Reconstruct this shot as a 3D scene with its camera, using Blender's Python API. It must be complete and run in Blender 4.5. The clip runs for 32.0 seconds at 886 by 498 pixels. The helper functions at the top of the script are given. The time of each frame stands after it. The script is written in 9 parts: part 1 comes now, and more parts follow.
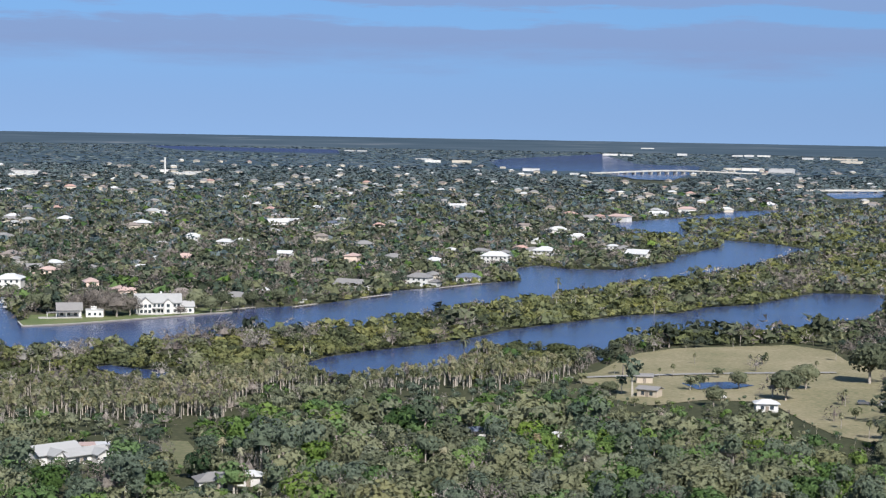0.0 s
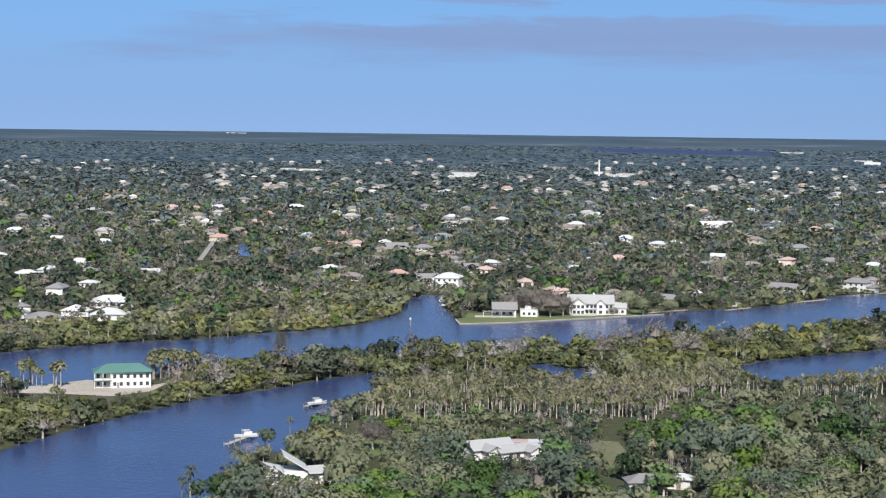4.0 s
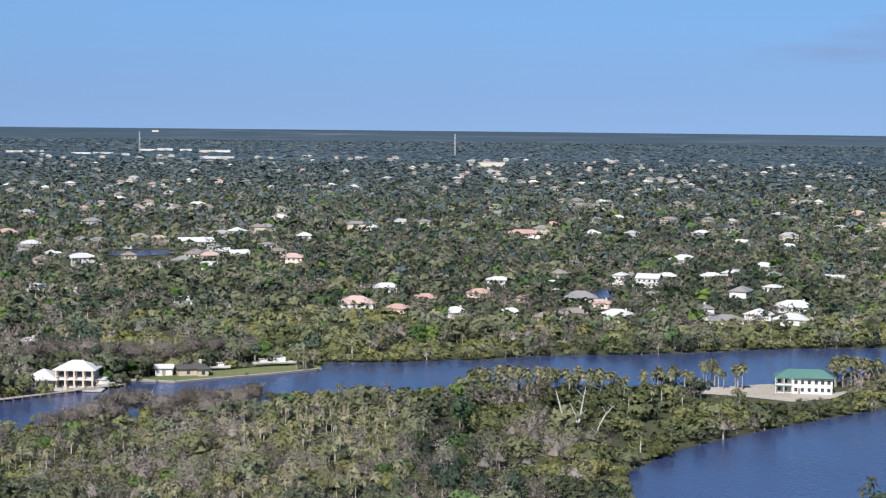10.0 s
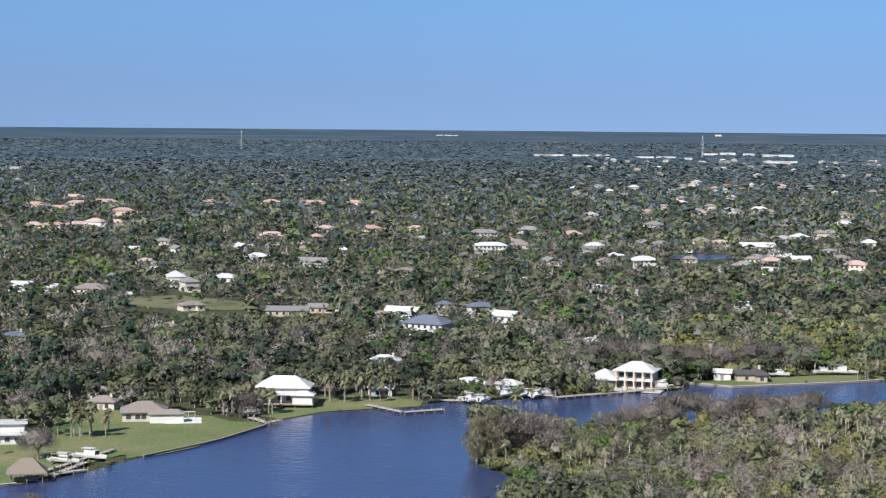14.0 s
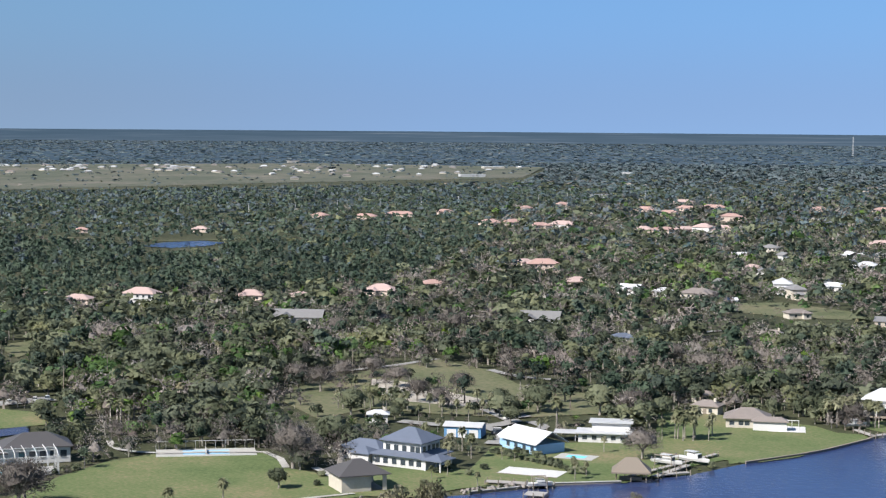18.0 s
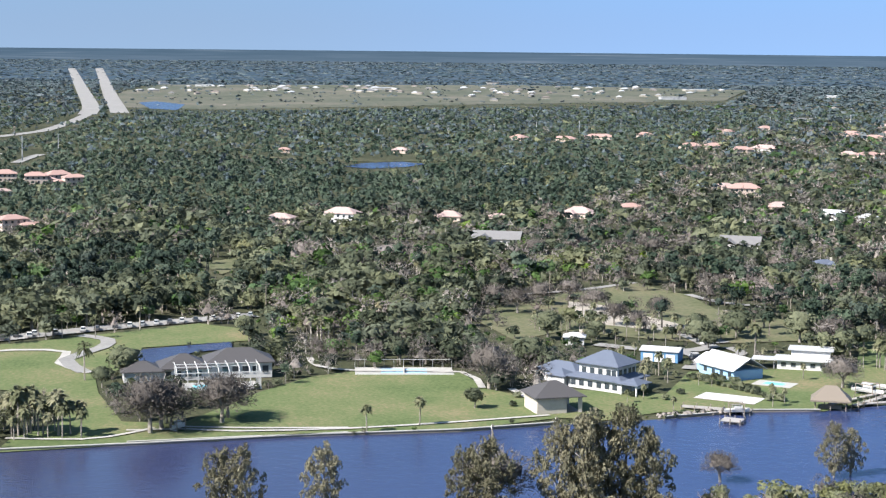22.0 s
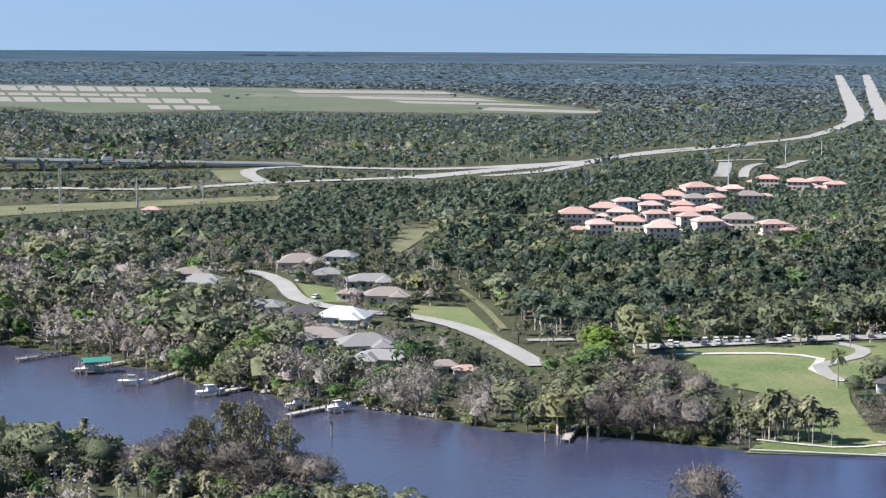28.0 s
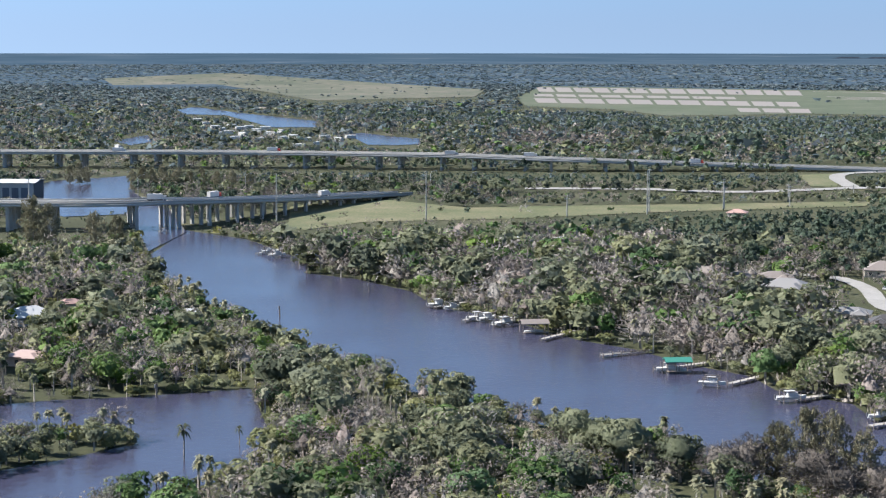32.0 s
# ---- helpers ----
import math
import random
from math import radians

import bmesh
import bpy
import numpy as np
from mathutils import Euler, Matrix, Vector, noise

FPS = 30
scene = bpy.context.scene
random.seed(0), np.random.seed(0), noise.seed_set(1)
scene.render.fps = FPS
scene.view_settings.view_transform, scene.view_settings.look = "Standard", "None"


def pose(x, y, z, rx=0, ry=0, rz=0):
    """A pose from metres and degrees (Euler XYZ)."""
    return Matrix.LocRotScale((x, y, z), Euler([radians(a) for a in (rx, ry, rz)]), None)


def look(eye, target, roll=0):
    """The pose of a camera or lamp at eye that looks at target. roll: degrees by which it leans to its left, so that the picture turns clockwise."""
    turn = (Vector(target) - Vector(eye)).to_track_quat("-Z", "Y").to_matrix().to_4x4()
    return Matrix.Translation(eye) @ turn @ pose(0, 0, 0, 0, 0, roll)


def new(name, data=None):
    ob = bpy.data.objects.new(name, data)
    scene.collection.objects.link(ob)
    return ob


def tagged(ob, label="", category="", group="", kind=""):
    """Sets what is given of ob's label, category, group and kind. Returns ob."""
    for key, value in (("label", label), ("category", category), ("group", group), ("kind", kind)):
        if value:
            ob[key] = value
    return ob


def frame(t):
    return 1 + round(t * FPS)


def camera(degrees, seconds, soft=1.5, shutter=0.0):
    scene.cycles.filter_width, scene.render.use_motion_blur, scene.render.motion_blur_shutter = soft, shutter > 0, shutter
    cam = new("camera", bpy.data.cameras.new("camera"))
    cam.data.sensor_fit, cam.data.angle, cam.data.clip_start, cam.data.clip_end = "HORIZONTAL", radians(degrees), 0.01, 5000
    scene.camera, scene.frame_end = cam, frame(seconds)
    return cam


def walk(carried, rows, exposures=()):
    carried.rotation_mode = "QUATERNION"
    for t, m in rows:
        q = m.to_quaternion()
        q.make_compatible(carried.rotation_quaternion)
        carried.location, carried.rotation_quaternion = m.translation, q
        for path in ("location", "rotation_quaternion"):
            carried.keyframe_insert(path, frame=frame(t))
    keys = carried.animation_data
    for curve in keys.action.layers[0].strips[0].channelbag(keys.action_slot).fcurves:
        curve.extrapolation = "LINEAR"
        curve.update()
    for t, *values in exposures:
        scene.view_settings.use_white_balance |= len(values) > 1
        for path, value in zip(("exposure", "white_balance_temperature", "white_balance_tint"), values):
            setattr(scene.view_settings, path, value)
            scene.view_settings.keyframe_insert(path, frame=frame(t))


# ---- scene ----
# ---------------------------------------------------------------- camera: a drone that hovers and turns
EYE = 100.0
LENS = 27.83
cam = camera(LENS, 32.0, soft=1.25)
PATH = [(0.0, -0.0, -3.776, 1.008), (0.5, 1.417, -3.775, 1.01), (1.0, 3.283, -3.825, 0.979), (1.5, 5.132, -3.838, 0.931),
        (2.0, 6.916, -3.854, 0.877), (2.5, 8.652, -3.87, 0.855), (3.0, 10.38, -3.891, 0.84), (3.5, 12.108, -3.903, 0.774),
        (5.5, 18.998, -3.957, 0.716), (6.0, 20.736, -3.968, 0.683), (6.5, 22.465, -3.987, 0.689), (7.0, 24.177, -3.983, 0.662),
        (7.5, 25.863, -3.986, 0.652), (8.0, 27.551, -3.992, 0.663), (8.5, 29.255, -4.001, 0.629), (9.0, 31.072, -4.005, 0.637),
        (9.5, 33.285, -4.009, 0.608), (10.0, 35.547, -4.013, 0.603), (10.5, 37.792, -4.015, 0.582), (11.0, 40.037, -4.007, 0.569),
        (11.5, 42.274, -4.019, 0.551), (12.0, 44.518, -4.007, 0.509), (12.5, 46.748, -4.036, 0.544), (13.0, 48.976, -4.031, 0.497),
        (13.5, 51.217, -4.032, 0.487), (15.5, 60.17, -4.042, 0.463), (16.0, 62.695, -4.037, 0.462), (16.5, 65.51, -4.034, 0.479),
        (17.0, 68.401, -4.031, 0.419), (17.5, 71.263, -4.016, 0.422), (18.0, 72.738, -3.996, 0.443), (18.5, 72.854, -4.271, 0.492),
        (19.0, 72.834, -5.434, 0.535), (19.5, 72.808, -6.381, 0.58), (20.0, 72.826, -6.493, 0.598), (20.5, 73.458, -6.5, 0.613),
        (21.0, 75.122, -6.501, 0.564), (21.5, 77.051, -6.53, 0.58), (22.0, 79.081, -6.539, 0.572), (22.5, 81.148, -6.542, 0.511),
        (23.0, 83.253, -6.548, 0.487), (23.5, 85.336, -6.55, 0.474), (24.0, 87.24, -6.537, 0.437), (24.5, 89.02, -6.534, 0.41),
        (26.5, 96.341, -6.505, 0.407), (27.0, 98.62, -6.519, 0.378), (27.5, 100.908, -6.516, 0.357), (28.0, 103.192, -6.518, 0.33),
        (28.5, 105.482, -6.516, 0.28), (29.0, 107.773, -6.514, 0.226), (29.5, 110.046, -6.519, 0.219), (30.0, 112.336, -6.504, 0.143),
        (30.5, 114.682, -6.5, 0.121), (31.0, 117.08, -6.485, 0.059), (31.5, 119.485, -6.479, 0.047), (32.0, 121.884, -6.485, 0.024)]
walk(cam, [(t, pose(0, 0, EYE, 90 + tilt, 0, turn) @ pose(0, 0, 0, 0, 0, lean)) for t, turn, tilt, lean in PATH],
     exposures=((0.0, 0.85), (13.0, 0.85), (16.0, 0.95), (18.0, 0.98), (20.0, 1.35), (32.0, 1.45)))

# ---------------------------------------------------------------- world, sun, exposure
SUN_TURN, SUN_UP = 20.0, 42.0          # the way the light travels (turn from +y to the left) and its height
world = bpy.data.worlds.new("sky")
scene.world = world
world.use_nodes = True
wn, wl = world.node_tree.nodes, world.node_tree.links
wn.clear()
w_out = wn.new("ShaderNodeOutputWorld")
w_bg = wn.new("ShaderNodeBackground")
w_sky = wn.new("ShaderNodeTexSky")
w_sky.sky_type, w_sky.sun_disc = "NISHITA", False
w_sky.sun_elevation = radians(SUN_UP)
w_sky.sun_rotation = radians(180 - SUN_TURN)
w_sky.air_density, w_sky.dust_density, w_sky.ozone_density = 1.0, 0.3, 2.0
w_geo = wn.new("ShaderNodeTexCoord")
w_lift = wn.new("ShaderNodeVectorMath")
w_lift.operation = "MULTIPLY_ADD"
w_lift.inputs[1].default_value = (1, 1, 1.0)
w_lift.inputs[2].default_value = (0, 0, 0.27)
wl.new(w_geo.outputs["Generated"], w_lift.inputs[0])
w_nrm = wn.new("ShaderNodeVectorMath")
w_nrm.operation = "NORMALIZE"
wl.new(w_lift.outputs[0], w_nrm.inputs[0])
wl.new(w_nrm.outputs[0], w_sky.inputs["Vector"])
# thin cloud bands low in the north-east
w_sep = wn.new("ShaderNodeSeparateXYZ")
wl.new(w_geo.outputs["Generated"], w_sep.inputs[0])
w_map = wn.new("ShaderNodeMapping")
w_map.inputs["Scale"].default_value = (8.0, 8.0, 70.0)
w_map.inputs["Location"].default_value = (0.35, 1.1, 0.2)
wl.new(w_geo.outputs["Generated"], w_map.inputs["Vector"])
w_noise = wn.new("ShaderNodeTexNoise")
w_noise.inputs["Scale"].default_value = 1.0
w_noise.inputs["Detail"].default_value = 5.0
w_noise.inputs["Roughness"].default_value = 0.66
wl.new(w_map.outputs[0], w_noise.inputs["Vector"])


def w_range(source, a, b, c=0.0, d=1.0):
    n = wn.new("ShaderNodeMapRange")
    n.interpolation_type = "SMOOTHSTEP"
    n.inputs[1].default_value, n.inputs[2].default_value = a, b
    n.inputs[3].default_value, n.inputs[4].default_value = c, d
    wl.new(source, n.inputs[0])
    return n.outputs[0]


def w_math(op, a, b):
    n = wn.new("ShaderNodeMath")
    n.operation = op
    for k, v in enumerate((a, b)):
        if isinstance(v, float):
            n.inputs[k].default_value = v
        else:
            wl.new(v, n.inputs[k])
    return n.outputs[0]


w_high = w_math("ADD", w_sep.outputs[2], w_math("MULTIPLY", w_math("SUBTRACT", w_noise.outputs[0], 0.5), 0.032))
w_band = w_math("MULTIPLY", w_range(w_high, 0.030, 0.050), w_range(w_high, 0.057, 0.062, 1.0, 0.0))
w_band = w_math("ADD", w_band, w_math("MULTIPLY", w_range(w_high, 0.068, 0.072), w_range(w_high, 0.076, 0.095, 1.0, 0.0)))
w_gap = wn.new("ShaderNodeTexNoise")
w_gap.inputs["Scale"].default_value = 0.3
w_gap.inputs["Detail"].default_value = 3.0
wl.new(w_map.outputs[0], w_gap.inputs["Vector"])
w_east = w_range(w_sep.outputs[0], -0.55, -0.05, -0.22, 0.16)
w_cloud = w_range(w_math("ADD", w_gap.outputs[0], w_east), 0.42, 0.52)
w_mask = w_math("MULTIPLY", w_math("MULTIPLY", w_cloud, w_band), 0.85)
w_mix = wn.new("ShaderNodeMix")
w_mix.data_type = "RGBA"
w_mix.inputs[7].default_value = (2.1, 2.75, 4.8, 1)
wl.new(w_mask, w_mix.inputs[0])
w_tint = wn.new("ShaderNodeMix")
w_tint.data_type, w_tint.blend_type = "RGBA", "MULTIPLY"
w_tint.inputs[0].default_value = 1.0
w_side = wn.new("ShaderNodeMix")
w_side.data_type = "RGBA"
w_side.inputs[6].default_value, w_side.inputs[7].default_value = (1.08, 1.07, 1.04, 1), (1.03, 1.13, 1.25, 1)
wl.new(w_range(w_sep.outputs[1], 0.02, 0.36), w_side.inputs[0])
wl.new(w_side.outputs[2], w_tint.inputs[7])
wl.new(w_sky.outputs[0], w_tint.inputs[6])
wl.new(w_tint.outputs[2], w_mix.inputs[6])
w_rise = wn.new("ShaderNodeMix")
w_rise.data_type = "RGBA"
w_rise.inputs[6].default_value, w_rise.inputs[7].default_value = (1.01, 0.94, 0.915, 1), (1.0, 1.13, 1.13, 1)
wl.new(w_range(w_sep.outputs[2], 0.004, 0.072), w_rise.inputs[0])
w_full = wn.new("ShaderNodeMix")
w_full.data_type, w_full.blend_type = "RGBA", "MULTIPLY"
w_full.inputs[0].default_value = 1.0
wl.new(w_mix.outputs[2], w_full.inputs[6])
wl.new(w_rise.outputs[2], w_full.inputs[7])
wl.new(w_full.outputs[2], w_bg.inputs["Color"])
w_bg.inputs["Strength"].default_value = 0.066
wl.new(w_bg.outputs[0], w_out.inputs["Surface"])

sun_data = bpy.data.lights.new("sun", "SUN")
sun_data.energy, sun_data.angle, sun_data.color = 4.8, radians(0.53), (1.0, 0.96, 0.915)
sun = new("sun", sun_data)
a = radians(SUN_TURN)
sun_way = Vector((-math.sin(a) * math.cos(radians(SUN_UP)), math.cos(a) * math.cos(radians(SUN_UP)), -math.sin(radians(SUN_UP))))
sun.matrix_world = look((0, 0, 400), Vector((0, 0, 400)) + sun_way)

# ---------------------------------------------------------------- materials


def mat(name, rough=0.8, metal=0.0, spec=0.3):
    m = bpy.data.materials.new(name)
    m.use_nodes = True
    b = m.node_tree.nodes["Principled BSDF"]
    b.inputs["Roughness"].default_value = rough
    b.inputs["Metallic"].default_value = metal
    b.inputs["Specular IOR Level"].default_value = spec
    return m, m.node_tree.nodes, m.node_tree.links, b


def ramp(nodes, stops):
    r = nodes.new("ShaderNodeValToRGB")
    e = r.color_ramp.elements
    while len(e) < len(stops):
        e.new(0.5)
    for k, (p, c) in enumerate(stops):
        e[k].position, e[k].color = p, (*c, 1)
    return r


def noise_node(nodes, links, scale, detail=4.0, rough=0.6, coord="Object", stretch=None):
    t = nodes.new("ShaderNodeTexCoord")
    n = nodes.new("ShaderNodeTexNoise")
    n.inputs["Scale"].default_value, n.inputs["Detail"].default_value, n.inputs["Roughness"].default_value = scale, detail, rough
    if stretch:
        m = nodes.new("ShaderNodeMapping")
        m.inputs["Scale"].default_value = stretch
        links.new(t.outputs[coord], m.inputs[0])
        links.new(m.outputs[0], n.inputs["Vector"])
    else:
        links.new(t.outputs[coord], n.inputs["Vector"])
    return n


def leaf_mat(name, dark, mid, light, rough=0.8, grain=1.0, relief=0.75, thin=0.24):
    """Foliage: a tint and a hue for each plant, patches of leaves and painted shade pockets within the crown, leaf
    relief.
    """
    m, n, l, b = mat(name, rough, 0, 0.2)
    at = n.new("ShaderNodeAttribute")
    at.attribute_name = "tint"
    hue = n.new("ShaderNodeAttribute")
    hue.attribute_name = "hue"
    geo = n.new("ShaderNodeNewGeometry")
    fine = noise_node(n, l, grain, 6, 0.82)

    def weigh(source, w, plus=None, base=0.0):
        k = n.new("ShaderNodeMath")
        k.operation = "MULTIPLY_ADD"
        k.inputs[1].default_value = w
        k.inputs[2].default_value = base
        l.new(source, k.inputs[0])
        if plus is not None:
            l.new(plus, k.inputs[2])
        return k.outputs[0]

    # hollows of the relief get darker colour: shade painted between the leaves
    total = weigh(fine.outputs[0], 0.66, weigh(at.outputs["Fac"], 0.60, weigh(geo.outputs["Random Per Island"], 0.10)))
    r = ramp(n, [(0.42, dark), (0.67, mid), (0.95, light)])
    l.new(total, r.inputs[0])
    hs = n.new("ShaderNodeHueSaturation")
    l.new(weigh(hue.outputs["Fac"], 0.010, None, 0.5), hs.inputs["Hue"])
    l.new(weigh(hue.outputs["Fac"], -0.10, None, 1.0), hs.inputs["Saturation"])
    l.new(r.outputs[0], hs.inputs["Color"])
    l.new(hs.outputs[0], b.inputs["Base Color"])
    bp_ = n.new("ShaderNodeBump")
    bp_.inputs["Strength"].default_value = relief
    bp_.inputs["Distance"].default_value = 1.0
    l.new(fine.outputs[0], bp_.inputs["Height"])
    l.new(bp_.outputs[0], b.inputs["Normal"])
    if thin:                             # leaves let part of the light through
        tr, both = n.new("ShaderNodeBsdfTranslucent"), n.new("ShaderNodeMixShader")
        both.inputs[0].default_value = thin
        l.new(hs.outputs[0], tr.inputs["Color"])
        l.new(b.outputs[0], both.inputs[1])
        l.new(tr.outputs[0], both.inputs[2])
        l.new(both.outputs[0], n["Material Output"].inputs["Surface"])
    return m


def ground_mat(name, stops, scale, fine, rough=0.95, bump=0.0):
    """Soil, grass, sand: broad patches and a fine grain."""
    m, n, l, b = mat(name, rough, 0, 0.15)
    a1 = noise_node(n, l, scale, 6, 0.62)
    a2 = noise_node(n, l, fine, 3, 0.6)
    mx = n.new("ShaderNodeMath")
    mx.operation = "MULTIPLY_ADD"
    mx.inputs[1].default_value = 0.45
    l.new(a2.outputs[0], mx.inputs[0])
    s2 = n.new("ShaderNodeMath")
    s2.operation = "MULTIPLY"
    s2.inputs[1].default_value = 0.55
    l.new(a1.outputs[0], s2.inputs[0])
    l.new(s2.outputs[0], mx.inputs[2])
    r = ramp(n, stops)
    l.new(mx.outputs[0], r.inputs[0])
    l.new(r.outputs[0], b.inputs["Base Color"])
    if bump:
        bp = n.new("ShaderNodeBump")
        bp.inputs["Strength"].default_value = bump
        l.new(a2.outputs[0], bp.inputs["Height"])
        l.new(bp.outputs[0], b.inputs["Normal"])
    return m


def paint_mat(name, colour, rough=0.6, metal=0.0, vary=0.12, scale=0.6):
    """Paint, tile, plaster: one colour with weathering, and a change from piece to piece."""
    m, n, l, b = mat(name, rough, metal, 0.35)
    a1 = noise_node(n, l, scale, 5, 0.65)
    info = n.new("ShaderNodeObjectInfo")
    ad = n.new("ShaderNodeMath")
    ad.operation = "MULTIPLY_ADD"
    ad.inputs[1].default_value = 0.5
    l.new(info.outputs["Random"], ad.inputs[0])
    l.new(a1.outputs[0], ad.inputs[2])
    c = np.array(colour)
    r = ramp(n, [(0.25, tuple(c * (1 - vary))), (1.15 / 1.5, tuple(np.minimum(c * (1 + vary * 0.6), 0.9)))])
    l.new(ad.outputs[0], r.inputs[0])
    l.new(r.outputs[0], b.inputs["Base Color"])
    return m


M = {}
M["oak"] = leaf_mat("oak_leaves", (0.031, 0.042, 0.028), (0.094, 0.107, 0.065), (0.178, 0.190, 0.116))
M["bright"] = leaf_mat("fresh_leaves", (0.030, 0.060, 0.021), (0.066, 0.120, 0.036), (0.128, 0.196, 0.066))
M["bare"] = leaf_mat("grey_twigs", (0.090, 0.079, 0.071), (0.182, 0.160, 0.143), (0.301, 0.268, 0.242), thin=0.2)
M["pine"] = leaf_mat("pine_needles", (0.022, 0.038, 0.027), (0.061, 0.088, 0.062), (0.116, 0.146, 0.104))
M["mangrove"] = leaf_mat("mangrove_leaves", (0.047, 0.057, 0.025), (0.114, 0.127, 0.054), (0.196, 0.203, 0.094))
M["sabal"] = leaf_mat("palm_fronds", (0.073, 0.084, 0.043), (0.168, 0.174, 0.098), (0.293, 0.278, 0.182))
M["casuarina"] = leaf_mat("casuarina_needles", (0.061, 0.058, 0.035), (0.138, 0.130, 0.081), (0.237, 0.218, 0.145))
M["bark"] = leaf_mat("bark", (0.14, 0.12, 0.10), (0.26, 0.23, 0.20), (0.38, 0.345, 0.305), thin=0.0)
# far trees: blue-grey haze is mixed into the leaf colours
M["distant"] = leaf_mat("hazed_far_woods", (0.045, 0.066, 0.072), (0.080, 0.106, 0.116), (0.126, 0.152, 0.160), 0.9, 0.3, 0.25)
# far plain: haze painted as a glow, with no light source there
m, n, l, b = mat("hazy_glowing_plain", 1.0, 0, 0.0)
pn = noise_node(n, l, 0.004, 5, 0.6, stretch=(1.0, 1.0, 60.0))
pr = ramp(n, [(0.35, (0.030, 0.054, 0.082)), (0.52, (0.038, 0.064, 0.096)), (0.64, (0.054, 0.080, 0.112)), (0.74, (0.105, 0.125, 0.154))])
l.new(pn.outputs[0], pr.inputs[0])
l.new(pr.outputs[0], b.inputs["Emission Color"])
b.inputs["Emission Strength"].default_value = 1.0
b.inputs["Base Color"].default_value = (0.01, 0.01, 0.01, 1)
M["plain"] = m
M["soil"] = ground_mat("soil_and_scrub", [(0.3, (0.022, 0.026, 0.014)), (0.5, (0.042, 0.046, 0.024)), (0.68, (0.095, 0.088, 0.058))], 0.012, 0.5)
M["grass"] = ground_mat("mown_grass", [(0.32, (0.052, 0.078, 0.028)), (0.47, (0.090, 0.116, 0.047)), (0.56, (0.125, 0.130, 0.062)), (0.66, (0.180, 0.150, 0.088))], 0.035, 0.9, 0.9, 0.2)
M["dry"] = ground_mat("dry_pasture", [(0.32, (0.055, 0.072, 0.034)), (0.46, (0.090, 0.098, 0.052)), (0.56, (0.128, 0.120, 0.072)), (0.68, (0.180, 0.157, 0.108))], 0.022, 0.5, 0.9, 0.2)
M["hay"] = ground_mat("tan_hay_meadow", [(0.32, (0.090, 0.098, 0.050)), (0.45, (0.150, 0.138, 0.082)), (0.56, (0.200, 0.176, 0.112)), (0.68, (0.245, 0.215, 0.150))], 0.022, 0.5, 0.9, 0.2)
M["sand"] = ground_mat("pale_sand", [(0.3, (0.20, 0.175, 0.145)), (0.5, (0.30, 0.272, 0.235)), (0.70, (0.38, 0.35, 0.31))], 0.05, 0.8)
M["crop"] = ground_mat("crop_rows", [(0.3, (0.050, 0.068, 0.044)), (0.5, (0.074, 0.086, 0.058)), (0.70, (0.11, 0.108, 0.085))], 0.006, 0.05)
# far pasture, its colours greyed by painted-in haze
M["field"] = ground_mat("hazed_fallow_field", [(0.32, (0.045, 0.058, 0.040)), (0.46, (0.072, 0.080, 0.058)), (0.56, (0.108, 0.102, 0.080)), (0.68, (0.160, 0.146, 0.120))], 0.005, 0.05)
# pale streak at the horizon, outlined to fit the camera's view
M["streak"] = ground_mat("pale_lilac_streak", [(0.3, (0.085, 0.090, 0.105)), (0.5, (0.120, 0.125, 0.140)), (0.68, (0.190, 0.195, 0.210))], 0.001, 0.004)
M["road"] = ground_mat("sunlit_concrete_road", [(0.3, (0.17, 0.165, 0.157)), (0.5, (0.22, 0.213, 0.203)), (0.7, (0.27, 0.262, 0.25))], 0.05, 0.8, 0.85)
M["path"] = ground_mat("pale_concrete_path", [(0.3, (0.28, 0.265, 0.24)), (0.5, (0.34, 0.325, 0.30)), (0.7, (0.40, 0.385, 0.355))], 0.2, 1.5, 0.85)

m, n, l, b = mat("river_water", 0.17, 0, 0.5)
b.inputs["IOR"].default_value = 1.33
# sky's reflection painted in blue by the bay, browner with tannin upstream (towards -y)
c0 = n.new("ShaderNodeTexCoord")
c1 = n.new("ShaderNodeSeparateXYZ")
l.new(c0.outputs["Object"], c1.inputs[0])
c2 = n.new("ShaderNodeMapRange")
c2.interpolation_type = "SMOOTHSTEP"
c2.inputs[1].default_value, c2.inputs[2].default_value = -160.0, 170.0
l.new(c1.outputs[1], c2.inputs[0])
r1 = ramp(n, [(0.0, (0.036, 0.037, 0.064)), (1.0, (0.024, 0.037, 0.098))])
l.new(c2.outputs[0], r1.inputs[0])
l.new(r1.outputs[0], b.inputs["Base Color"])
w1 = noise_node(n, l, 0.35, 4, 0.6)
w2 = noise_node(n, l, 0.03, 2, 0.5)
wm = n.new("ShaderNodeMath")
wm.operation = "MULTIPLY"
l.new(w1.outputs[0], wm.inputs[0])
l.new(w2.outputs[0], wm.inputs[1])
bp = n.new("ShaderNodeBump")
bp.inputs["Strength"].default_value = 0.55
bp.inputs["Distance"].default_value = 0.8
l.new(wm.outputs[0], bp.inputs["Height"])
l.new(bp.outputs[0], b.inputs["Normal"])
M["water"] = m
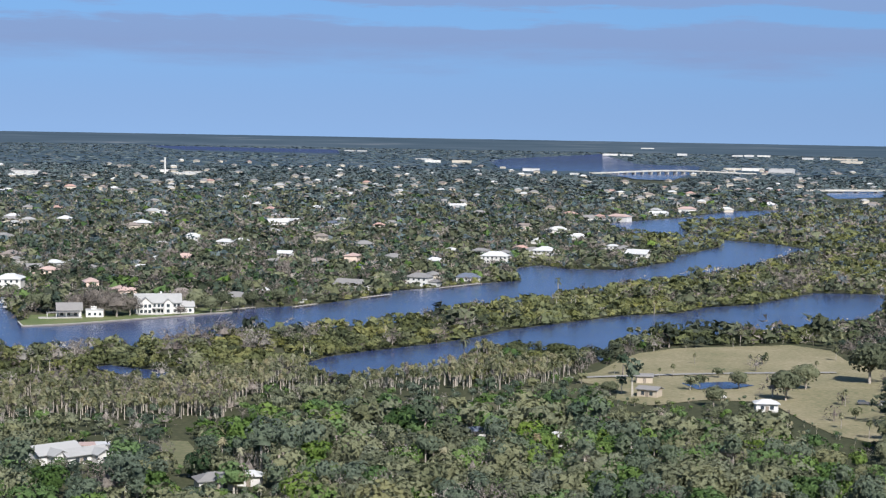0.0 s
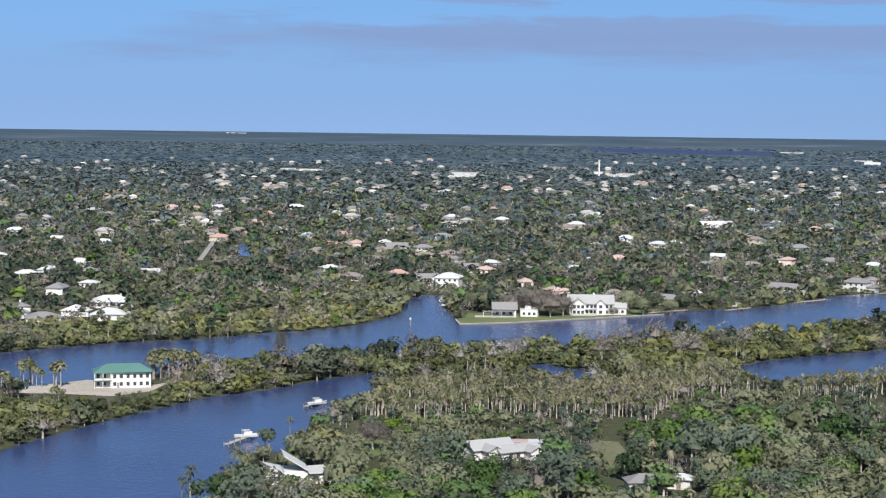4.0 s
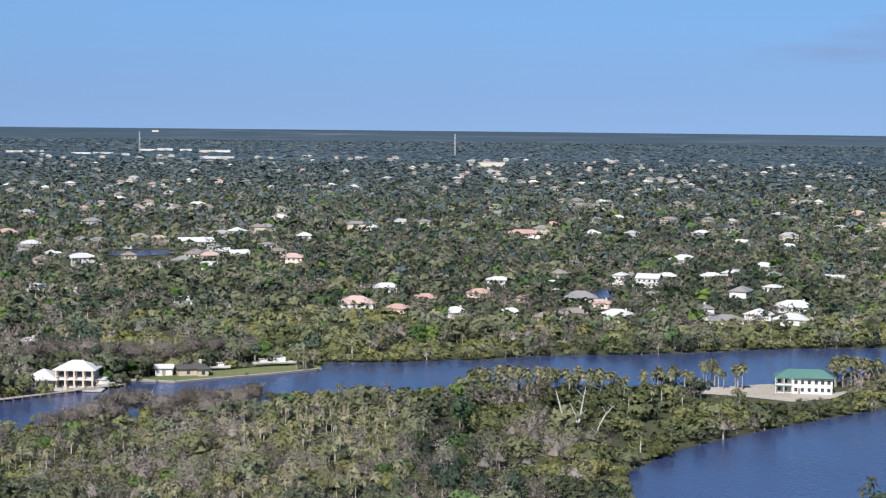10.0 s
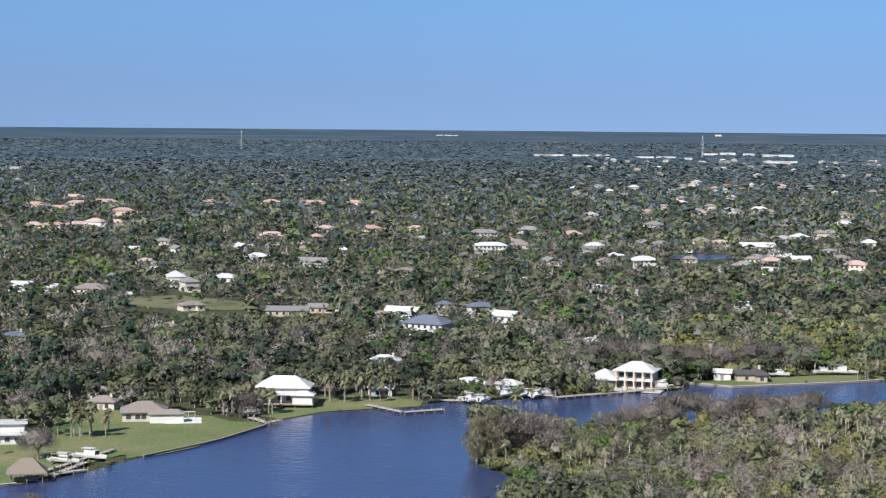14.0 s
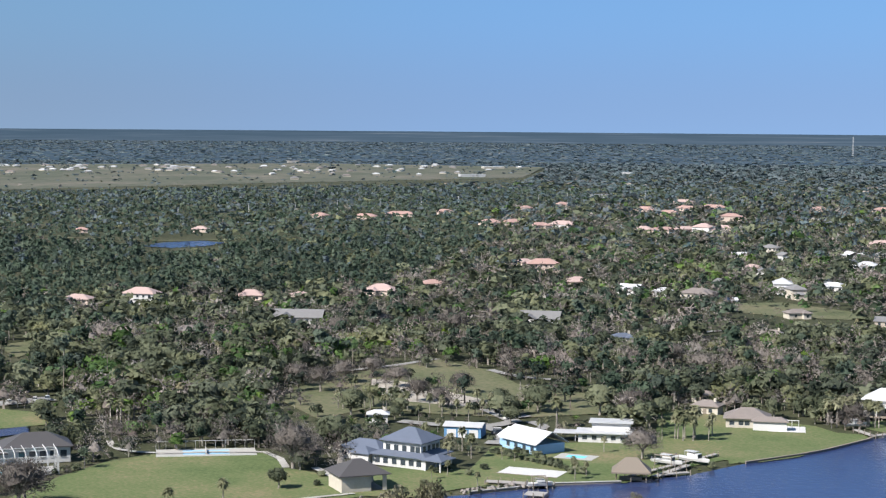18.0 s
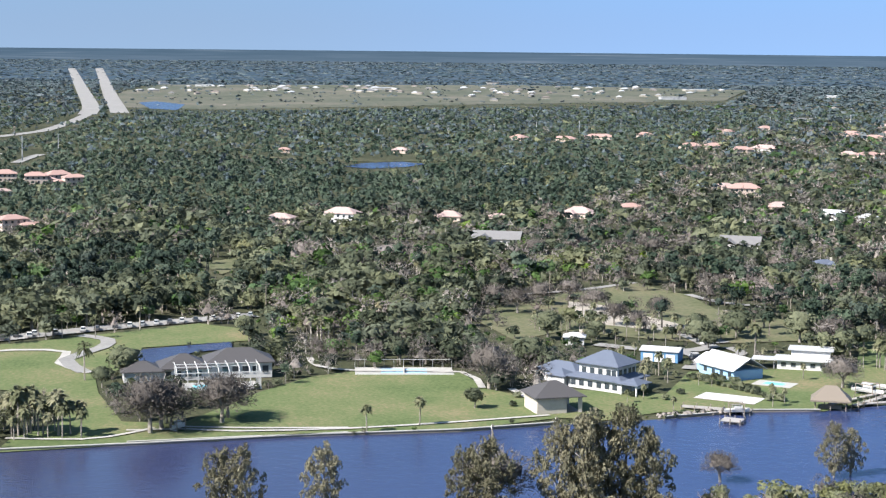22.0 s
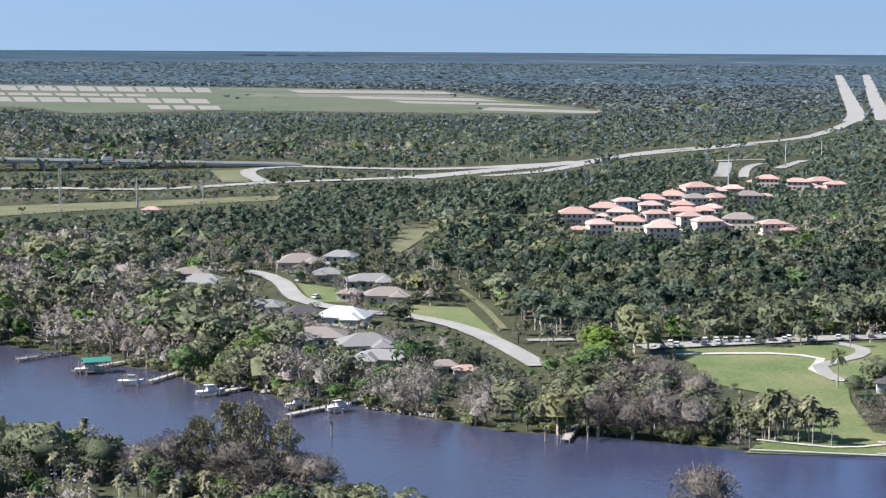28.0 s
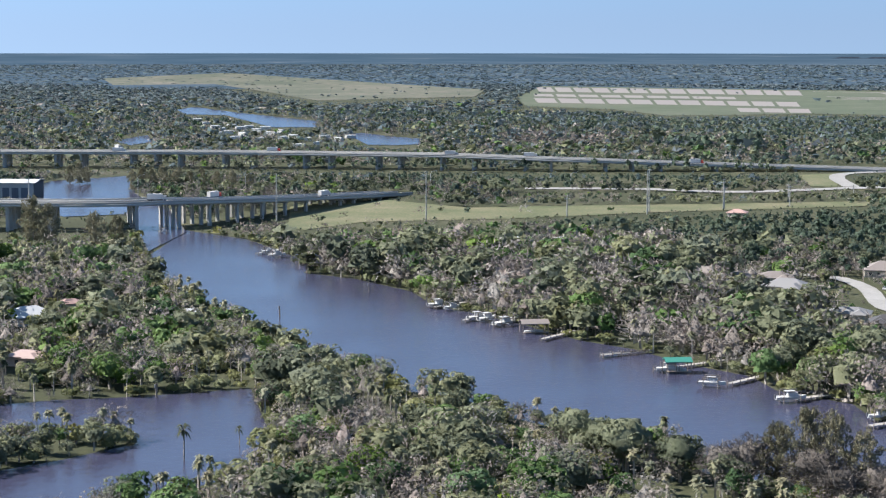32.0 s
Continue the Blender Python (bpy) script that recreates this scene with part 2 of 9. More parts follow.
for key, colour in (("white", (0.46, 0.452, 0.44)), ("cream", (0.42, 0.38, 0.32)), ("tan", (0.33, 0.28, 0.225)), ("pinkwall", (0.50, 0.40, 0.34)), ("garagewall", (0.08, 0.19, 0.33)), ("bluewall", (0.22, 0.35, 0.50)),
                    ("white_roof", (0.38, 0.382, 0.386)), ("pale_roof", (0.255, 0.255, 0.255)), ("grey_roof", (0.165, 0.16, 0.158)), ("dark_roof", (0.060, 0.056, 0.056)), ("blue_roof", (0.09, 0.105, 0.14)), ("green_roof", (0.06, 0.13, 0.115)),
                    ("red_roof", (0.315, 0.205, 0.176)), ("pink_roof", (0.34, 0.25, 0.225)), ("tan_roof", (0.175, 0.15, 0.135)), ("wood", (0.19, 0.16, 0.13)), ("concrete", (0.32, 0.31, 0.29)),
                    ("thatch", (0.15, 0.125, 0.10)), ("steel", (0.30, 0.31, 0.32)), ("dark_metal", (0.07, 0.07, 0.075)), ("teal_roof", (0.03, 0.15, 0.115)), ("red_paint", (0.5, 0.06, 0.04)), ("pool", (0.12, 0.48, 0.60)), ("court", (0.25, 0.44, 0.60)), ("stone", (0.175, 0.155, 0.14)), ("grey_wood", (0.27, 0.25, 0.23)), ("seed_bed", (0.175, 0.152, 0.14))):
    M[key] = paint_mat(key, colour, 0.55 if "roof" in key else 0.65)
m, n, l, b = mat("window_glass", 0.12, 0, 0.6)
b.inputs["Base Color"].default_value = (0.035, 0.045, 0.055, 1)
M["glass"] = m

# ---------------------------------------------------------------- the plan, in metres
WATER = {}
WATER["river_lower"] = [(477, 2457), (471, 2386), (376, 2181), (290, 2083), (259, 1950), (252, 1829), (274, 1712), (308, 1661), (334, 1574), (251, 1397), (215, 1317), (184, 1271), (154, 1224), (118, 1178), (93, 1137), (72, 1099), (39, 1054), (6, 1005), (-24, 938), (-53, 910), (-79, 883), (-104, 858), (-126, 823), (-149, 805), (-172, 793), (-202, 775), (-228, 886), (-208, 879), (-191, 884), (-167, 906), (-144, 938), (-123, 963), (-101, 991), (-74, 1009), (-48, 1059), (-29, 1111), (-5, 1136), (25, 1176), (54, 1205), (52, 1257), (51, 1314), (75, 1347), (94, 1313), (132, 1316), (184, 1415), (186, 1466), (216, 1529), (249, 1605), (260, 1690), (242, 1776), (208, 1795), (183, 1891), (173, 1992), (226, 2074), (284, 2162), (350, 2307), (388, 2387)]
WATER["river_middle"] = [(-210, 885), (-222, 927), (-238, 968), (-252, 1027), (-264, 1024), (-264, 1002), (-261, 974), (-251, 928), (-251, 882), (-257, 851), (-266, 835), (-276, 819), (-286, 809), (-298, 788), (-314, 769), (-335, 750), (-352, 727), (-367, 701), (-384, 680), (-402, 663), (-413, 649), (-421, 633), (-427, 616), (-432, 619), (-447, 594), (-459, 583), (-470, 572), (-456, 555), (-462, 537), (-477, 492), (-493, 485), (-483, 471), (-489, 447), (-497, 420), (-440, 372), (-438, 386), (-434, 400), (-423, 412), (-423, 431), (-427, 455), (-417, 473), (-410, 489), (-404, 501), (-398, 512), (-381, 515), (-378, 542), (-374, 554), (-359, 553), (-343, 566), (-334, 566), (-329, 583), (-317, 605), (-296, 621), (-283, 662), (-272, 667), (-262, 692), (-252, 697), (-230, 720), (-213, 750), (-195, 778), (-177, 801)]
WATER["river_bay"] = [(-498, 422), (-505, 390), (-512, 378), (-505, 365), (-511, 346), (-514, 332), (-509, 311), (-500, 298), (-487, 275), (-482, 265), (-475, 242), (-472, 236), (-470, 232), (-464, 220), (-458, 195), (-459, 176), (-454, 149), (-453, 131), (-451, 118), (-446, 91), (-446, 62), (-446, 33), (-444, 6), (-357, 10), (-349, 55), (-351, 84), (-361, 106), (-363, 125), (-368, 140), (-368, 153), (-370, 182), (-363, 202), (-390, 214), (-386, 234), (-362, 253), (-358, 277), (-379, 313), (-393, 315), (-410, 317), (-486, 374), (-469, 375), (-453, 383)]
WATER["river_upper"] = [(-447, 62), (-443, 10), (-441, -24), (-443, -32), (-449, -62), (-448, -88), (-459, -110), (-466, -129), (-473, -136), (-461, -150), (-480, -163), (-488, -189), (-505, -204), (-513, -227), (-530, -255), (-537, -280), (-557, -313), (-569, -336), (-580, -365), (-609, -394), (-629, -435), (-635, -468), (-660, -479), (-695, -525), (-729, -572), (-749, -631), (-645, -567), (-591, -519), (-555, -465), (-503, -397), (-473, -357), (-455, -330), (-449, -309), (-460, -320), (-429, -282), (-431, -264), (-413, -234), (-406, -212), (-408, -188), (-383, -166), (-379, -145), (-383, -127), (-372, -115), (-362, -95), (-354, -82), (-356, -40), (-358, 9), (-366, 51)]
WATER["bridge_basin"] = [(-740, -623), (-659, -579), (-802, -719), (-768, -740), (-849, -853), (-929, -922), (-967, -943), (-1042, -931), (-912, -812), (-837, -718)]
WATER["creek"] = [(-353, -365), (-366, -357), (-377, -345), (-394, -332), (-409, -321), (-370, -285), (-334, -260), (-318, -257), (-306, -259), (-301, -259), (-284, -261), (-271, -265), (-261, -271), (-249, -278), (-285, -318), (-296, -308), (-314, -303), (-328, -301), (-336, -300), (-347, -311), (-337, -313), (-333, -325), (-321, -332), (-314, -337), (-345, -371)]
WATER["side_channel"] = [(285, 1145), (238, 1144), (217, 1109), (184, 1059), (154, 1037), (133, 1001), (99, 980), (65, 939), (34, 902), (13, 859), (-8, 831), (-33, 804), (-50, 781), (-62, 746), (-40, 696), (-30, 713), (-19, 727), (-7, 733), (9, 767), (23, 807), (44, 822), (68, 811), (69, 812), (70, 782), (80, 814), (78, 841), (79, 830), (95, 857), (118, 887), (147, 892), (185, 912), (213, 936), (254, 1018)]
WATER["near_channel"] = [(-196, 696), (-205, 681), (-212, 667), (-224, 633), (-238, 610), (-246, 575), (-252, 542), (-256, 516), (-258, 492), (-257, 476), (-253, 448), (-248, 435), (-233, 413), (-197, 352), (-172, 362), (-181, 390), (-183, 398), (-179, 409), (-171, 413), (-170, 444), (-176, 460), (-181, 506), (-177, 516), (-180, 559), (-181, 600), (-179, 624)]
WATER["mangrove_pool"] = [(-144, 731), (-138, 739), (-128, 732), (-117, 726), (-105, 714), (-108, 704), (-118, 701), (-129, 713)]
WATER["field_pond"] = [(97, 715), (117, 721), (126, 712), (114, 701), (101, 698)]
WATER["suburb_lake"] = [(-986, 947), (-987, 975), (-969, 995), (-940, 976), (-943, 941), (-968, 924)]
WATER["canal_pool"] = [(-541, 906), (-554, 943), (-540, 934), (-520, 897), (-521, 881)]
WATER["road_pool"] = [(-511, 1371), (-521, 1413), (-495, 1365), (-462, 1271), (-471, 1272)]
WATER["house_pond"] = [(-569, 11), (-582, 13), (-593, 43), (-580, 42), (-574, 29), (-558, 18), (-554, 12)]
WATER["wood_lake"] = [(-1440, 193), (-1480, 216), (-1496, 252), (-1468, 268), (-1432, 246), (-1414, 214)]
WATER["north_lake"] = [(-2960, 64), (-3025, 95), (-2877, 135), (-2637, 112), (-2692, 75)]
WATER["upstream_bend"] = [(-1668, -1168), (-1699, -1167), (-1645, -1085), (-1629, -1044), (-1536, -982), (-1505, -992), (-1498, -1022)]
WATER["upstream_reach"] = [(-2158, -1836), (-2275, -1893), (-2117, -1680), (-1935, -1402), (-1787, -1295), (-1758, -1342), (-2023, -1626), (-2025, -1701)]
WATER["marina_pool"] = [(-1417, -1291), (-1528, -1340), (-1423, -1241), (-1362, -1218)]
WATER["estuary"] = [(155, 6293), (396, 7253), (745, 8586), (640, 5902), (814, 5684), (703, 4964), (501, 3930), (425, 3973), (393, 4723), (229, 4728), (151, 5104)]
WATER["estuary_arm"] = [(684, 3234), (851, 3445), (753, 3047), (647, 2947)]
WATER["far_sound"] = [(-1516, 9025), (-505, 8556), (-435, 7365), (-1094, 7585)]
OPEN = {}
OPEN["pasture"] = [(48, 722), (66, 748), (80, 790), (90, 812), (111, 835), (168, 855), (183, 835), (182, 798), (193, 770), (146, 578), (133, 596), (128, 627), (124, 668), (100, 672), (78, 655), (66, 668), (70, 700)]
OPEN["clearing"] = [(-89, 564), (-80, 563), (-75, 546), (-75, 514), (-81, 519)]
OPEN["garden"] = [(-164, 548), (-152, 542), (-144, 519), (-152, 511)]
OPEN["sand_yard"] = [(-314, 595), (-311, 613), (-298, 636), (-268, 633), (-266, 645), (-263, 616), (-272, 600), (-291, 600)]
OPEN["point_lawn"] = [(-213, 895), (-215, 931), (-182, 948), (-146, 966), (-117, 994), (-113, 961), (-156, 919), (-185, 890), (-207, 876)]
OPEN["bay_lawn"] = [(-530, 259), (-527, 281), (-509, 303), (-500, 299), (-488, 276), (-484, 266), (-476, 243), (-475, 237)]
OPEN["bank_lawn"] = [(-528, 307), (-533, 323), (-543, 350), (-538, 369), (-515, 374), (-506, 366), (-512, 346), (-515, 332), (-510, 311)]
OPEN["spit"] = [(-495, 487), (-489, 521), (-478, 556), (-464, 564), (-458, 556), (-463, 539), (-478, 494)]
OPEN["horse_field"] = [(-913, 459), (-910, 485), (-853, 498), (-817, 479), (-840, 448), (-869, 437)]
OPEN["great_lawn"] = [(-447, 1), (-456, 14), (-482, 30), (-507, 45), (-528, 62), (-536, 78), (-530, 108), (-502, 110), (-486, 121), (-459, 121), (-448, 91), (-447, 62), (-445, 6)]
OPEN["house_lawn"] = [(-459, 121), (-486, 122), (-497, 135), (-487, 160), (-520, 178), (-520, 206), (-527, 220), (-524, 235), (-571, 257), (-554, 279), (-528, 295), (-501, 296), (-491, 277), (-480, 263), (-475, 247), (-481, 238), (-472, 219), (-457, 196), (-461, 176), (-462, 150), (-454, 132)]
OPEN["palm_lawn"] = [(-585, -62), (-607, -14), (-635, 34), (-622, 48), (-596, 50), (-586, 13), (-557, 11), (-535, -2), (-511, -1), (-471, 5), (-462, 30), (-444, 29), (-443, 10), (-439, -26), (-453, -23), (-474, -10), (-509, -14), (-529, -42), (-560, -50)]
OPEN["dry_yard"] = [(-639, 133), (-670, 157), (-701, 190), (-722, 222), (-684, 233), (-645, 231), (-607, 252), (-571, 238), (-569, 205), (-585, 179), (-603, 160), (-583, 138)]
OPEN["white_sand"] = [(-635, 169), (-672, 180), (-660, 191), (-632, 199), (-603, 208), (-597, 195), (-614, 177)]
OPEN["street_verge"] = [(-662, -168), (-660, -145), (-604, -123), (-552, -99), (-544, -99), (-588, -122), (-616, -138), (-638, -162)]
OPEN["corner_lawn"] = [(-711, -230), (-700, -209), (-660, -194), (-660, -207)]
OPEN["meadow"] = [(-789, -591), (-893, -668), (-937, -663), (-900, -616), (-972, -545), (-1064, -439), (-1126, -373), (-1088, -365), (-982, -457), (-900, -512), (-837, -574), (-783, -576)]
OPEN["bridge_verge"] = [(-797, -601), (-907, -658), (-966, -642), (-941, -554), (-886, -551), (-841, -578), (-797, -578)]
OPEN["crop_field"] = [(-3022, -1710), (-3885, -2128), (-3850, -1476), (-3772, -891), (-3139, -591), (-2738, -388), (-2590, -409), (-2541, -938), (-2357, -1087), (-2553, -1267), (-2606, -1459)]
OPEN["far_pasture"] = [(-3562, 39), (-4161, 144), (-4209, 455), (-4296, 1016), (-3932, 1471), (-3179, 1144), (-2917, 594), (-2666, 164), (-2755, 29)]
OPEN["wood_gap"] = [(-930, -244), (-948, -224), (-878, -219), (-829, -215), (-839, -226), (-889, -232)]
OPEN["ramp_field"] = [(-1326, -499), (-1357, -478), (-1228, -433), (-1220, -450)]
OPEN["reed_flat"] = [(-4061, -3740), (-5140, -4129), (-3884, -2561), (-3500, -2063), (-3024, -1808), (-2678, -1940), (-3629, -2953), (-3388, -3083)]
OPEN["small_clearing"] = [(-814, 44), (-828, 63), (-790, 61), (-769, 51)]
ROADS = {}
ROADS["highway_far"] = (26, [(-6477, -92), (-4143, -42), (-2856, -13), (-2478, -15)])
ROADS["highway_west"] = (15, [(-2735, -9), (-2478, -15), (-2093, -51), (-1954, -84), (-1803, -146), (-1703, -192), (-1514, -239), (-1398, -284), (-1297, -326)])
ROADS["highway_east"] = (26, [(-6531, 3), (-3689, 19), (-2530, 29)])
ROADS["approach_road"] = (20, [(-1514, -239), (-1397, -348), (-1414, -523)])
ROADS["lower_road"] = (16, [(-1533, -240), (-1316, -331), (-1232, -411), (-1148, -474), (-1133, -545), (-1096, -614)])
ROADS["ramp_loop"] = (12, [(-1399, -449), (-1360, -472), (-1309, -462), (-1232, -424)])
ROADS["interchange"] = (11, [(-1385, -106), (-1464, -109), (-1558, -115)])
ROADS["village_street"] = (8, [(-744, -276), (-740, -259), (-714, -238), (-665, -214), (-644, -190), (-637, -172), (-634, -162), (-624, -148), (-609, -134), (-581, -116), (-544, -96)])
ROADS["village_branch"] = (5, [(-591, -109), (-597, -94)])
ROADS["highway_lower"] = (13, [(-1855, -109), (-1751, -153), (-1608, -212), (-1420, -243), (-1336, -280)])
ROADS["estate_drive"] = (3, [(-576, -57), (-586, -28), (-580, -11), (-560, -13), (-542, -4)])
ROADS["estate_drive_two"] = (5, [(-543, -5), (-566, -11), (-587, 0), (-603, 2), (-613, -7)])
ROADS["parking"] = (10, [(-587, -70), (-603, -44), (-620, -14), (-634, 14), (-651, 55)])
ROADS["bank_path"] = (1.6, [(-454, -24), (-450, -5), (-455, 6), (-461, 13)])
ROADS["bank_path_two"] = (1.6, [(-462, 18), (-457, 39), (-454, 63)])
ROADS["bank_path_three"] = (1.6, [(-459, 6), (-458, 22), (-454, 34), (-453, 63), (-457, 93), (-462, 119)])
ROADS["court_path"] = (2.2, [(-559, 65), (-544, 66), (-534, 78), (-528, 108), (-502, 109)])
ROADS["boathouse_drive"] = (5, [(-499, 122), (-498, 130), (-489, 131)])
ROADS["boathouse_path"] = (2.5, [(-500, 117), (-479, 120)])
ROADS["house_drive"] = (6, [(-572, 163), (-556, 182), (-562, 200), (-589, 199), (-569, 207)])
ROADS["dry_track"] = (4, [(-689, 150), (-701, 190), (-722, 222)])
ROADS["dry_track_two"] = (4, [(-684, 233), (-662, 238), (-648, 251)])
ROADS["garage_drive"] = (5, [(-555, 183), (-552, 187), (-543, 189), (-532, 184), (-523, 179)])
ROADS["garage_lane"] = (4, [(-543, 189), (-543, 199), (-549, 206), (-560, 205)])
ROADS["suburb_road"] = (4, [(-483, 1220), (-562, 1457)])
ROADS["pasture_track"] = (4, [(51, 724), (111, 744), (168, 755)])
ROADS["wood_trail"] = (2.5, [(-733, -169), (-664, -140), (-612, -121)])
ROADS["interchange_curve"] = (8, [(-1380, -88), (-1463, -92), (-1526, -90), (-1554, -82)])
ROADS["interchange_cross"] = (9, [(-1567, -131), (-1590, -111), (-1613, -82)])
ROADS["interchange_stub"] = (9, [(-1494, -67), (-1561, -58), (-1605, -50)])
ROADS["lake_trail"] = (7, [(-1575, 120), (-1534, 173), (-1502, 226), (-1506, 284), (-1505, 333)])
ROADS["lane"] = (4, [(-811, 478), (-798, 523)])
ROADS["lane_two"] = (4, [(-784, 376), (-795, 400)])
ZONES = {}
ZONES["mangrove_bar"] = [(-217, 811), (-157, 852), (-110, 908), (-56, 965), (-26, 995), (6, 1061), (41, 1113), (98, 1205), (196, 1353), (267, 1486), (337, 1575), (392, 1518), (297, 1147), (238, 1140), (183, 1056), (132, 998), (65, 936), (13, 857), (-33, 802), (-53, 756), (-75, 718), (-97, 679), (-124, 672), (-162, 653), (-183, 654), (-198, 699), (-213, 668), (-238, 611), (-246, 577), (-258, 492), (-254, 450), (-231, 409), (-271, 391), (-378, 546), (-330, 585), (-291, 600), (-269, 630), (-271, 702), (-250, 743), (-224, 797)]
ZONES["mangrove_far"] = [(259, 1950), (290, 2083), (376, 2181), (471, 2386), (651, 2526), (392, 1518), (334, 1574), (308, 1661), (274, 1712), (252, 1829)]
ZONES["mangrove_spit"] = [(154, 1643), (209, 1805), (242, 1776), (260, 1690), (249, 1605), (216, 1529), (186, 1466), (182, 1571)]
ZONES["mangrove_island"] = [(12, 777), (13, 797), (26, 830), (50, 835), (64, 816), (67, 795), (55, 762), (28, 756)]
ZONES["mangrove_strip"] = [(81, 856), (102, 923), (158, 960), (199, 982), (225, 986), (197, 875), (169, 857), (112, 840), (79, 807)]
ZONES["far_bank"] = [(-505, 725), (-493, 759), (-437, 774), (-393, 810), (-368, 853), (-374, 915), (-328, 975), (-296, 1052), (-276, 1042), (-261, 974), (-251, 928), (-251, 882), (-266, 835), (-286, 809), (-335, 750), (-384, 680), (-421, 633), (-427, 616), (-447, 594), (-470, 572), (-476, 554), (-501, 501), (-540, 520), (-621, 582), (-658, 657), (-623, 705), (-578, 743)]
ZONES["road_hedge"] = [(-906, -623), (-946, -589), (-987, -524), (-1058, -440), (-1122, -371), (-1147, -380), (-1086, -452), (-1016, -539), (-974, -606), (-936, -643)]
ZONES["far_hedge"] = [(-1033, -681), (-1051, -654), (-1096, -582), (-1193, -454), (-1223, -466), (-1127, -598), (-1080, -672), (-1062, -701)]
ZONES["cypress_belt"] = [(-1532, -874), (-1567, -783), (-1640, -819), (-1604, -915)]
ZONES["tall_pines"] = [(-1521, -718), (-1469, -586), (-1577, -629), (-1606, -758)]
ZONES["palm_belt"] = [(-189, 575), (-172, 645), (-162, 653), (-124, 672), (-97, 679), (-75, 718), (-53, 751), (-32, 768), (13, 832), (29, 749), (63, 762), (51, 722), (26, 691), (-17, 685), (-70, 664), (-74, 611), (-111, 601), (-147, 591)]
ZONES["palm_island"] = [(-496, 381), (-476, 402), (-452, 441), (-457, 487), (-434, 518), (-435, 560), (-413, 591), (-353, 600), (-339, 613), (-324, 587), (-378, 546), (-353, 478), (-280, 380), (-286, 326), (-354, 292), (-392, 313), (-409, 316)]
ZONES["near_wood"] = [(-233, 571), (-190, 581), (-147, 594), (-111, 601), (-74, 611), (-70, 664), (-17, 685), (26, 691), (50, 717), (82, 698), (103, 685), (121, 666), (127, 621), (133, 592), (151, 576), (110, 415), (-162, 396)]
ZONES["near_bank"] = [(-438, -541), (-651, -671), (-789, -707), (-691, -607), (-650, -570), (-610, -511), (-552, -437), (-519, -392), (-493, -339), (-466, -306), (-468, -287), (-449, -254), (-441, -230), (-443, -205), (-411, -179), (-411, -157), (-412, -137), (-396, -123), (-385, -101), (-347, -85), (-304, -147), (-241, -251), (-224, -279)]
ZONES["casuarina_bank"] = [(-401, -137), (-392, -51), (-386, 11), (-377, 90), (-383, 112), (-394, 135), (-399, 166), (-401, 197), (-393, 224), (-407, 257), (-383, 288), (-338, 261), (-320, 110), (-341, -45), (-348, -119)]
ZONES["pine_wood"] = [(-2687, -3), (-2581, 159), (-2540, 274), (-2692, 637), (-2578, 1058), (-2831, 1551), (-2271, 1245), (-2162, 927), (-1921, 652), (-1388, 471), (-1154, 352), (-1041, 275), (-1021, 175), (-1034, -15), (-880, -65), (-851, -90), (-1037, -191), (-964, -222), (-852, -221), (-775, -272), (-838, -279), (-836, -415), (-882, -495), (-972, -452), (-1097, -365), (-1229, -367), (-1163, -514), (-1048, -770), (-1192, -875), (-1625, -275), (-2013, -1475), (-2443, -815), (-2626, -364), (-2723, -49), (-2439, 47)]
ZONES["green_wood"] = [(-829, -215), (-949, -218), (-1020, -188), (-846, -90), (-875, -65), (-851, 44), (-1000, -2), (-985, 90), (-714, 77), (-645, 49), (-642, 34), (-616, -14), (-590, -66), (-597, -94), (-618, -122), (-733, -169)]
ZONES["bank_wood"] = [(-451, -24), (-514, -38), (-559, -52), (-584, -69), (-543, -89), (-542, -100), (-591, -136), (-634, -192), (-719, -252), (-707, -260), (-742, -328), (-823, -409), (-888, -505), (-830, -573), (-781, -574), (-740, -580), (-660, -479), (-635, -468), (-629, -435), (-569, -336), (-537, -280), (-513, -227), (-488, -189), (-480, -163), (-479, -162), (-473, -136), (-448, -88), (-449, -62), (-443, -32)]
ZONES["estate_wood"] = [(-638, 48), (-714, 77), (-806, 86), (-813, 171), (-709, 193), (-670, 157), (-639, 133), (-583, 138), (-597, 158), (-543, 144), (-531, 125), (-544, 111), (-588, 82), (-580, 67), (-594, 56)]
FAR_FLATS = {"far_marsh": [(-15238, -5476), (-16074, -3551), (-15614, -1149), (-13628, -1002), (-13623, -3010), (-13545, -4868)]}
SEED_BEDS = []
SEED_BEDS += [[-3762, -2080, -3763, -2038, -3404, -1834, -3402, -1871], [-3763, -2030, -3764, -1989, -3406, -1790, -3404, -1827], [-3764, -1981, -3765, -1940, -3409, -1746, -3407, -1783], [-3765, -1932, -3766, -1891, -3411, -1703, -3409, -1739], [-3766, -1883, -3767, -1843, -3413, -1660, -3411, -1696], [-3767, -1835, -3768, -1795, -3415, -1617, -3413, -1653], [-3768, -1787, -3769, -1747, -3417, -1575, -3416, -1610], [-3769, -1740, -3770, -1700, -3420, -1533, -3418, -1568], [-3770, -1692, -3771, -1653, -3422, -1491, -3420, -1526], [-3771, -1646, -3772, -1607, -3424, -1449, -3422, -1484]]
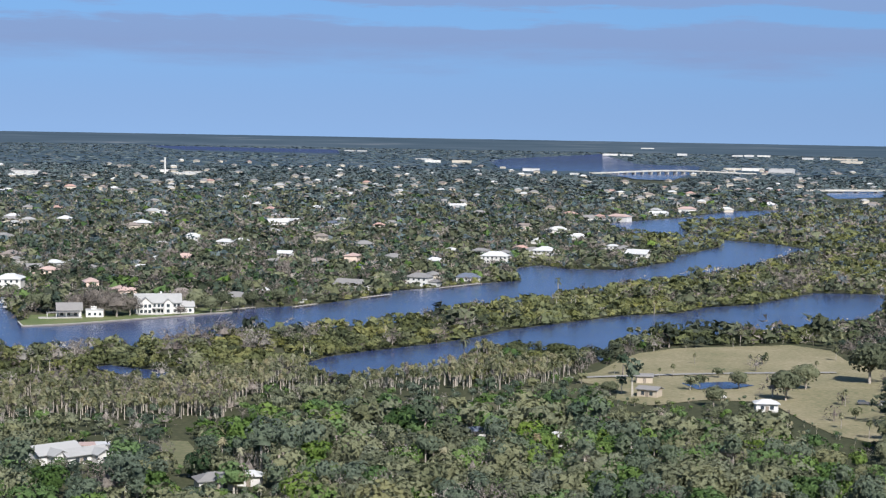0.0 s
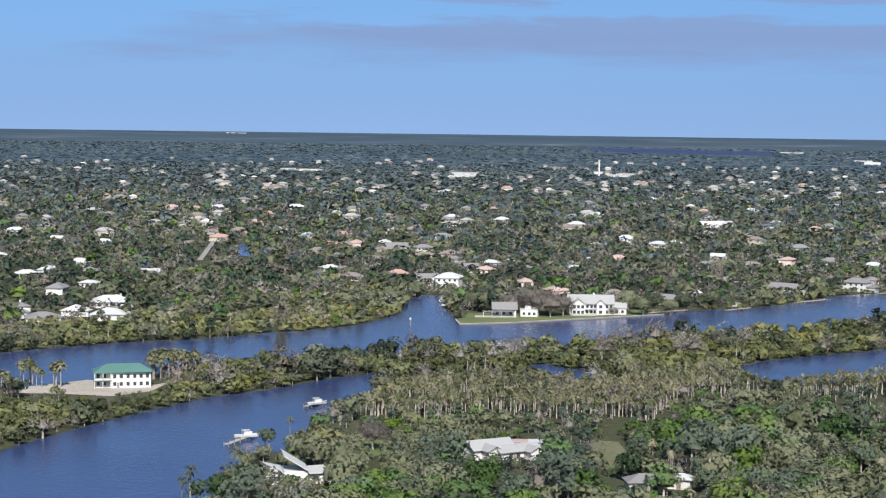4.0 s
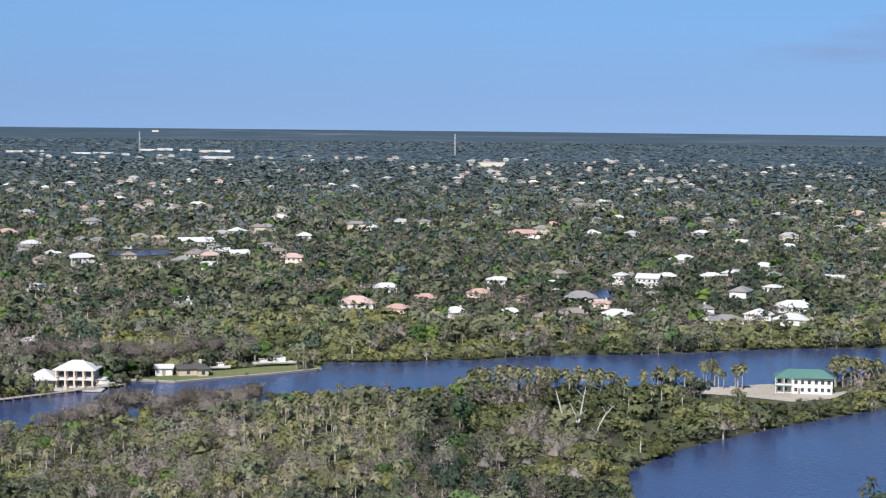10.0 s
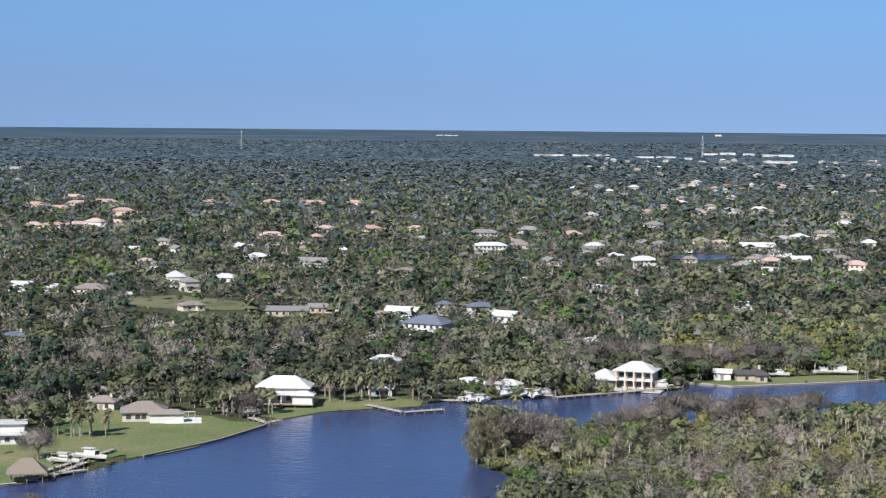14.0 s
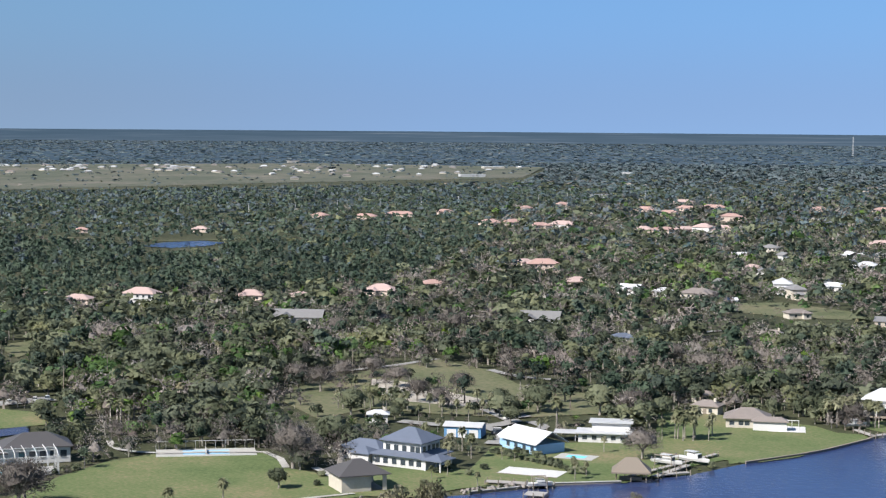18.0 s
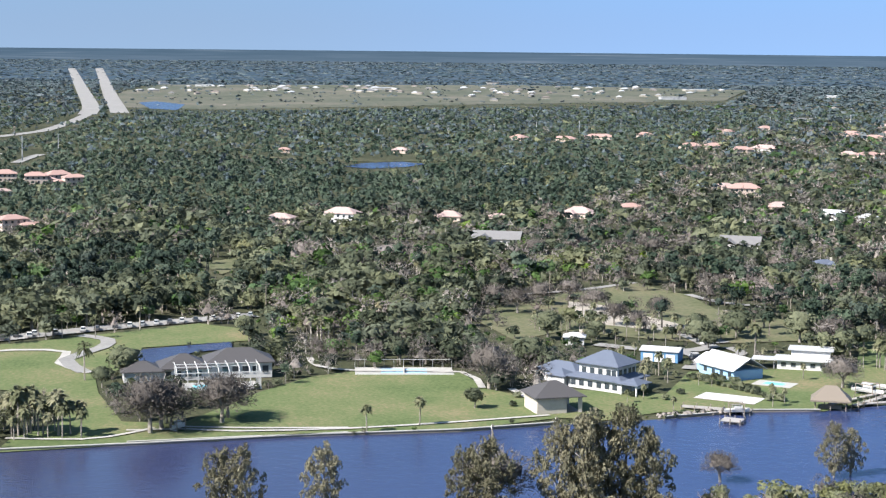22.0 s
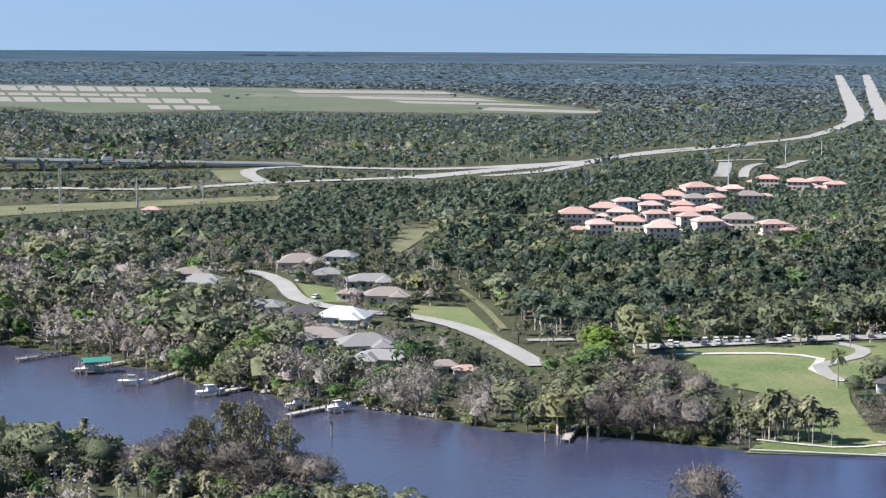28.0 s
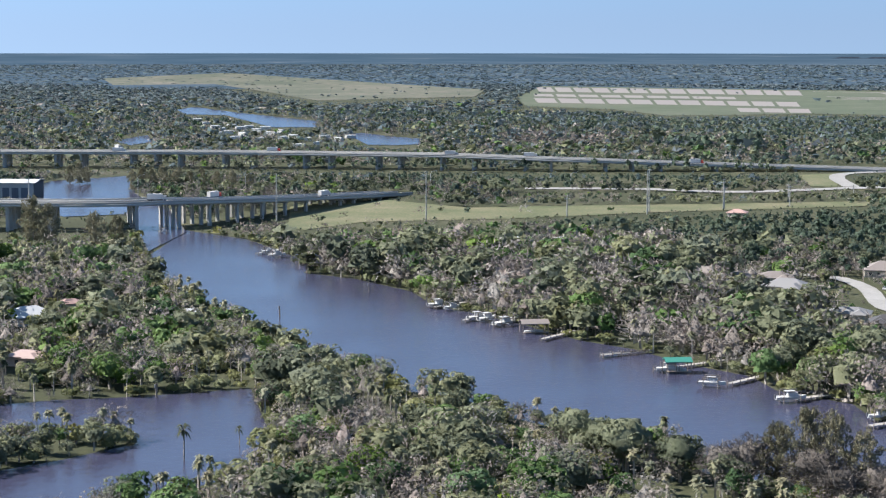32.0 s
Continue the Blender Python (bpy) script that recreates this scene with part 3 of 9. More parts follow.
SEED_BEDS += [[-3772, -1599, -3773, -1561, -3426, -1408, -3424, -1443], [-3773, -1554, -3774, -1515, -3428, -1367, -3426, -1402], [-3774, -1508, -3775, -1470, -3430, -1327, -3429, -1361], [-3775, -1463, -3776, -1425, -3433, -1287, -3431, -1320], [-3246, -1800, -3248, -1757, -3107, -1676, -3104, -1717], [-3249, -1749, -3252, -1707, -3111, -1628, -3108, -1669], [-3252, -1699, -3255, -1657, -3114, -1581, -3111, -1621], [-3255, -1649, -3258, -1608, -3118, -1534, -3115, -1574], [-3259, -1600, -3261, -1559, -3122, -1488, -3119, -1527], [-3262, -1551, -3265, -1510, -3125, -1441, -3122, -1480]]
SEED_BEDS += [[-3265, -1502, -3268, -1462, -3129, -1396, -3126, -1434], [-3268, -1454, -3271, -1414, -3133, -1350, -3130, -1388], [-3271, -1407, -3274, -1367, -3136, -1305, -3133, -1343], [-3005, -1665, -3008, -1623, -2775, -1489, -2771, -1527], [-3009, -1616, -3013, -1575, -2780, -1445, -2776, -1482], [-3013, -1567, -3017, -1527, -2784, -1401, -2780, -1438], [-3018, -1519, -3021, -1479, -2789, -1357, -2785, -1394], [-3022, -1471, -3025, -1431, -2794, -1314, -2790, -1351], [-3026, -1424, -3029, -1384, -2799, -1271, -2795, -1307], [-3030, -1377, -3034, -1338, -2803, -1229, -2799, -1264]]
SEED_BEDS += [[-3034, -1330, -3038, -1291, -2808, -1186, -2804, -1222], [-3038, -1284, -3042, -1246, -2813, -1144, -2809, -1180], [-3042, -1238, -3046, -1200, -2817, -1103, -2813, -1138], [-3046, -1193, -3050, -1155, -2822, -1061, -2818, -1096], [-2707, -1126, -2712, -1092, -2550, -1021, -2546, -1053], [-2712, -1085, -2716, -1051, -2555, -983, -2551, -1015], [-2717, -1044, -2721, -1010, -2560, -945, -2556, -977]]
SEED_BEDS += [[-3690, -1212, -3698, -866, -3539, -805, -3489, -1122], [-3330, -992, -3260, -698, -3117, -617, -3171, -912], [-3099, -829, -3008, -566, -2914, -500, -2961, -762], [-2824, -586, -2717, -388, -2622, -387, -2695, -577]]
HOMES = {}
HOMES["north_shore"] = [
    (-153, 1046, 13.4, 14, 'cream', 1), (-264, 1084, 15.6, 13, 'white', 2),
    (-273, 1255, 13.8, 349, 'white', 1), (-261, 1268, 12.3, 27, 'white', 1), (-192, 1329, 16.2, 21, 'pink', 1), (-218, 1554, 11.9, 4, 'white', 2),
    (-185, 1517, 16.5, 345, 'white', 1), (-173, 1535, 12.7, 6, 'white', 1), (-232, 1475, 12.3, 30, 'white', 1), (-119, 1347, 12.0, 349, 'white', 2),
    (-167, 1854, 40, 33, 'white', 1), (-107, 1069, 7.5, 22, 'white', 1), (-56, 1118, 22.7, 339, 'grey_white', 1), (-15, 1151, 16.8, 339, 'grey_white', 2),
    (-6, 1340, 16.1, 348, 'white', 1), (17, 1192, 17.4, 0, 'blue_white', 1),
]
HOMES["north_bend"] = [
    (40, 1362, 22.5, 351, 'white', 2), (87, 1608, 15.3, 344, 'white', 1), (82, 1434, 20.0, 349, 'white', 2), (115, 1796, 22.8, 21, 'white', 1),
    (127, 1687, 18.2, 17, 'white', 1), (143, 1503, 10.5, 6, 'white', 2), (155, 1414, 18.9, 334, 'white', 2), (202, 2052, 27.4, 328, 'pinkwhite', 2),
    (168, 2066, 22.3, 20, 'grey_white', 1), (266, 2213, 32.4, 345, 'white', 1), (312, 2292, 24.9, 354, 'pinkwhite', 2), (18, 2323, 25.0, 19, 'white', 1),
    (-92, 1308, 16.6, 357, 'tan', 1), (-114, 1849, 17.6, 31, 'blue_white', 1), (-278, 1213, 11.8, 25, 'grey_white', 1), (-208, 1229, 9.5, 343, 'white', 1),
    (-125, 1300, 12.4, 24, 'grey_white', 1),
]
HOMES["farm"] = [
    (-62, 489, 11.0, 20, 'greywhite2', 1), (-53, 496, 7, 356, 'white', 1),
    (80, 679, 8.7, 332, 'shed', 1), (82, 716, 7, 358, 'shed', 1), (119, 648, 8.8, 358, 'white', 1), (12, 577, 7.4, 348, 'blue_white', 1),
    (38, 569, 7, 331, 'white', 1), (-32, 555, 7.1, 344, 'tan', 1),
]
HOMES["canal_row"] = [
    (-602, 901, 15.1, 32, 'white', 2), (-544, 840, 10.8, 49, 'red', 1), (-581, 850, 14.4, 24, 'red', 1), (-523, 866, 19.9, 34, 'grey_white', 1),
    (-481, 789, 17.6, 55, 'tan', 1), (-497, 844, 13.7, 19, 'pink', 1), (-458, 795, 19.2, 14, 'white', 1), (-612, 1159, 22.4, 3, 'white', 1),
    (-754, 1461, 18.7, 16, 'white', 1), (-405, 813, 18.5, 29, 'grey_white', 1), (-407, 898, 22.5, 42, 'white', 1), (-381, 840, 18.8, 11, 'white', 1),
    (-533, 1047, 14.9, 27, 'white', 1), (-542, 1145, 15.3, 358, 'white', 1), (-668, 1366, 13.5, 1, 'white', 1), (-578, 922, 12.4, 39, 'white', 1),
    (-573, 1015, 12.6, 52, 'grey_white', 1), (-554, 1026, 13.3, 34, 'white', 1), (-870, 1341, 31.4, 51, 'red', 1),
]
HOMES["point_row"] = [
    (-311, 1139, 14.2, 24, 'red', 1), (-283, 1107, 15.9, 29, 'grey_white', 1), (-264, 1091, 16.4, 357, 'white', 2), (-379, 1388, 21.0, 12, 'grey_white', 1),
    (-366, 1165, 13.2, 37, 'white', 1), (-382, 1548, 18.2, 33, 'grey_white', 1), (-214, 1531, 11.7, 352, 'white', 2), (-184, 1517, 14.5, 4, 'white', 1),
    (-210, 1326, 10.2, 2, 'white', 1), (-799, 1932, 19.8, 7, 'pink', 1), (-1048, 2344, 24.4, 5, 'red', 1), (-677, 2017, 22.9, 28, 'white', 1),
    (-754, 1964, 20.0, 47, 'white', 1),
]
HOMES["lake_row"] = [
    (-1001, 1057, 30.4, 54, 'white', 1), (-915, 853, 20.6, 72, 'white', 2), (-892, 957, 16.6, 43, 'pink', 1), (-830, 890, 11.6, 34, 'white', 1),
    (-887, 982, 15.9, 62, 'white', 1), (-678, 708, 12.5, 34, 'white', 1), (-598, 757, 20.2, 35, 'pinkwhite', 1), (-643, 842, 16.8, 38, 'white', 1),
    (-564, 749, 13.1, 28, 'red', 1), (-586, 803, 15.2, 53, 'red', 1), (-531, 754, 12.9, 63, 'white', 1), (-1194, 1385, 19.7, 28, 'white', 1),
    (-1052, 1067, 17.1, 67, 'pink', 1), (-1254, 976, 28.2, 67, 'grey_white', 1), (-1087, 852, 28.0, 59, 'white', 2), (-1264, 1036, 22.8, 35, 'grey_white', 1),
    (-1199, 1032, 20.0, 50, 'orange', 1), (-1275, 1202, 18.9, 68, 'grey_white', 1),
]
HOMES["creek_row"] = [
    (-957, 679, 10.4, 74, 'tan', 1), (-1141, 662, 11.7, 60, 'blue_white', 1), (-1111, 658, 18.0, 51, 'white', 1), (-1045, 665, 25.1, 40, 'grey_white', 1),
    (-1134, 750, 10.3, 44, 'white', 1), (-1312, 791, 25.2, 65, 'pink', 1), (-1379, 890, 18.7, 35, 'pink', 1), (-1357, 924, 19.7, 74, 'red', 1),
    (-1341, 964, 15.7, 52, 'pink', 1), (-1889, 1053, 21.9, 68, 'red', 1), (-1852, 1116, 24.6, 70, 'red', 1), (-1828, 1158, 37.0, 67, 'red', 1),
    (-1802, 1203, 20.6, 39, 'red', 1), (-742, 526, 19.1, 34, 'white', 1), (-679, 496, 22.5, 26, 'blue_white', 2), (-740, 511, 12.6, 28, 'tan', 1),
    (-745, 554, 8.3, 52, 'blue_white', 2), (-727, 564, 14.0, 76, 'blue_white', 2),
]
HOMES["creek_row_two"] = [
    (-683, 546, 12.8, 25, 'white', 2), (-835, 454, 13.3, 86, 'cream', 1), (-753, 397, 9.2, 63, 'cream', 1), (-786, 484, 23.5, 53, 'shed', 1),
    (-789, 508, 17.3, 53, 'shed', 1), (-596, 413, 14.3, 44, 'white', 1), (-535, 369, 8.3, 68, 'white', 1), (-528, 405, 12.3, 65, 'white', 1),
    (-517, 415, 9.3, 29, 'white', 1), (-513, 429, 7.3, 45, 'tan', 1), (-495, 505, 7.2, 39, 'white', 1), (-488, 513, 13.1, 57, 'dark', 1),
    (-601, 529, 7.6, 71, 'white', 1), (-865, 708, 8.5, 39, 'white', 1),
]
HOMES["middle_row"] = [
    (-1141, 426, 23.2, 75, 'red', 2), (-1192, 431, 14.5, 96, 'pink', 1), (-1037, 410, 14.9, 82, 'pink', 1), (-1005, 276, 17.9, 53, 'pink', 1),
    (-1049, 319, 11.8, 93, 'red', 1), (-843, 314, 21.7, 61, 'grey_white', 1), (-757, 322, 11.5, 84, 'blue_white', 1), (-982, 423, 14.3, 40, 'white', 1),
    (-962, 435, 11.4, 42, 'white', 1), (-948, 451, 22.0, 46, 'tan', 1), (-904, 450, 7, 83, 'white', 1), (-587, 282, 9.2, 38, 'tan', 1),
    (-563, 272, 10.0, 47, 'tan', 1), (-574, 156, 7, 74, 'white', 1),
]
HOMES["tile_rows"] = [
    (-993, 99, 17.1, 62, 'pink', 1), (-988, 133, 20.3, 58, 'pinkwhite', 2), (-994, 195, 16.7, 65, 'pink', 1), (-989, 223, 10.3, 94, 'pink', 1),
    (-1012, 276, 18.0, 62, 'pink', 1), (-1042, 317, 11.7, 81, 'red', 1), (-831, 133, 11.2, 106, 'tan', 1), (-876, 197, 26.3, 67, 'grey_white', 1),
    (-1841, 436, 18.0, 49, 'red', 1), (-1816, 479, 26.1, 56, 'red', 1), (-1857, 528, 34.2, 75, 'red', 1), (-1900, 592, 18.9, 52, 'red', 1),
    (-1684, 572, 22.5, 97, 'red', 1), (-1682, 595, 19.2, 93, 'red', 1), (-1625, 603, 21.9, 94, 'red', 1), (-1640, 633, 27.8, 43, 'pinkwhite', 1),
]
HOMES["tile_rows_two"] = [
    (-1547, 678, 18.2, 51, 'pink', 1), (-1536, 693, 24.5, 83, 'red', 1), (-1542, 719, 19.4, 89, 'pink', 1), (-1524, 729, 19.3, 38, 'pinkwhite', 2),
    (-1555, 766, 18.7, 41, 'pink', 1), (-1701, 845, 24.0, 64, 'red', 2), (-1909, 839, 26.4, 40, 'red', 1), (-1835, 834, 25.5, 61, 'red', 1),
    (-1931, 901, 27.0, 39, 'red', 1), (-1954, 947, 31.6, 60, 'red', 1), (-2097, 973, 29.2, 56, 'pink', 1), (-1969, 713, 17.2, 42, 'red', 1),
    (-2047, 789, 18.0, 97, 'red', 1), (-1621, 272, 15.6, 60, 'pink', 1), (-1631, 166, 12.5, 86, 'red', 1),
]
HOMES["pink_village"] = [
    (-999, -157, 21.4, 105, 'red', 2), (-1040, -146, 19.0, 95, 'red', 2), (-1086, -140, 16.5, 115, 'pinkwhite', 2), (-1107, -127, 18.5, 105, 'red', 2),
    (-1138, -117, 19.0, 95, 'red', 2), (-1212, -108, 22.1, 115, 'red', 2), (-1220, -96, 14.8, 105, 'pink', 1), (-1089, -88, 13.2, 95, 'pinkwhite', 1),
    (-1010, -113, 15.4, 115, 'red', 2), (-1030, -99, 18.8, 105, 'red', 2), (-1038, -89, 14.2, 95, 'red', 2), (-975, -81, 16.3, 115, 'pink', 2),
    (-934, -102, 17.0, 105, 'pink', 2), (-964, -122, 19.1, 95, 'red', 2), (-941, -135, 14.4, 115, 'pink', 2), (-936, -146, 10.0, 105, 'red', 1),
    (-993, -65, 19.6, 95, 'tan', 2), (-970, -46, 16.1, 115, 'red', 2), (-964, -37, 8.7, 105, 'red', 1), (-1302, -66, 17.7, 95, 'red', 2),
    (-1183, -61, 10.7, 115, 'pinkwhite', 1), (-1153, -70, 19.2, 105, 'tan', 2), (-1280, -44, 17.4, 95, 'red', 2), (-1291, -29, 19.5, 115, 'red', 2),
    (-1264, -17, 17.2, 105, 'red', 2), (-1064, -122, 15.0, 105, 'pink', 2), (-1072, -104, 14.5, 95, 'red', 2), (-1000, -93, 14.0, 115, 'red', 2), (-984, -106, 14.0, 95, 'pinkwhite', 1),
    (-1122, -101, 16.0, 105, 'tan', 2), (-1015, -134, 15.5, 95, 'pink', 2), (-978, -141, 14.0, 105, 'red', 1), (-1240, -86, 16.0, 95, 'pink', 1), (-1165, -92, 15.0, 115, 'red', 1),
]
HOMES["grey_village"] = [
    (-712, -310, 13.4, 92, 'tan', 1), (-706, -291, 11.1, 104, 'tanwhite', 1), (-711, -277, 15.9, 112, 'tan', 1), (-687, -262, 20.0, 92, 'greytan', 1),
    (-630, -216, 15.7, 104, 'greytan', 1), (-762, -245, 21.8, 112, 'tan', 1), (-764, -226, 15.2, 92, 'greywhite2', 2), (-725, -220, 13.8, 104, 'greytan', 1),
    (-709, -197, 22.7, 112, 'greytan', 1), (-669, -194, 10.1, 92, 'tan', 1), (-669, -179, 18.9, 104, 'tan', 1), (-616, -197, 13.5, 112, 'dark', 1),
    (-612, -180, 19.7, 92, 'white', 1), (-568, -176, 20.5, 104, 'tan', 1), (-556, -156, 19.9, 112, 'greytan', 1), (-533, -143, 20.0, 92, 'greytan', 1),
    (-524, -122, 8.8, 104, 'tan', 1), (-518, -114, 7.7, 112, 'orange', 1),
]
HOMES["grey_village_two"] = [
    (-783, -442, 9.1, 116, 'white', 1), (-796, -425, 7, 145, 'white', 1), (-978, -405, 11.4, 98, 'orange', 1),
]
HOMES["south_bank"] = [
    (-467, -468, 18.6, 153, 'white', 1), (-496, -475, 9.6, 145, 'orange', 1), (-403, -405, 12.1, 113, 'pink', 1), (-502, -422, 7, 140, 'white', 1),
    (-586, -597, 7, 147, 'white', 1),
]
POWER_POLES = [(-803, -610, 28.5), (-861, -547, 29.0), (-931, -493, 12.8), (-980, -463, 26.2), (-1022, -432, 14.5), (-1062, -405, 13.0), (-704, -703, 28.8), (-969, -459, 26.0), (-1016, -430, 19.5), (-1096, -419, 12.0), (-1129, -387, 10.2)]
WOOD_POLES = [(-675, 173, 12.0), (-783, 312, 8.8), (-789, 367, 9.8), (-667, 252, 7.8), (-656, 60, 11.8), (-780, 234, 4.0), (-636, 314, 9.0), (-667, 77, 13.5), (-785, 315, 9.5), (-901, 545, 10.2), (-645, 318, 4.8)]
LINE_POLES = [(-1831, 284, 13.0), (-1880, 367, 14.0), (-1900, 422, 14.2), (-1932, 477, 15.2), (-1979, 539, 14.2), (-2002, 595, 13.2), (-2040, 653, 14.2), (-2077, 769, 14.0), (-2105, 818, 14.2), (-2146, 942, 15.5), (-1231, -379, 11.0), (-1202, -321, 14.5), (-1249, -90, 26.8), (-1530, -63, 20.5), (-1599, -35, 18.8)]
LAMPS = [(-889, -789, 15.8), (-944, -743, 15.0), (-997, -720, 13.2), (-1018, -706, 13.8), (-1043, -693, 12.8), (-1067, -674, 12.2), (-1091, -655, 10.5), (-1167, -553, 12.0), (-1133, -597, 10.2), (-1376, -313, 10.0), (-1413, -301, 9.8), (-1509, -277, 9.8), (-1539, -259, 11.5), (-1569, -242, 12.8), (-1661, -227, 11.8), (-1682, -219, 10.2), (-1736, -201, 11.0), (-1774, -180, 10.8), (-1825, -154, 10.5), (-1353, -324, 8.0), (-1324, -335, 9.8)]
TALL_LATTICE = [(-3271, 4637, 49.8), (-3950, 3923, 49.8), (-5455, 3167, 49.8)]
WATER_TOWER = [(-566, 3624, 34.5)]
LAWN_PALMS = []
LAWN_PALMS += [(-449, 67, 7.2), (-455, 82, 7.8), (-550, 211, 9.5), (-530, 206, 5.2), (-586, 214, 6.2), (-531, 198, 6.5), (-492, 155, 8.5), (-548, 169, 4.8), (-518, 240, 10.2), (-517, 242, 9.2), (-518, 246, 10.8), (-520, 253, 7.5), (-519, 235, 6.5), (-603, 159, 6.2), (-596, 165, 6.0), (-603, 193, 6.2), (-592, 184, 5.8), (-529, 159, 7.0), (-465, 184, 5.8), (72, 737, 4.2), (90, 731, 4.2), (96, 735, 5.5), (111, 778, 4.8), (135, 776, 5.0), (143, 782, 5.2), (177, 797, 6.5), (151, 662, 6.5), (138, 610, 5.5), (143, 590, 6.5)]
LAWN_PALMS += [(138, 841, 5.0), (143, 851, 7.5), (157, 862, 6.5), (165, 859, 4.2), (179, 856, 4.8), (160, 757, 5.0), (-477, -38, 6.5), (-471, -34, 7.0), (-467, -30, 7.0), (-464, -27, 6.8), (-461, -23, 10.8), (-458, -21, 12.8), (-459, -18, 12.8), (-457, -16, 10.2), (-456, -11, 12.0), (-453, -10, 9.0), (-457, -8, 8.8), (-456, -33, 6.0), (-454, -28, 5.2), (-473, -18, 7.8), (-476, -21, 8.0), (-327, 589, 8.2), (-324, 591, 7.2), (-321, 589, 9.8), (-316, 591, 10.2), (-312, 593, 9.0), (-318, 620, 9.0), (-315, 621, 10.0), (-303, 617, 9.2)]
LAWN_PALMS += [(-299, 615, 10.5), (-275, 647, 11.0), (-272, 649, 12.0), (-270, 650, 11.5), (-270, 655, 11.2), (-266, 655, 11.0), (-263, 653, 10.5), (-263, 660, 10.5), (-263, 664, 8.0), (-282, 574, 6.8), (-532, 345, 11.2), (-532, 352, 11.0), (-528, 356, 10.2), (-534, 364, 10.5), (-531, 368, 9.5), (-526, 313, 8.8), (-520, 314, 9.2), (-535, 314, 9.5), (-536, 309, 8.0), (-514, 424, 10.8), (-508, 431, 9.8), (-489, 510, 7.2), (-488, 511, 7.8), (-488, 516, 6.0), (-465, 551, 8.0), (-464, 553, 7.5), (-374, 542, 9.2), (-373, 546, 9.8), (-369, 546, 9.5)]
LAWN_PALMS += [(-365, 547, 10.8), (-363, 550, 10.8), (-359, 552, 10.8), (-355, 551, 10.2), (-353, 555, 10.5), (-351, 559, 10.5), (-348, 561, 9.5), (-345, 562, 10.0), (-342, 566, 10.5), (-337, 566, 10.0), (-335, 570, 10.2), (-332, 571, 9.0), (-332, 584, 6.0), (-367, 543, 8.5), (-357, 547, 8.8), (-350, 554, 8.8), (-340, 560, 9.0), (-333, 563, 8.5), (-310, 594, 7.5), (-307, 595, 6.0), (-605, 150, 7.2), (-594, 172, 7.0), (-587, 178, 7.0), (-589, 196, 7.8), (-586, 200, 6.5), (-636, 164, 6.5), (-626, 177, 6.5)]
GARDEN_SHRUBS = []
GARDEN_SHRUBS += [(-507, 182, 2.5), (-503, 183, 2.5), (-499, 185, 3.0), (-493, 185, 2.5), (-489, 186, 2.5), (-486, 187, 2.5), (-473, 186, 2.5), (-472, 189, 3.0), (-485, 149, 2.0), (-488, 155, 2.2), (-517, 169, 2.2), (-512, 171, 2.5), (-508, 176, 2.5), (-507, 179, 2.2), (-515, 50, 2.5), (-523, 54, 2.2), (-529, 58, 2.2), (-532, 62, 2.2)]
GARDEN_SHRUBS += [(-547, 66, 2.2), (-488, 116, 2.2), (-476, 112, 2.0), (-460, 132, 2.2), (-469, 141, 2.2), (-479, 157, 2.2), (-486, 164, 2.2), (-512, 220, 2.5), (-520, 212, 2.2), (-584, 162, 2.5), (-584, 172, 2.5), (-530, 181, 2.5), (-514, 47, 2.2), (-517, 51, 2.0), (-511, 44, 2.0), (-528, 56, 2.5), (-540, 0, 2.5), (-536, 4, 2.2)]
ROYAL_PALMS = [(-531, -5, 11.8), (-607, -2, 8.2), (-610, -13, 7.5), (-613, -21, 7.2), (-328, -278, 9.0), (-387, -257, 10.0), (-406, -255, 8.5), (-386, -285, 5.5), (-347, -276, 5.2), (71, 1092, 11.5), (10, 774, 10.8), (23, 690, 12.2), (44, 693, 11.2), (20, 705, 9.2), (-158, 587, 8.8), (-184, 544, 6.0), (-177, 441, 9.2), (-179, 440, 6.2), (-174, 468, 9.8)]
BIG_BARE = [(-460, 15, 14.5), (-472, 33, 12.8), (-502, 111, 14.8), (-489, 215, 10.5), (-556, 241, 11.8), (-645, 153, 10.8), (-665, 167, 10.0), (-678, 182, 9.2), (-612, 181, 9.5), (-598, 185, 8.2), (-661, 148, 10.0), (-649, 184, 9.5), (-628, 203, 8.8), (-151, 526, 9.8), (-184, 941, 15.8), (-193, 942, 12.2), (-456, 12, 16.0), (-466, 31, 14.5), (-512, -54, 8.5), (-373, -121, 11.0), (-366, -127, 10.8), (-373, -150, 13.4), (-369, -155, 12.0), (-371, -115, 10.6), (-369, -133, 14.0), (-385, 140, 7.8), (-371, -30, 13.4), (-365, 82, 15.6)]
BIG_OAK = [(-475, 101, 6.5), (-579, 215, 11.0), (-559, 198, 6.8), (-571, 198, 9.0), (-578, 163, 5.0), (-526, 129, 12.5), (-553, 93, 7.2), (-569, 234, 12.0), (-206, 944, 11.0), (-198, 947, 10.0), (-533, 7, 10.8), (-607, 48, 7.8), (-520, 0, 6.8), (65, 680, 6.2), (118, 702, 8.0), (145, 705, 11.5), (175, 725, 18.8), (131, 674, 13.0), (101, 656, 8.5), (-373, -181, 14.8), (-372, -167, 11.8), (-367, -153, 10.4), (-376, -187, 13.0), (-381, -199, 13.2)]
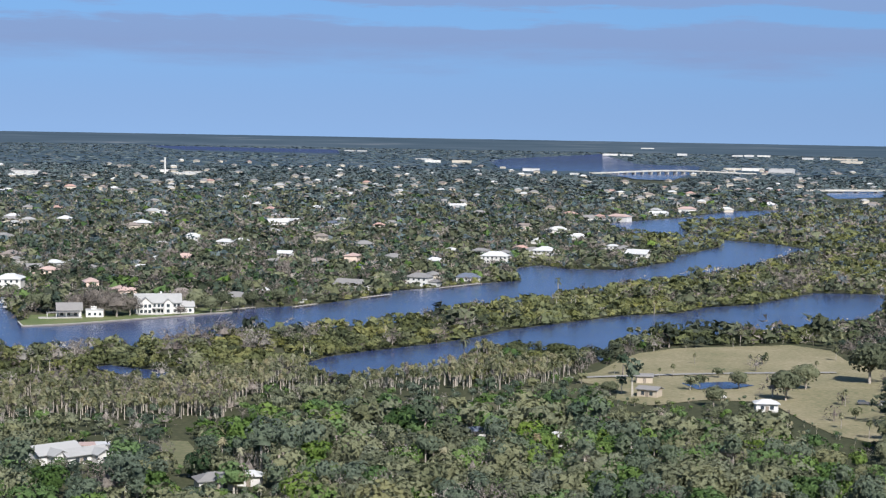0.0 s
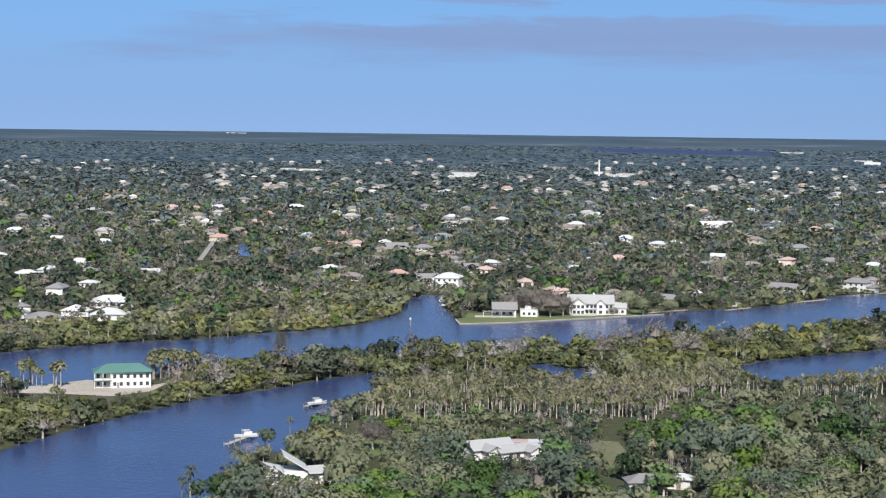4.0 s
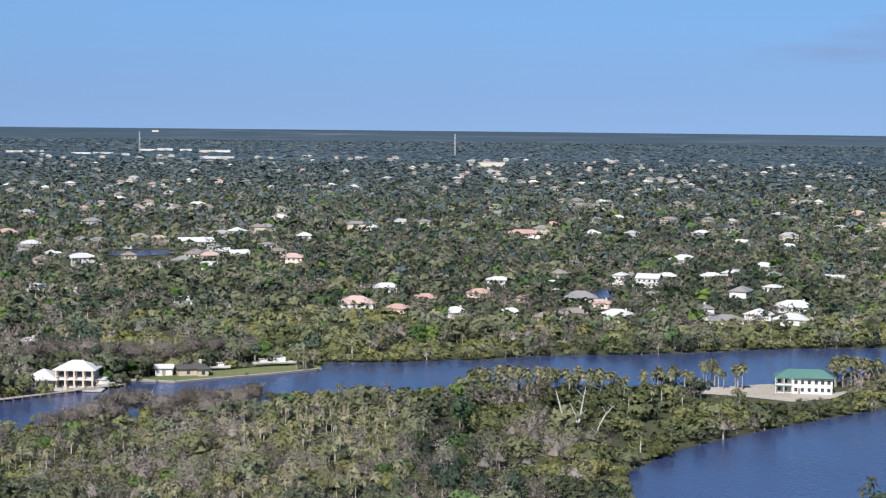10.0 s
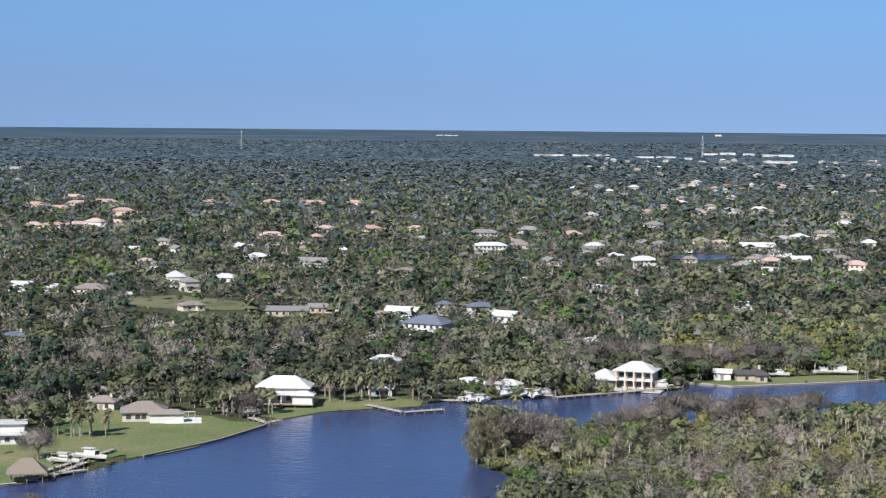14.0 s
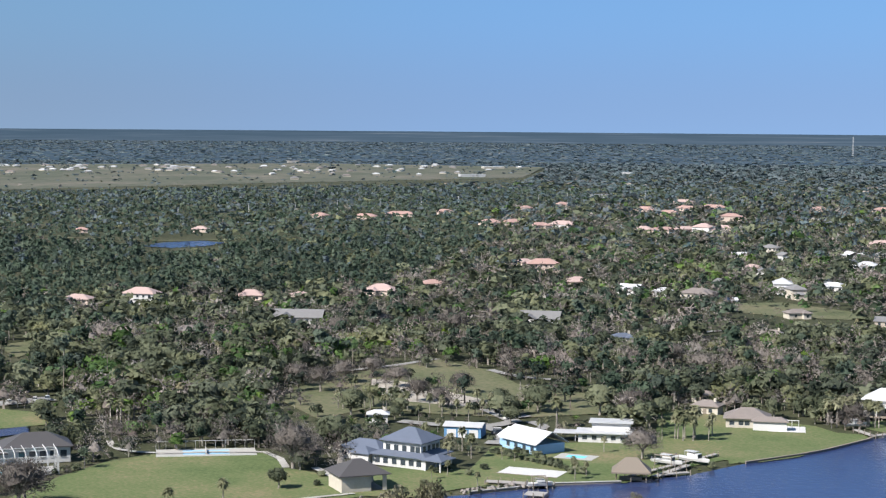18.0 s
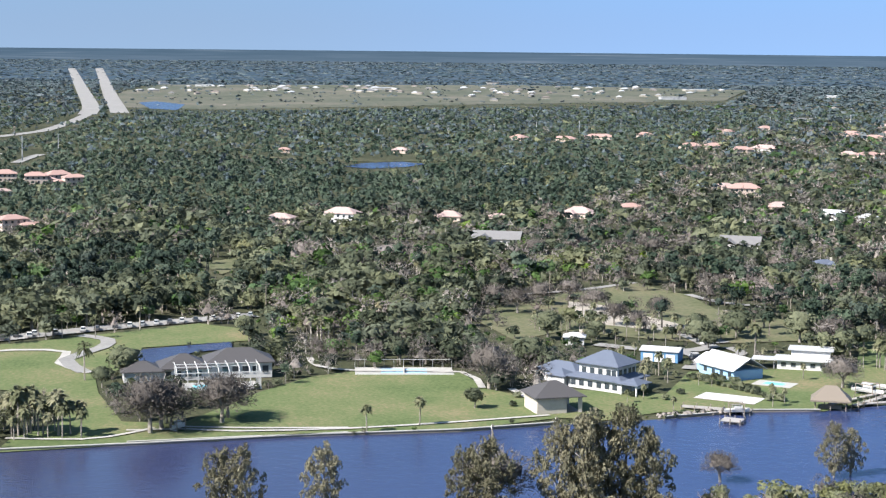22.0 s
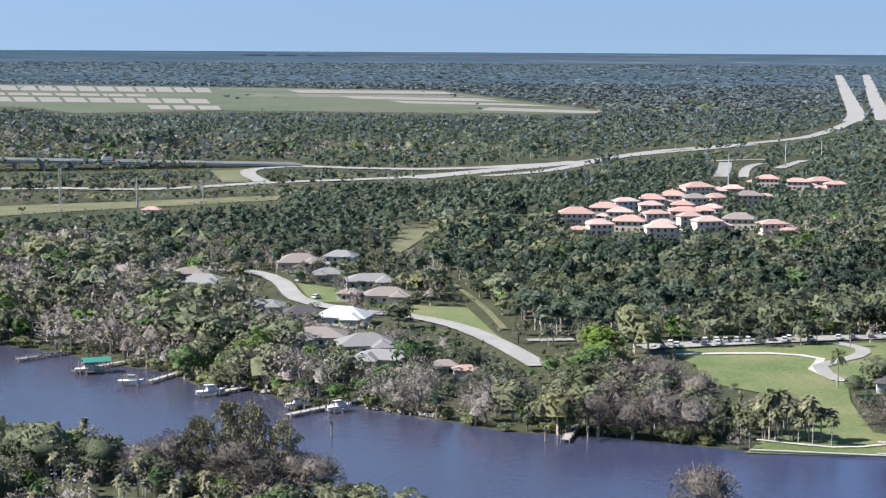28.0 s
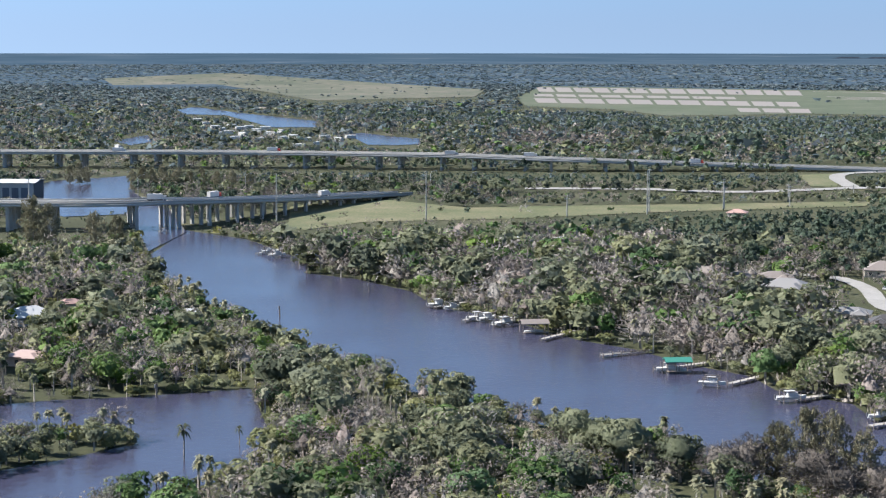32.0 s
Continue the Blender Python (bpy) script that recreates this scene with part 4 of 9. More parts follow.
CASUARINA = [(-252, 732, 10.5), (-367, 24, 16.2), (-365, 28, 17.0), (-361, 45, 17.6), (-360, 75, 16.4), (-357, 79, 19.2), (-360, 95, 21.0), (-356, 100, 24.0), (-358, 109, 24.8), (-354, 113, 19.6), (-385, 168, 13.2), (-387, 173, 11.2), (-373, -144, 16.8), (-374, -137, 21.0), (-374, -131, 20.0), (-374, -124, 17.0), (-358, 102, 22.4), (-408, 322, 17.0), (-411, 318, 14.4), (-644, -600, 20.0), (-655, -595, 18.0), (-652, -649, 25.6), (-654, -640, 21.6), (-992, -841, 13.6), (-994, -822, 13.0)]
CASUARINA += [(-412.7, 322.5, 14), (-414.6, 326.4, 12), (-929, -829, 15), (-940, -830, 17), (-940, -821, 16), (-951, -821, 18), (-952, -810, 15), (-957, -802, 14), (-958, -791, 15), (-967, -786, 14), (-969, -774, 15), (-979, -768, 13), (-958, -915, 14), (-954, -902, 17), (-965, -905, 13)]
DEAD_TREE = [(-290, 478)]
BOATS = []
BOATS += [(-505.2, 388.0, 9, 60), (-500.4, 390.0, 8, 65), (-505.4, 405.1, 10, 50), (-502.0, 411.6, 9, 50), (-497.7, 412.8, 8, 60), (-521.4, 413.8, 9, 10), (-499.7, 419.1, 7, 20), (-478.1, 553.3, 16, 5), (-481.9, 548.3, 8, 10), (-486.8, 528.4, 8, 0), (-495.9, 442.1, 7, 10), (-487.9, 466.6, 7, 10), (-521.1, 306.1, 8, 30), (-477.3, 217.9, 10, -30), (-478.9, 226.9, 12, -35), (-455.9, 170.1, 7, 10), (-457.3, 19.2, 5, 40), (-496.8, -227.2, 8, 10), (-481.7, -206.4, 8, -10), (-473.2, -178.8, 9, 20)]
BOATS += [(-461.5, -137.1, 8, 30), (-462.1, -149.4, 7, 20), (-576.2, -360.7, 9, 30), (-556.2, -331.1, 9, 40), (-555.8, -326.8, 9, 45), (-550.0, -316.1, 10, 40), (-561.6, -317.5, 8, 40), (-572.8, -352.3, 7, 30), (-674.7, -512.7, 9, 20), (-683.7, -524.6, 7, 20), (-657.7, -481.9, 8, 10), (-673.8, -488.8, 7, 20), (-726.8, -627.4, 6, 0), (-193.9, 530.5, 8, 10), (-193.4, 601.2, 8, 30), (-242.6, 983.6, 7, 80), (-77.8, 1011.6, 8, 10), (-233.1, 958.4, 7, 20), (-45.5, 1081.1, 7, 0)]
DOCKS = []
DOCKS += [(-516.5, 350.7, -495.8, 351.7, 2.2), (-495.8, 351.7, -493.2, 366.6, 2.2), (-511.6, 377.7, -503.1, 386.5, 3), (-515.1, 302.6, -503.1, 301.8, 2), (-503.1, 301.8, -505.2, 308.0, 2), (-516.8, 397.0, -496.3, 419.0, 3), (-492.6, 417.2, -488.6, 447.0, 2.5), (-488.6, 447.0, -486.0, 473.8, 2.5), (-466.4, 158.0, -456.6, 174.4, 3), (-448.2, 163.2, -445.0, 167.7, 5), (-460.2, 206.4, -473.5, 223.0, 2), (-461.8, 198.5, -487.4, 238.7, 1.5), (-462.1, 209.0, -463.4, 218.3, 2), (-510.8, -257.5, -527.6, -247.0, 1.6), (-495.7, -231.3, -530.5, -216.1, 1.8), (-486.3, -202.7, -506.3, -198.9, 1.8)]
DOCKS += [(-475.3, -177.4, -491.8, -168.6, 2.2), (-450.8, -148.2, -476.5, -134.9, 2.2), (-439.2, -70.9, -457.9, -71.0, 2.2), (-571.9, -359.3, -591.7, -356.1, 1.6), (-548.9, -332.7, -575.7, -334.1, 1.6), (-528.0, -288.6, -550.1, -287.2, 1.8), (-509.9, -256.9, -528.8, -246.8, 1.8), (-677.1, -526.3, -709.7, -528.7, 1.6), (-545.3, -318.7, -568.6, -319.1, 1.6), (-195.5, 516.6, -193.7, 537.5, 1.6), (-195.8, 595.9, -195.2, 610.3, 1.6), (-82.5, 991.3, -71.2, 1009.5, 2), (-47.5, 1051.5, -31.6, 1076.3, 2), (-1.0, 1128.8, 24.8, 1167.5, 2), (-121.3, 962.8, -103.8, 984.4, 2)]
BOAT_ROOFS = [(-499.2, -225.5, 7.5, 5, 'teal_roof'), (-542.3, -299.8, 9, 6, 'tan_roof'), (-661.1, -484.5, 10, 6, 'blue_roof')]
MARKERS = [(-432.4, -130.4), (-597.5, -407.2), (-524.4, -397.4), (-383.4, -334.8), (-435.6, 97.3), (-441.8, 115.7), (-229.2, 864.5), (-440.0, -76.1), (-441.6, -65.5), (-444.1, -25.1)]
SEAWALLS = [[(-474.7, 242.1), (-482.3, 264.7), (-486.5, 274.8), (-499.6, 297.6), (-503.1, 301.8)], [(-501.0, 295.9), (-490.9, 277.4), (-481.7, 264.2), (-475.1, 248.9), (-479.4, 239.6)], [(-457.7, 195.0), (-460.2, 175.8), (-455.0, 149.3)], [(-452.0, 118.4), (-447.1, 91.4), (-446.7, 61.9), (-446.2, 33.4), (-444.6, 5.9)], [(-447.6, 61.9), (-442.8, 10.3), (-440.9, -24.9)], [(-457.4, 556.2), (-461.9, 537.4), (-477.2, 492.5), (-493.7, 485.9)], [(-213.2, 895.4), (-206.5, 875.9), (-185.1, 889.5), (-156.0, 918.5), (-113.4, 961.0)]]
RIP_RAP = [[(-469.1, -130.9), (-465.2, -121.2), (-461.7, -109.5)], [(-498.1, -193.2), (-489.8, -180.2), (-482.3, -162.6)], [(-456.8, 148.3), (-458.7, 157.1), (-461.0, 176.1)]]
BOATS += [(-506.3, 388.3, 9, 20), (-500.8, 388.3, 9, 25), (-511.0, 408.8, 9, 60), (-505.5, 411.6, 9, 50), (-499.9, 414.7, 9, 40)]
LOW_BRIDGE = [(-679.3, -751.2, 15), (-759.3, -651.0, 15), (-932.2, -658.1, 5), (-1010.7, -666.7, 1)]
HIGH_BRIDGE = [(-1033.7, -1141.3, 13), (-1157.3, -930.7, 13), (-1234.3, -767.8, 12), (-1280.6, -666.0, 9), (-1360.3, -541.1, 4), (-1411.4, -453.2, 1)]
CARS = [(-594.2, -60.8, 90), (-601.3, -53.2, 90), (-604.7, -46.3, 90), (-607.0, -39.7, 90), (-608.8, -35.9, 85), (-612.4, -28.3, 90), (-615.7, -22.5, 95), (-627.5, 4.8, 90), (-629.5, 9.8, 90), (-631.5, 14.2, 85), (-633.6, 19.2, 90), (-635.6, 23.9, 90), (-637.6, 28.3, 90), (-639.6, 33.2, 95), (-603.0, -50.0, 90), (-605.2, -43.4, 92), (-566.6, 200.2, 40), (-541.3, 273.0, 10), (-542.0, 188.1, 10), (-539.3, 186.8, 40), (-537.6, 269.6, 10), (-714.7, -229.7, 60), (-668.3, -207.8, 60), (158.7, 665.7, 10), (165.5, 663.7, 80), (103.7, 677.7, 20), (106.5, 675.2, 10)]
FAR_HALLS = []
FAR_HALLS += [(-4215, 3619, 228, 7.0, 49), (-3928, 3699, 119, 6.8, 47), (-4223, 4315, 172, 7.6, 44), (-3945, 4264, 110, 7.3, 43), (-3286, 3553, 92, 6.1, 43), (-11076, 8250, 175, 13.1, 53), (-11248, 11368, 71, 30.3, 45), (-3705, 3623, 33, 8.2, 46), (-2366, 3482, 80, 10.6, 34), (-811, 3487, 68, 6.8, 13), (-1259, 3765, 113, 3.8, 18), (-6812, 18230, 246, 12.3, 20), (-568, 3863, 111, 4.9, 8), (-850, 3655, 95, 7.1, 13), (-539, 3739, 60, 4.8, 8), (6, 5592, 159, 10.6, 0), (789, 8250, 157, 10.5, -5), (1149, 8708, 83, 13.9, -8)]
FAR_HALLS += [(1429, 12487, 95, 11.9, -7), (908, 5196, 200, 10.0, -10), (928, 4867, 94, 12.5, -11), (1720, 7978, 258, 10.3, -12), (1500, 8756, 197, 11.2, -10), (218, 4652, 59, 7.4, -3), (-72, 6168, 78, 5.8, 1), (1607, 7040, 91, 11.4, -13), (-408, 8230, 130, 7.8, 3), (318, 4305, 27, 4.1, -4), (-4407, 977, 37, 5.7, 77), (-3830, 595, 49, 4.9, 81), (-3818, 1307, 64, 5.1, 71), (-3241, 1053, 65, 4.3, 72), (-4270, 148, 41, 6.8, 88), (-4020, 224, 38, 6.4, 87), (-3411, 1460, 47, 4.7, 67), (-2316, 946, 32, 3.2, 68)]
BLUE_HALL = [(-833.8, -844.5)]
TRAILERS = [(-1697.0, -1381.6), (-1657.1, -1336.4), (-1731.7, -1383.2), (-1690.3, -1337.3), (-1719.0, -1347.0), (-1656.4, -1285.5), (-1706.6, -1311.7), (-1571.5, -1271.5), (-1596.8, -1279.7), (-1575.0, -1242.3), (-1531.1, -1154.3), (-1462.3, -1059.8), (-1544.8, -1090.2), (-1589.0, -1106.5), (-1850.6, -1535.4), (-1763.9, -1449.8), (-1503.7, -1197.5), (-1500.1, -1160.6), (-1420.8, -1050.3), (-1311.1, -1187.5), (-1602.0, -1223.4), (-1648.8, -1246.9), (-1565.9, -1165.1), (-1527.2, -1117.9), (-1574.3, -1129.7)]
LAWN_PALMS += [(-498, 151, 6), (-509, 161, 7), (-516, 167, 7.5), (-504, 166, 7.5), (-514, 119, 5), (-529, 130, 5), (-476, 145, 4), (-480, 151, 4.5), (-462, 154, 4.5), (-499, 174, 4), (-496, 177, 4), (-474, 187, 5), (-469, 189, 4.5), (-502, 208, 5), (-548, 210, 10), (-541, 204, 5), (-578, 185, 6), (-579, 180, 6.5), (-573, 170, 5.5), (-609, 170, 6), (-595, 170, 6), (-599, 160, 6), (-597, 164, 5.5), (-565, 185, 7), (-577, 194, 6), (-518, 239, 8), (-514, 240, 8.5), (-513, 243, 8), (-512, 248, 7), (-557, 141, 5), (-556, 144, 5), (-537, 308, 9), (-533, 308, 9), (-532, 310, 9), (-548, 311, 8.5), (-525, 313, 8.5), (-527, 316, 8), (-549, 349, 8.5), (-546, 352, 9), (-544, 355, 8.5), (-527, 348, 9), (-529, 356, 8), (-529, 357, 8.5), (-527, 359, 8), (-522, 360, 7.5), (-519, 375, 8), (-520, 373, 8), (-558, 420, 8), (-553, 462, 9), (-537, 454, 9), (-552, 435, 8), (-553, 349, 9)]
GARDEN_SHRUBS += [(-509.7, 174.7, 1.7), (-507.3, 175.7, 1.7), (-504.9, 176.7, 1.7), (-502.4, 177.6, 1.7), (-500.1, 178.6, 1.7), (-497.7, 179.5, 1.7), (-495.3, 180.5, 1.7), (-493.0, 181.4, 1.7), (-490.7, 182.3, 1.7), (-488.4, 183.3, 1.7), (-486.1, 184.2, 1.7), (-483.8, 185.1, 1.7), (-481.6, 186.0, 1.7), (-479.3, 186.9, 1.7)]


# ---------------------------------------------------------------- helpers for meshes
NEAR_PLAIN, RIM = 3600.0, 1330.0       # beyond this the plain is pulled in along the camera's sight lines to a rim below the horizon


def lay(p):
    """Ground points (x, y, height) with the plain's far part pulled in along the camera's sight lines to its rim."""
    p = np.asarray(p, float).reshape(-1, 3)
    d = np.hypot(p[:, 0], p[:, 1])
    far = np.maximum(d - NEAR_PLAIN, 0)
    r = np.where(far > 0, NEAR_PLAIN + RIM * (1 - np.exp(-far / RIM)), d)
    s = np.where(d > 1, r / np.maximum(d, 1), 1.0)
    return np.stack([p[:, 0] * s, p[:, 1] * s, EYE * (1 - s) + p[:, 2] * s], 1)


def shrink(x, y):
    d = math.hypot(x, y)
    return 1.0 if d <= NEAR_PLAIN else (NEAR_PLAIN + RIM * (1 - math.exp(-(d - NEAR_PLAIN) / RIM))) / d


def mesh_of(name, verts, faces, material, tint=None, smooth=False, hue=None, normals=None):
    """A mesh from arrays: verts (n, 3), faces (m, 3)."""
    me = bpy.data.meshes.new(name)
    faces = np.asarray(faces, np.int32)
    me.vertices.add(len(verts))
    me.vertices.foreach_set("co", np.asarray(verts, np.float32).ravel())
    me.loops.add(faces.size)
    me.loops.foreach_set("vertex_index", faces.ravel())
    me.polygons.add(len(faces))
    me.polygons.foreach_set("loop_start", np.arange(0, faces.size, faces.shape[1], dtype=np.int32))
    if smooth:
        me.polygons.foreach_set("use_smooth", np.ones(len(faces), bool))
    if tint is not None:
        at = me.attributes.new("tint", "FLOAT", "POINT")
        at.data.foreach_set("value", np.asarray(tint, np.float32))
    if hue is not None:
        at = me.attributes.new("hue", "FLOAT", "POINT")
        at.data.foreach_set("value", np.asarray(hue, np.float32))
    if normals is not None:
        at = me.attributes.new("custom_normal", "FLOAT_VECTOR", "POINT")
        at.data.foreach_set("vector", np.asarray(normals, np.float32).ravel())
    me.update(calc_edges=True)
    me.materials.append(material)
    return me


def part(name, bm, material, parent, label=""):
    """One mesh object out of a bmesh, under a thing or a part."""
    me = bpy.data.meshes.new(name)
    bm.to_mesh(me)
    bm.free()
    me.materials.append(material)
    ob = new(name, me)
    ob.parent = parent
    if label:
        ob["label"] = label
    return ob


def thing(name, m, label, category, group="", kind=""):
    ob = new(name)
    ob.matrix_world = m
    return tagged(ob, label, category, group, kind)


def add_box(bm, x0, x1, y0, y1, z0, z1, turn=0.0):
    v = [bm.verts.new((x, y, z)) for z in (z0, z1) for x, y in ((x0, y0), (x1, y0), (x1, y1), (x0, y1))]
    if turn:
        cx, cy, ca, sa = (x0 + x1) / 2, (y0 + y1) / 2, math.cos(turn), math.sin(turn)
        for q in v:
            dx, dy = q.co.x - cx, q.co.y - cy
            q.co.x, q.co.y = cx + dx * ca - dy * sa, cy + dx * sa + dy * ca
    for f in ((3, 2, 1, 0), (4, 5, 6, 7), (0, 1, 5, 4), (1, 2, 6, 5), (2, 3, 7, 6), (3, 0, 4, 7)):
        bm.faces.new([v[k] for k in f])
    return bm


def box(x0, x1, y0, y1, z0, z1):
    return add_box(bmesh.new(), x0, x1, y0, y1, z0, z1)


def add_tube(bm, a, b, r0, r1=None, sides=6):
    a, b = Vector(a), Vector(b)
    r1 = r0 if r1 is None else r1
    q = (b - a).to_track_quat("Z", "Y")
    rings = []
    for c, r in ((a, r0), (b, r1)):
        rings.append([bm.verts.new(c + q @ Vector((r * math.cos(2 * math.pi * k / sides), r * math.sin(2 * math.pi * k / sides), 0))) for k in range(sides)])
    for k in range(sides):
        bm.faces.new((rings[0][k], rings[0][(k + 1) % sides], rings[1][(k + 1) % sides], rings[1][k]))
    bm.faces.new(rings[1])
    bm.faces.new(rings[0][::-1])
    return bm


def tube(a, b, r0, r1=None, sides=6):
    return add_tube(bmesh.new(), a, b, r0, r1, sides)


def sheet(name, outline, height, material, label, category, cut=0):
    """A flat piece of the setting laid over the ground."""
    bm = bmesh.new()
    vs = [bm.verts.new((x, y, height)) for x, y in outline]
    f = bm.faces.new(vs)
    f.normal_update()
    if f.normal.z < 0:
        f.normal_flip()
    bmesh.ops.triangulate(bm, faces=bm.faces[:])
    for k in range(cut):
        bmesh.ops.subdivide_edges(bm, edges=bm.edges[:], cuts=1, use_grid_fill=True)
    for v in bm.verts:
        v.co.z += 1.2 * min(max((math.hypot(v.co.x, v.co.y) - 3300) / 600, 0), 1)
        v.co = Vector(lay([v.co])[0])
    me = bpy.data.meshes.new(name)
    bm.to_mesh(me)
    bm.free()
    me.materials.append(material)
    return tagged(new(name, me), label, category, kind="structure")


def rounded(points, step=12.0):
    """A smooth line through the given points."""
    p = np.array(points, float)
    p = np.vstack([2 * p[0] - p[1], p, 2 * p[-1] - p[-2]])
    out = []
    for k in range(1, len(p) - 2):
        n = max(2, int(np.hypot(*(p[k + 1] - p[k])) / step))
        n = min(n, 24)
        for t in np.arange(n) / n:
            a, b_, c, d = p[k - 1], p[k], p[k + 1], p[k + 2]
            out.append(0.5 * (2 * b_ + (c - a) * t + (2 * a - 5 * b_ + 4 * c - d) * t * t + (3 * b_ - a - 3 * c + d) * t ** 3))
    out.append(p[-2])
    return np.array(out)


def ribbon(name, points, width, height, material, label, category, thick=0.0):
    """A strip of road or path along a line."""
    p = rounded(points)
    t = np.gradient(p, axis=0)
    t /= np.maximum(np.hypot(t[:, 0], t[:, 1])[:, None], 1e-6)
    nrm = np.stack([-t[:, 1], t[:, 0]], 1)
    lft, rgt = p + nrm * width / 2, p - nrm * width / 2
    n = len(p)
    far = np.hypot(p[:, 0], p[:, 1])
    hz = (height + 1.5 * np.clip((far - 3300) / 600, 0, 1))[:, None]
    v = np.vstack([np.hstack([lft, hz]), np.hstack([rgt, hz])])
    i = np.arange(n - 1)
    f = np.vstack([np.stack([n + i, n + i + 1, i + 1], 1), np.stack([n + i, i + 1, i], 1)])
    me = mesh_of(name, lay(v), f, material)
    return tagged(new(name, me), label, category, kind="structure")


def inside(points, outline):
    """Which of the points (n, 2) lie in the outline."""
    q = np.array(outline, float)
    x, y = points[:, 0], points[:, 1]
    hit = np.zeros(len(points), bool)
    x0, y0 = q[-1]
    for x1, y1 in q:
        c = (y1 > y) != (y0 > y)
        with np.errstate(divide="ignore", invalid="ignore"):
            hit ^= c & (x < (x0 - x1) * (y - y1) / (y0 - y1) + x1)
        x0, y0 = x1, y1
    return hit


def near_line(points, line, width):
    hit = np.zeros(len(points), bool)
    q = np.array(line, float)
    for a, b_ in zip(q[:-1], q[1:]):
        ab = b_ - a
        t = np.clip(((points - a) @ ab) / max(ab @ ab, 1e-6), 0, 1)
        hit |= np.hypot(*(points - (a + t[:, None] * ab)).T) < width
    return hit


# ---------------------------------------------------------------- ground, water, clearings, roads
rings = np.concatenate([[0.5], np.linspace(60, 360, 6), np.geomspace(420, 3600, 40), np.geomspace(3750, 24000, 34)])
around = np.linspace(0, 2 * math.pi, 361)[:-1]
gv = np.array([(d * math.cos(q), d * math.sin(q), 0) if d > 1 else (3.0, 2.0, 0) for d in rings for q in around])
na = len(around)
gi = (np.arange(len(rings) - 1)[:, None] * na + np.arange(na)[None]).ravel()
gj = (np.arange(len(rings) - 1)[:, None] * na + (np.arange(na)[None] + 1) % na).ravel()
gf = np.vstack([np.stack([gi, gi + na, gj + na], 1), np.stack([gi, gj + na, gj], 1)])
near = rings[gf.max(1) // na] < 4300
tagged(new("ground", mesh_of("ground", lay(gv), gf[near], M["soil"], smooth=True)), "flat scrubby earth reaching out to the horizon", "ground", kind="structure")
tagged(new("backdrop", mesh_of("backdrop", lay(gv), gf[~near], M["plain"], smooth=True)), "glowing far plain in painted haze blue under the horizon", "backdrop", kind="structure")
POOLS = ("mangrove_pool", "field_pond", "suburb_lake", "canal_pool", "road_pool", "house_pond", "wood_lake", "north_lake", "upstream_bend", "upstream_reach", "marina_pool", "estuary", "estuary_arm", "far_sound", "bridge_basin")
# near shores moved towards the camera to keep water in view over the crowns
for name in ("river_lower", "river_middle", "estuary", "estuary_arm", "far_sound"):
    q = np.array(WATER[name], float)
    away = np.hypot(q[:, 0], q[:, 1])
    wet_in, wet_out = np.zeros(len(q), bool), np.zeros(len(q), bool)
    for outline in WATER.values():
        wet_in |= inside(q * 0.985, outline)
        wet_out |= inside(q * 1.02, outline)
    draw = np.where(wet_out & ~wet_in, 0.012 * np.clip((away - 650) / 300, 0, 1), 0.0)
    WATER[name] = [tuple(v) for v in q * (1 - draw)[:, None]]
for k, (name, outline) in enumerate(WATER.items()):
    big = name in ("estuary", "far_sound", "estuary_arm", "upstream_reach")
    sheet("water_" + name, outline, 0.06 + 0.004 * k + (0.33 if name in POOLS else 0.0), M["water"], "dark rippled river water between wooded banks", "water", 3 if big else 0)
SAND = {"sand_yard", "white_sand"}
DRY = {"pasture", "dry_yard", "meadow", "horse_field", "wood_gap", "bridge_verge", "clearing", "small_clearing", "ramp_field"}
for k, (name, outline) in enumerate(OPEN.items()):
    kind_ = "hay" if name == "pasture" else "sand" if name in SAND else "dry" if name in DRY else "crop" if name == "crop_field" else "field" if name in ("far_pasture", "reed_flat") else "grass"
    big = name in ("crop_field", "far_pasture", "reed_flat")
    words = {"sand": "bare pale sandy ground", "dry": "dry tan and green rough pasture", "hay": "tan mown hay meadow with lone trees", "crop": "striped crop field in flat bands", "field": "tan and green fallow field dulled by painted haze", "grass": "mown green lawn beside the river"}[kind_]
    sheet("ground_" + name, outline, 0.22 + 0.005 * k, M[kind_], words, "ground", 3 if big else 0)
for k, (name, (width, line)) in enumerate(ROADS.items()):
    mt = M["dry"] if "trail" in name else M["path"] if width < 4 else M["road"]
    ribbon("road_" + name, line, width, 0.46 + 0.005 * k, mt, "pale concrete road in full sun" if width >= 4 else "narrow pale concrete footpath", "road")

SCREENED = []                            # house plots with trees close before them
PLOTS = []                               # house plots: place and radius
# ---------------------------------------------------------------- plants
rng = np.random.default_rng(7)


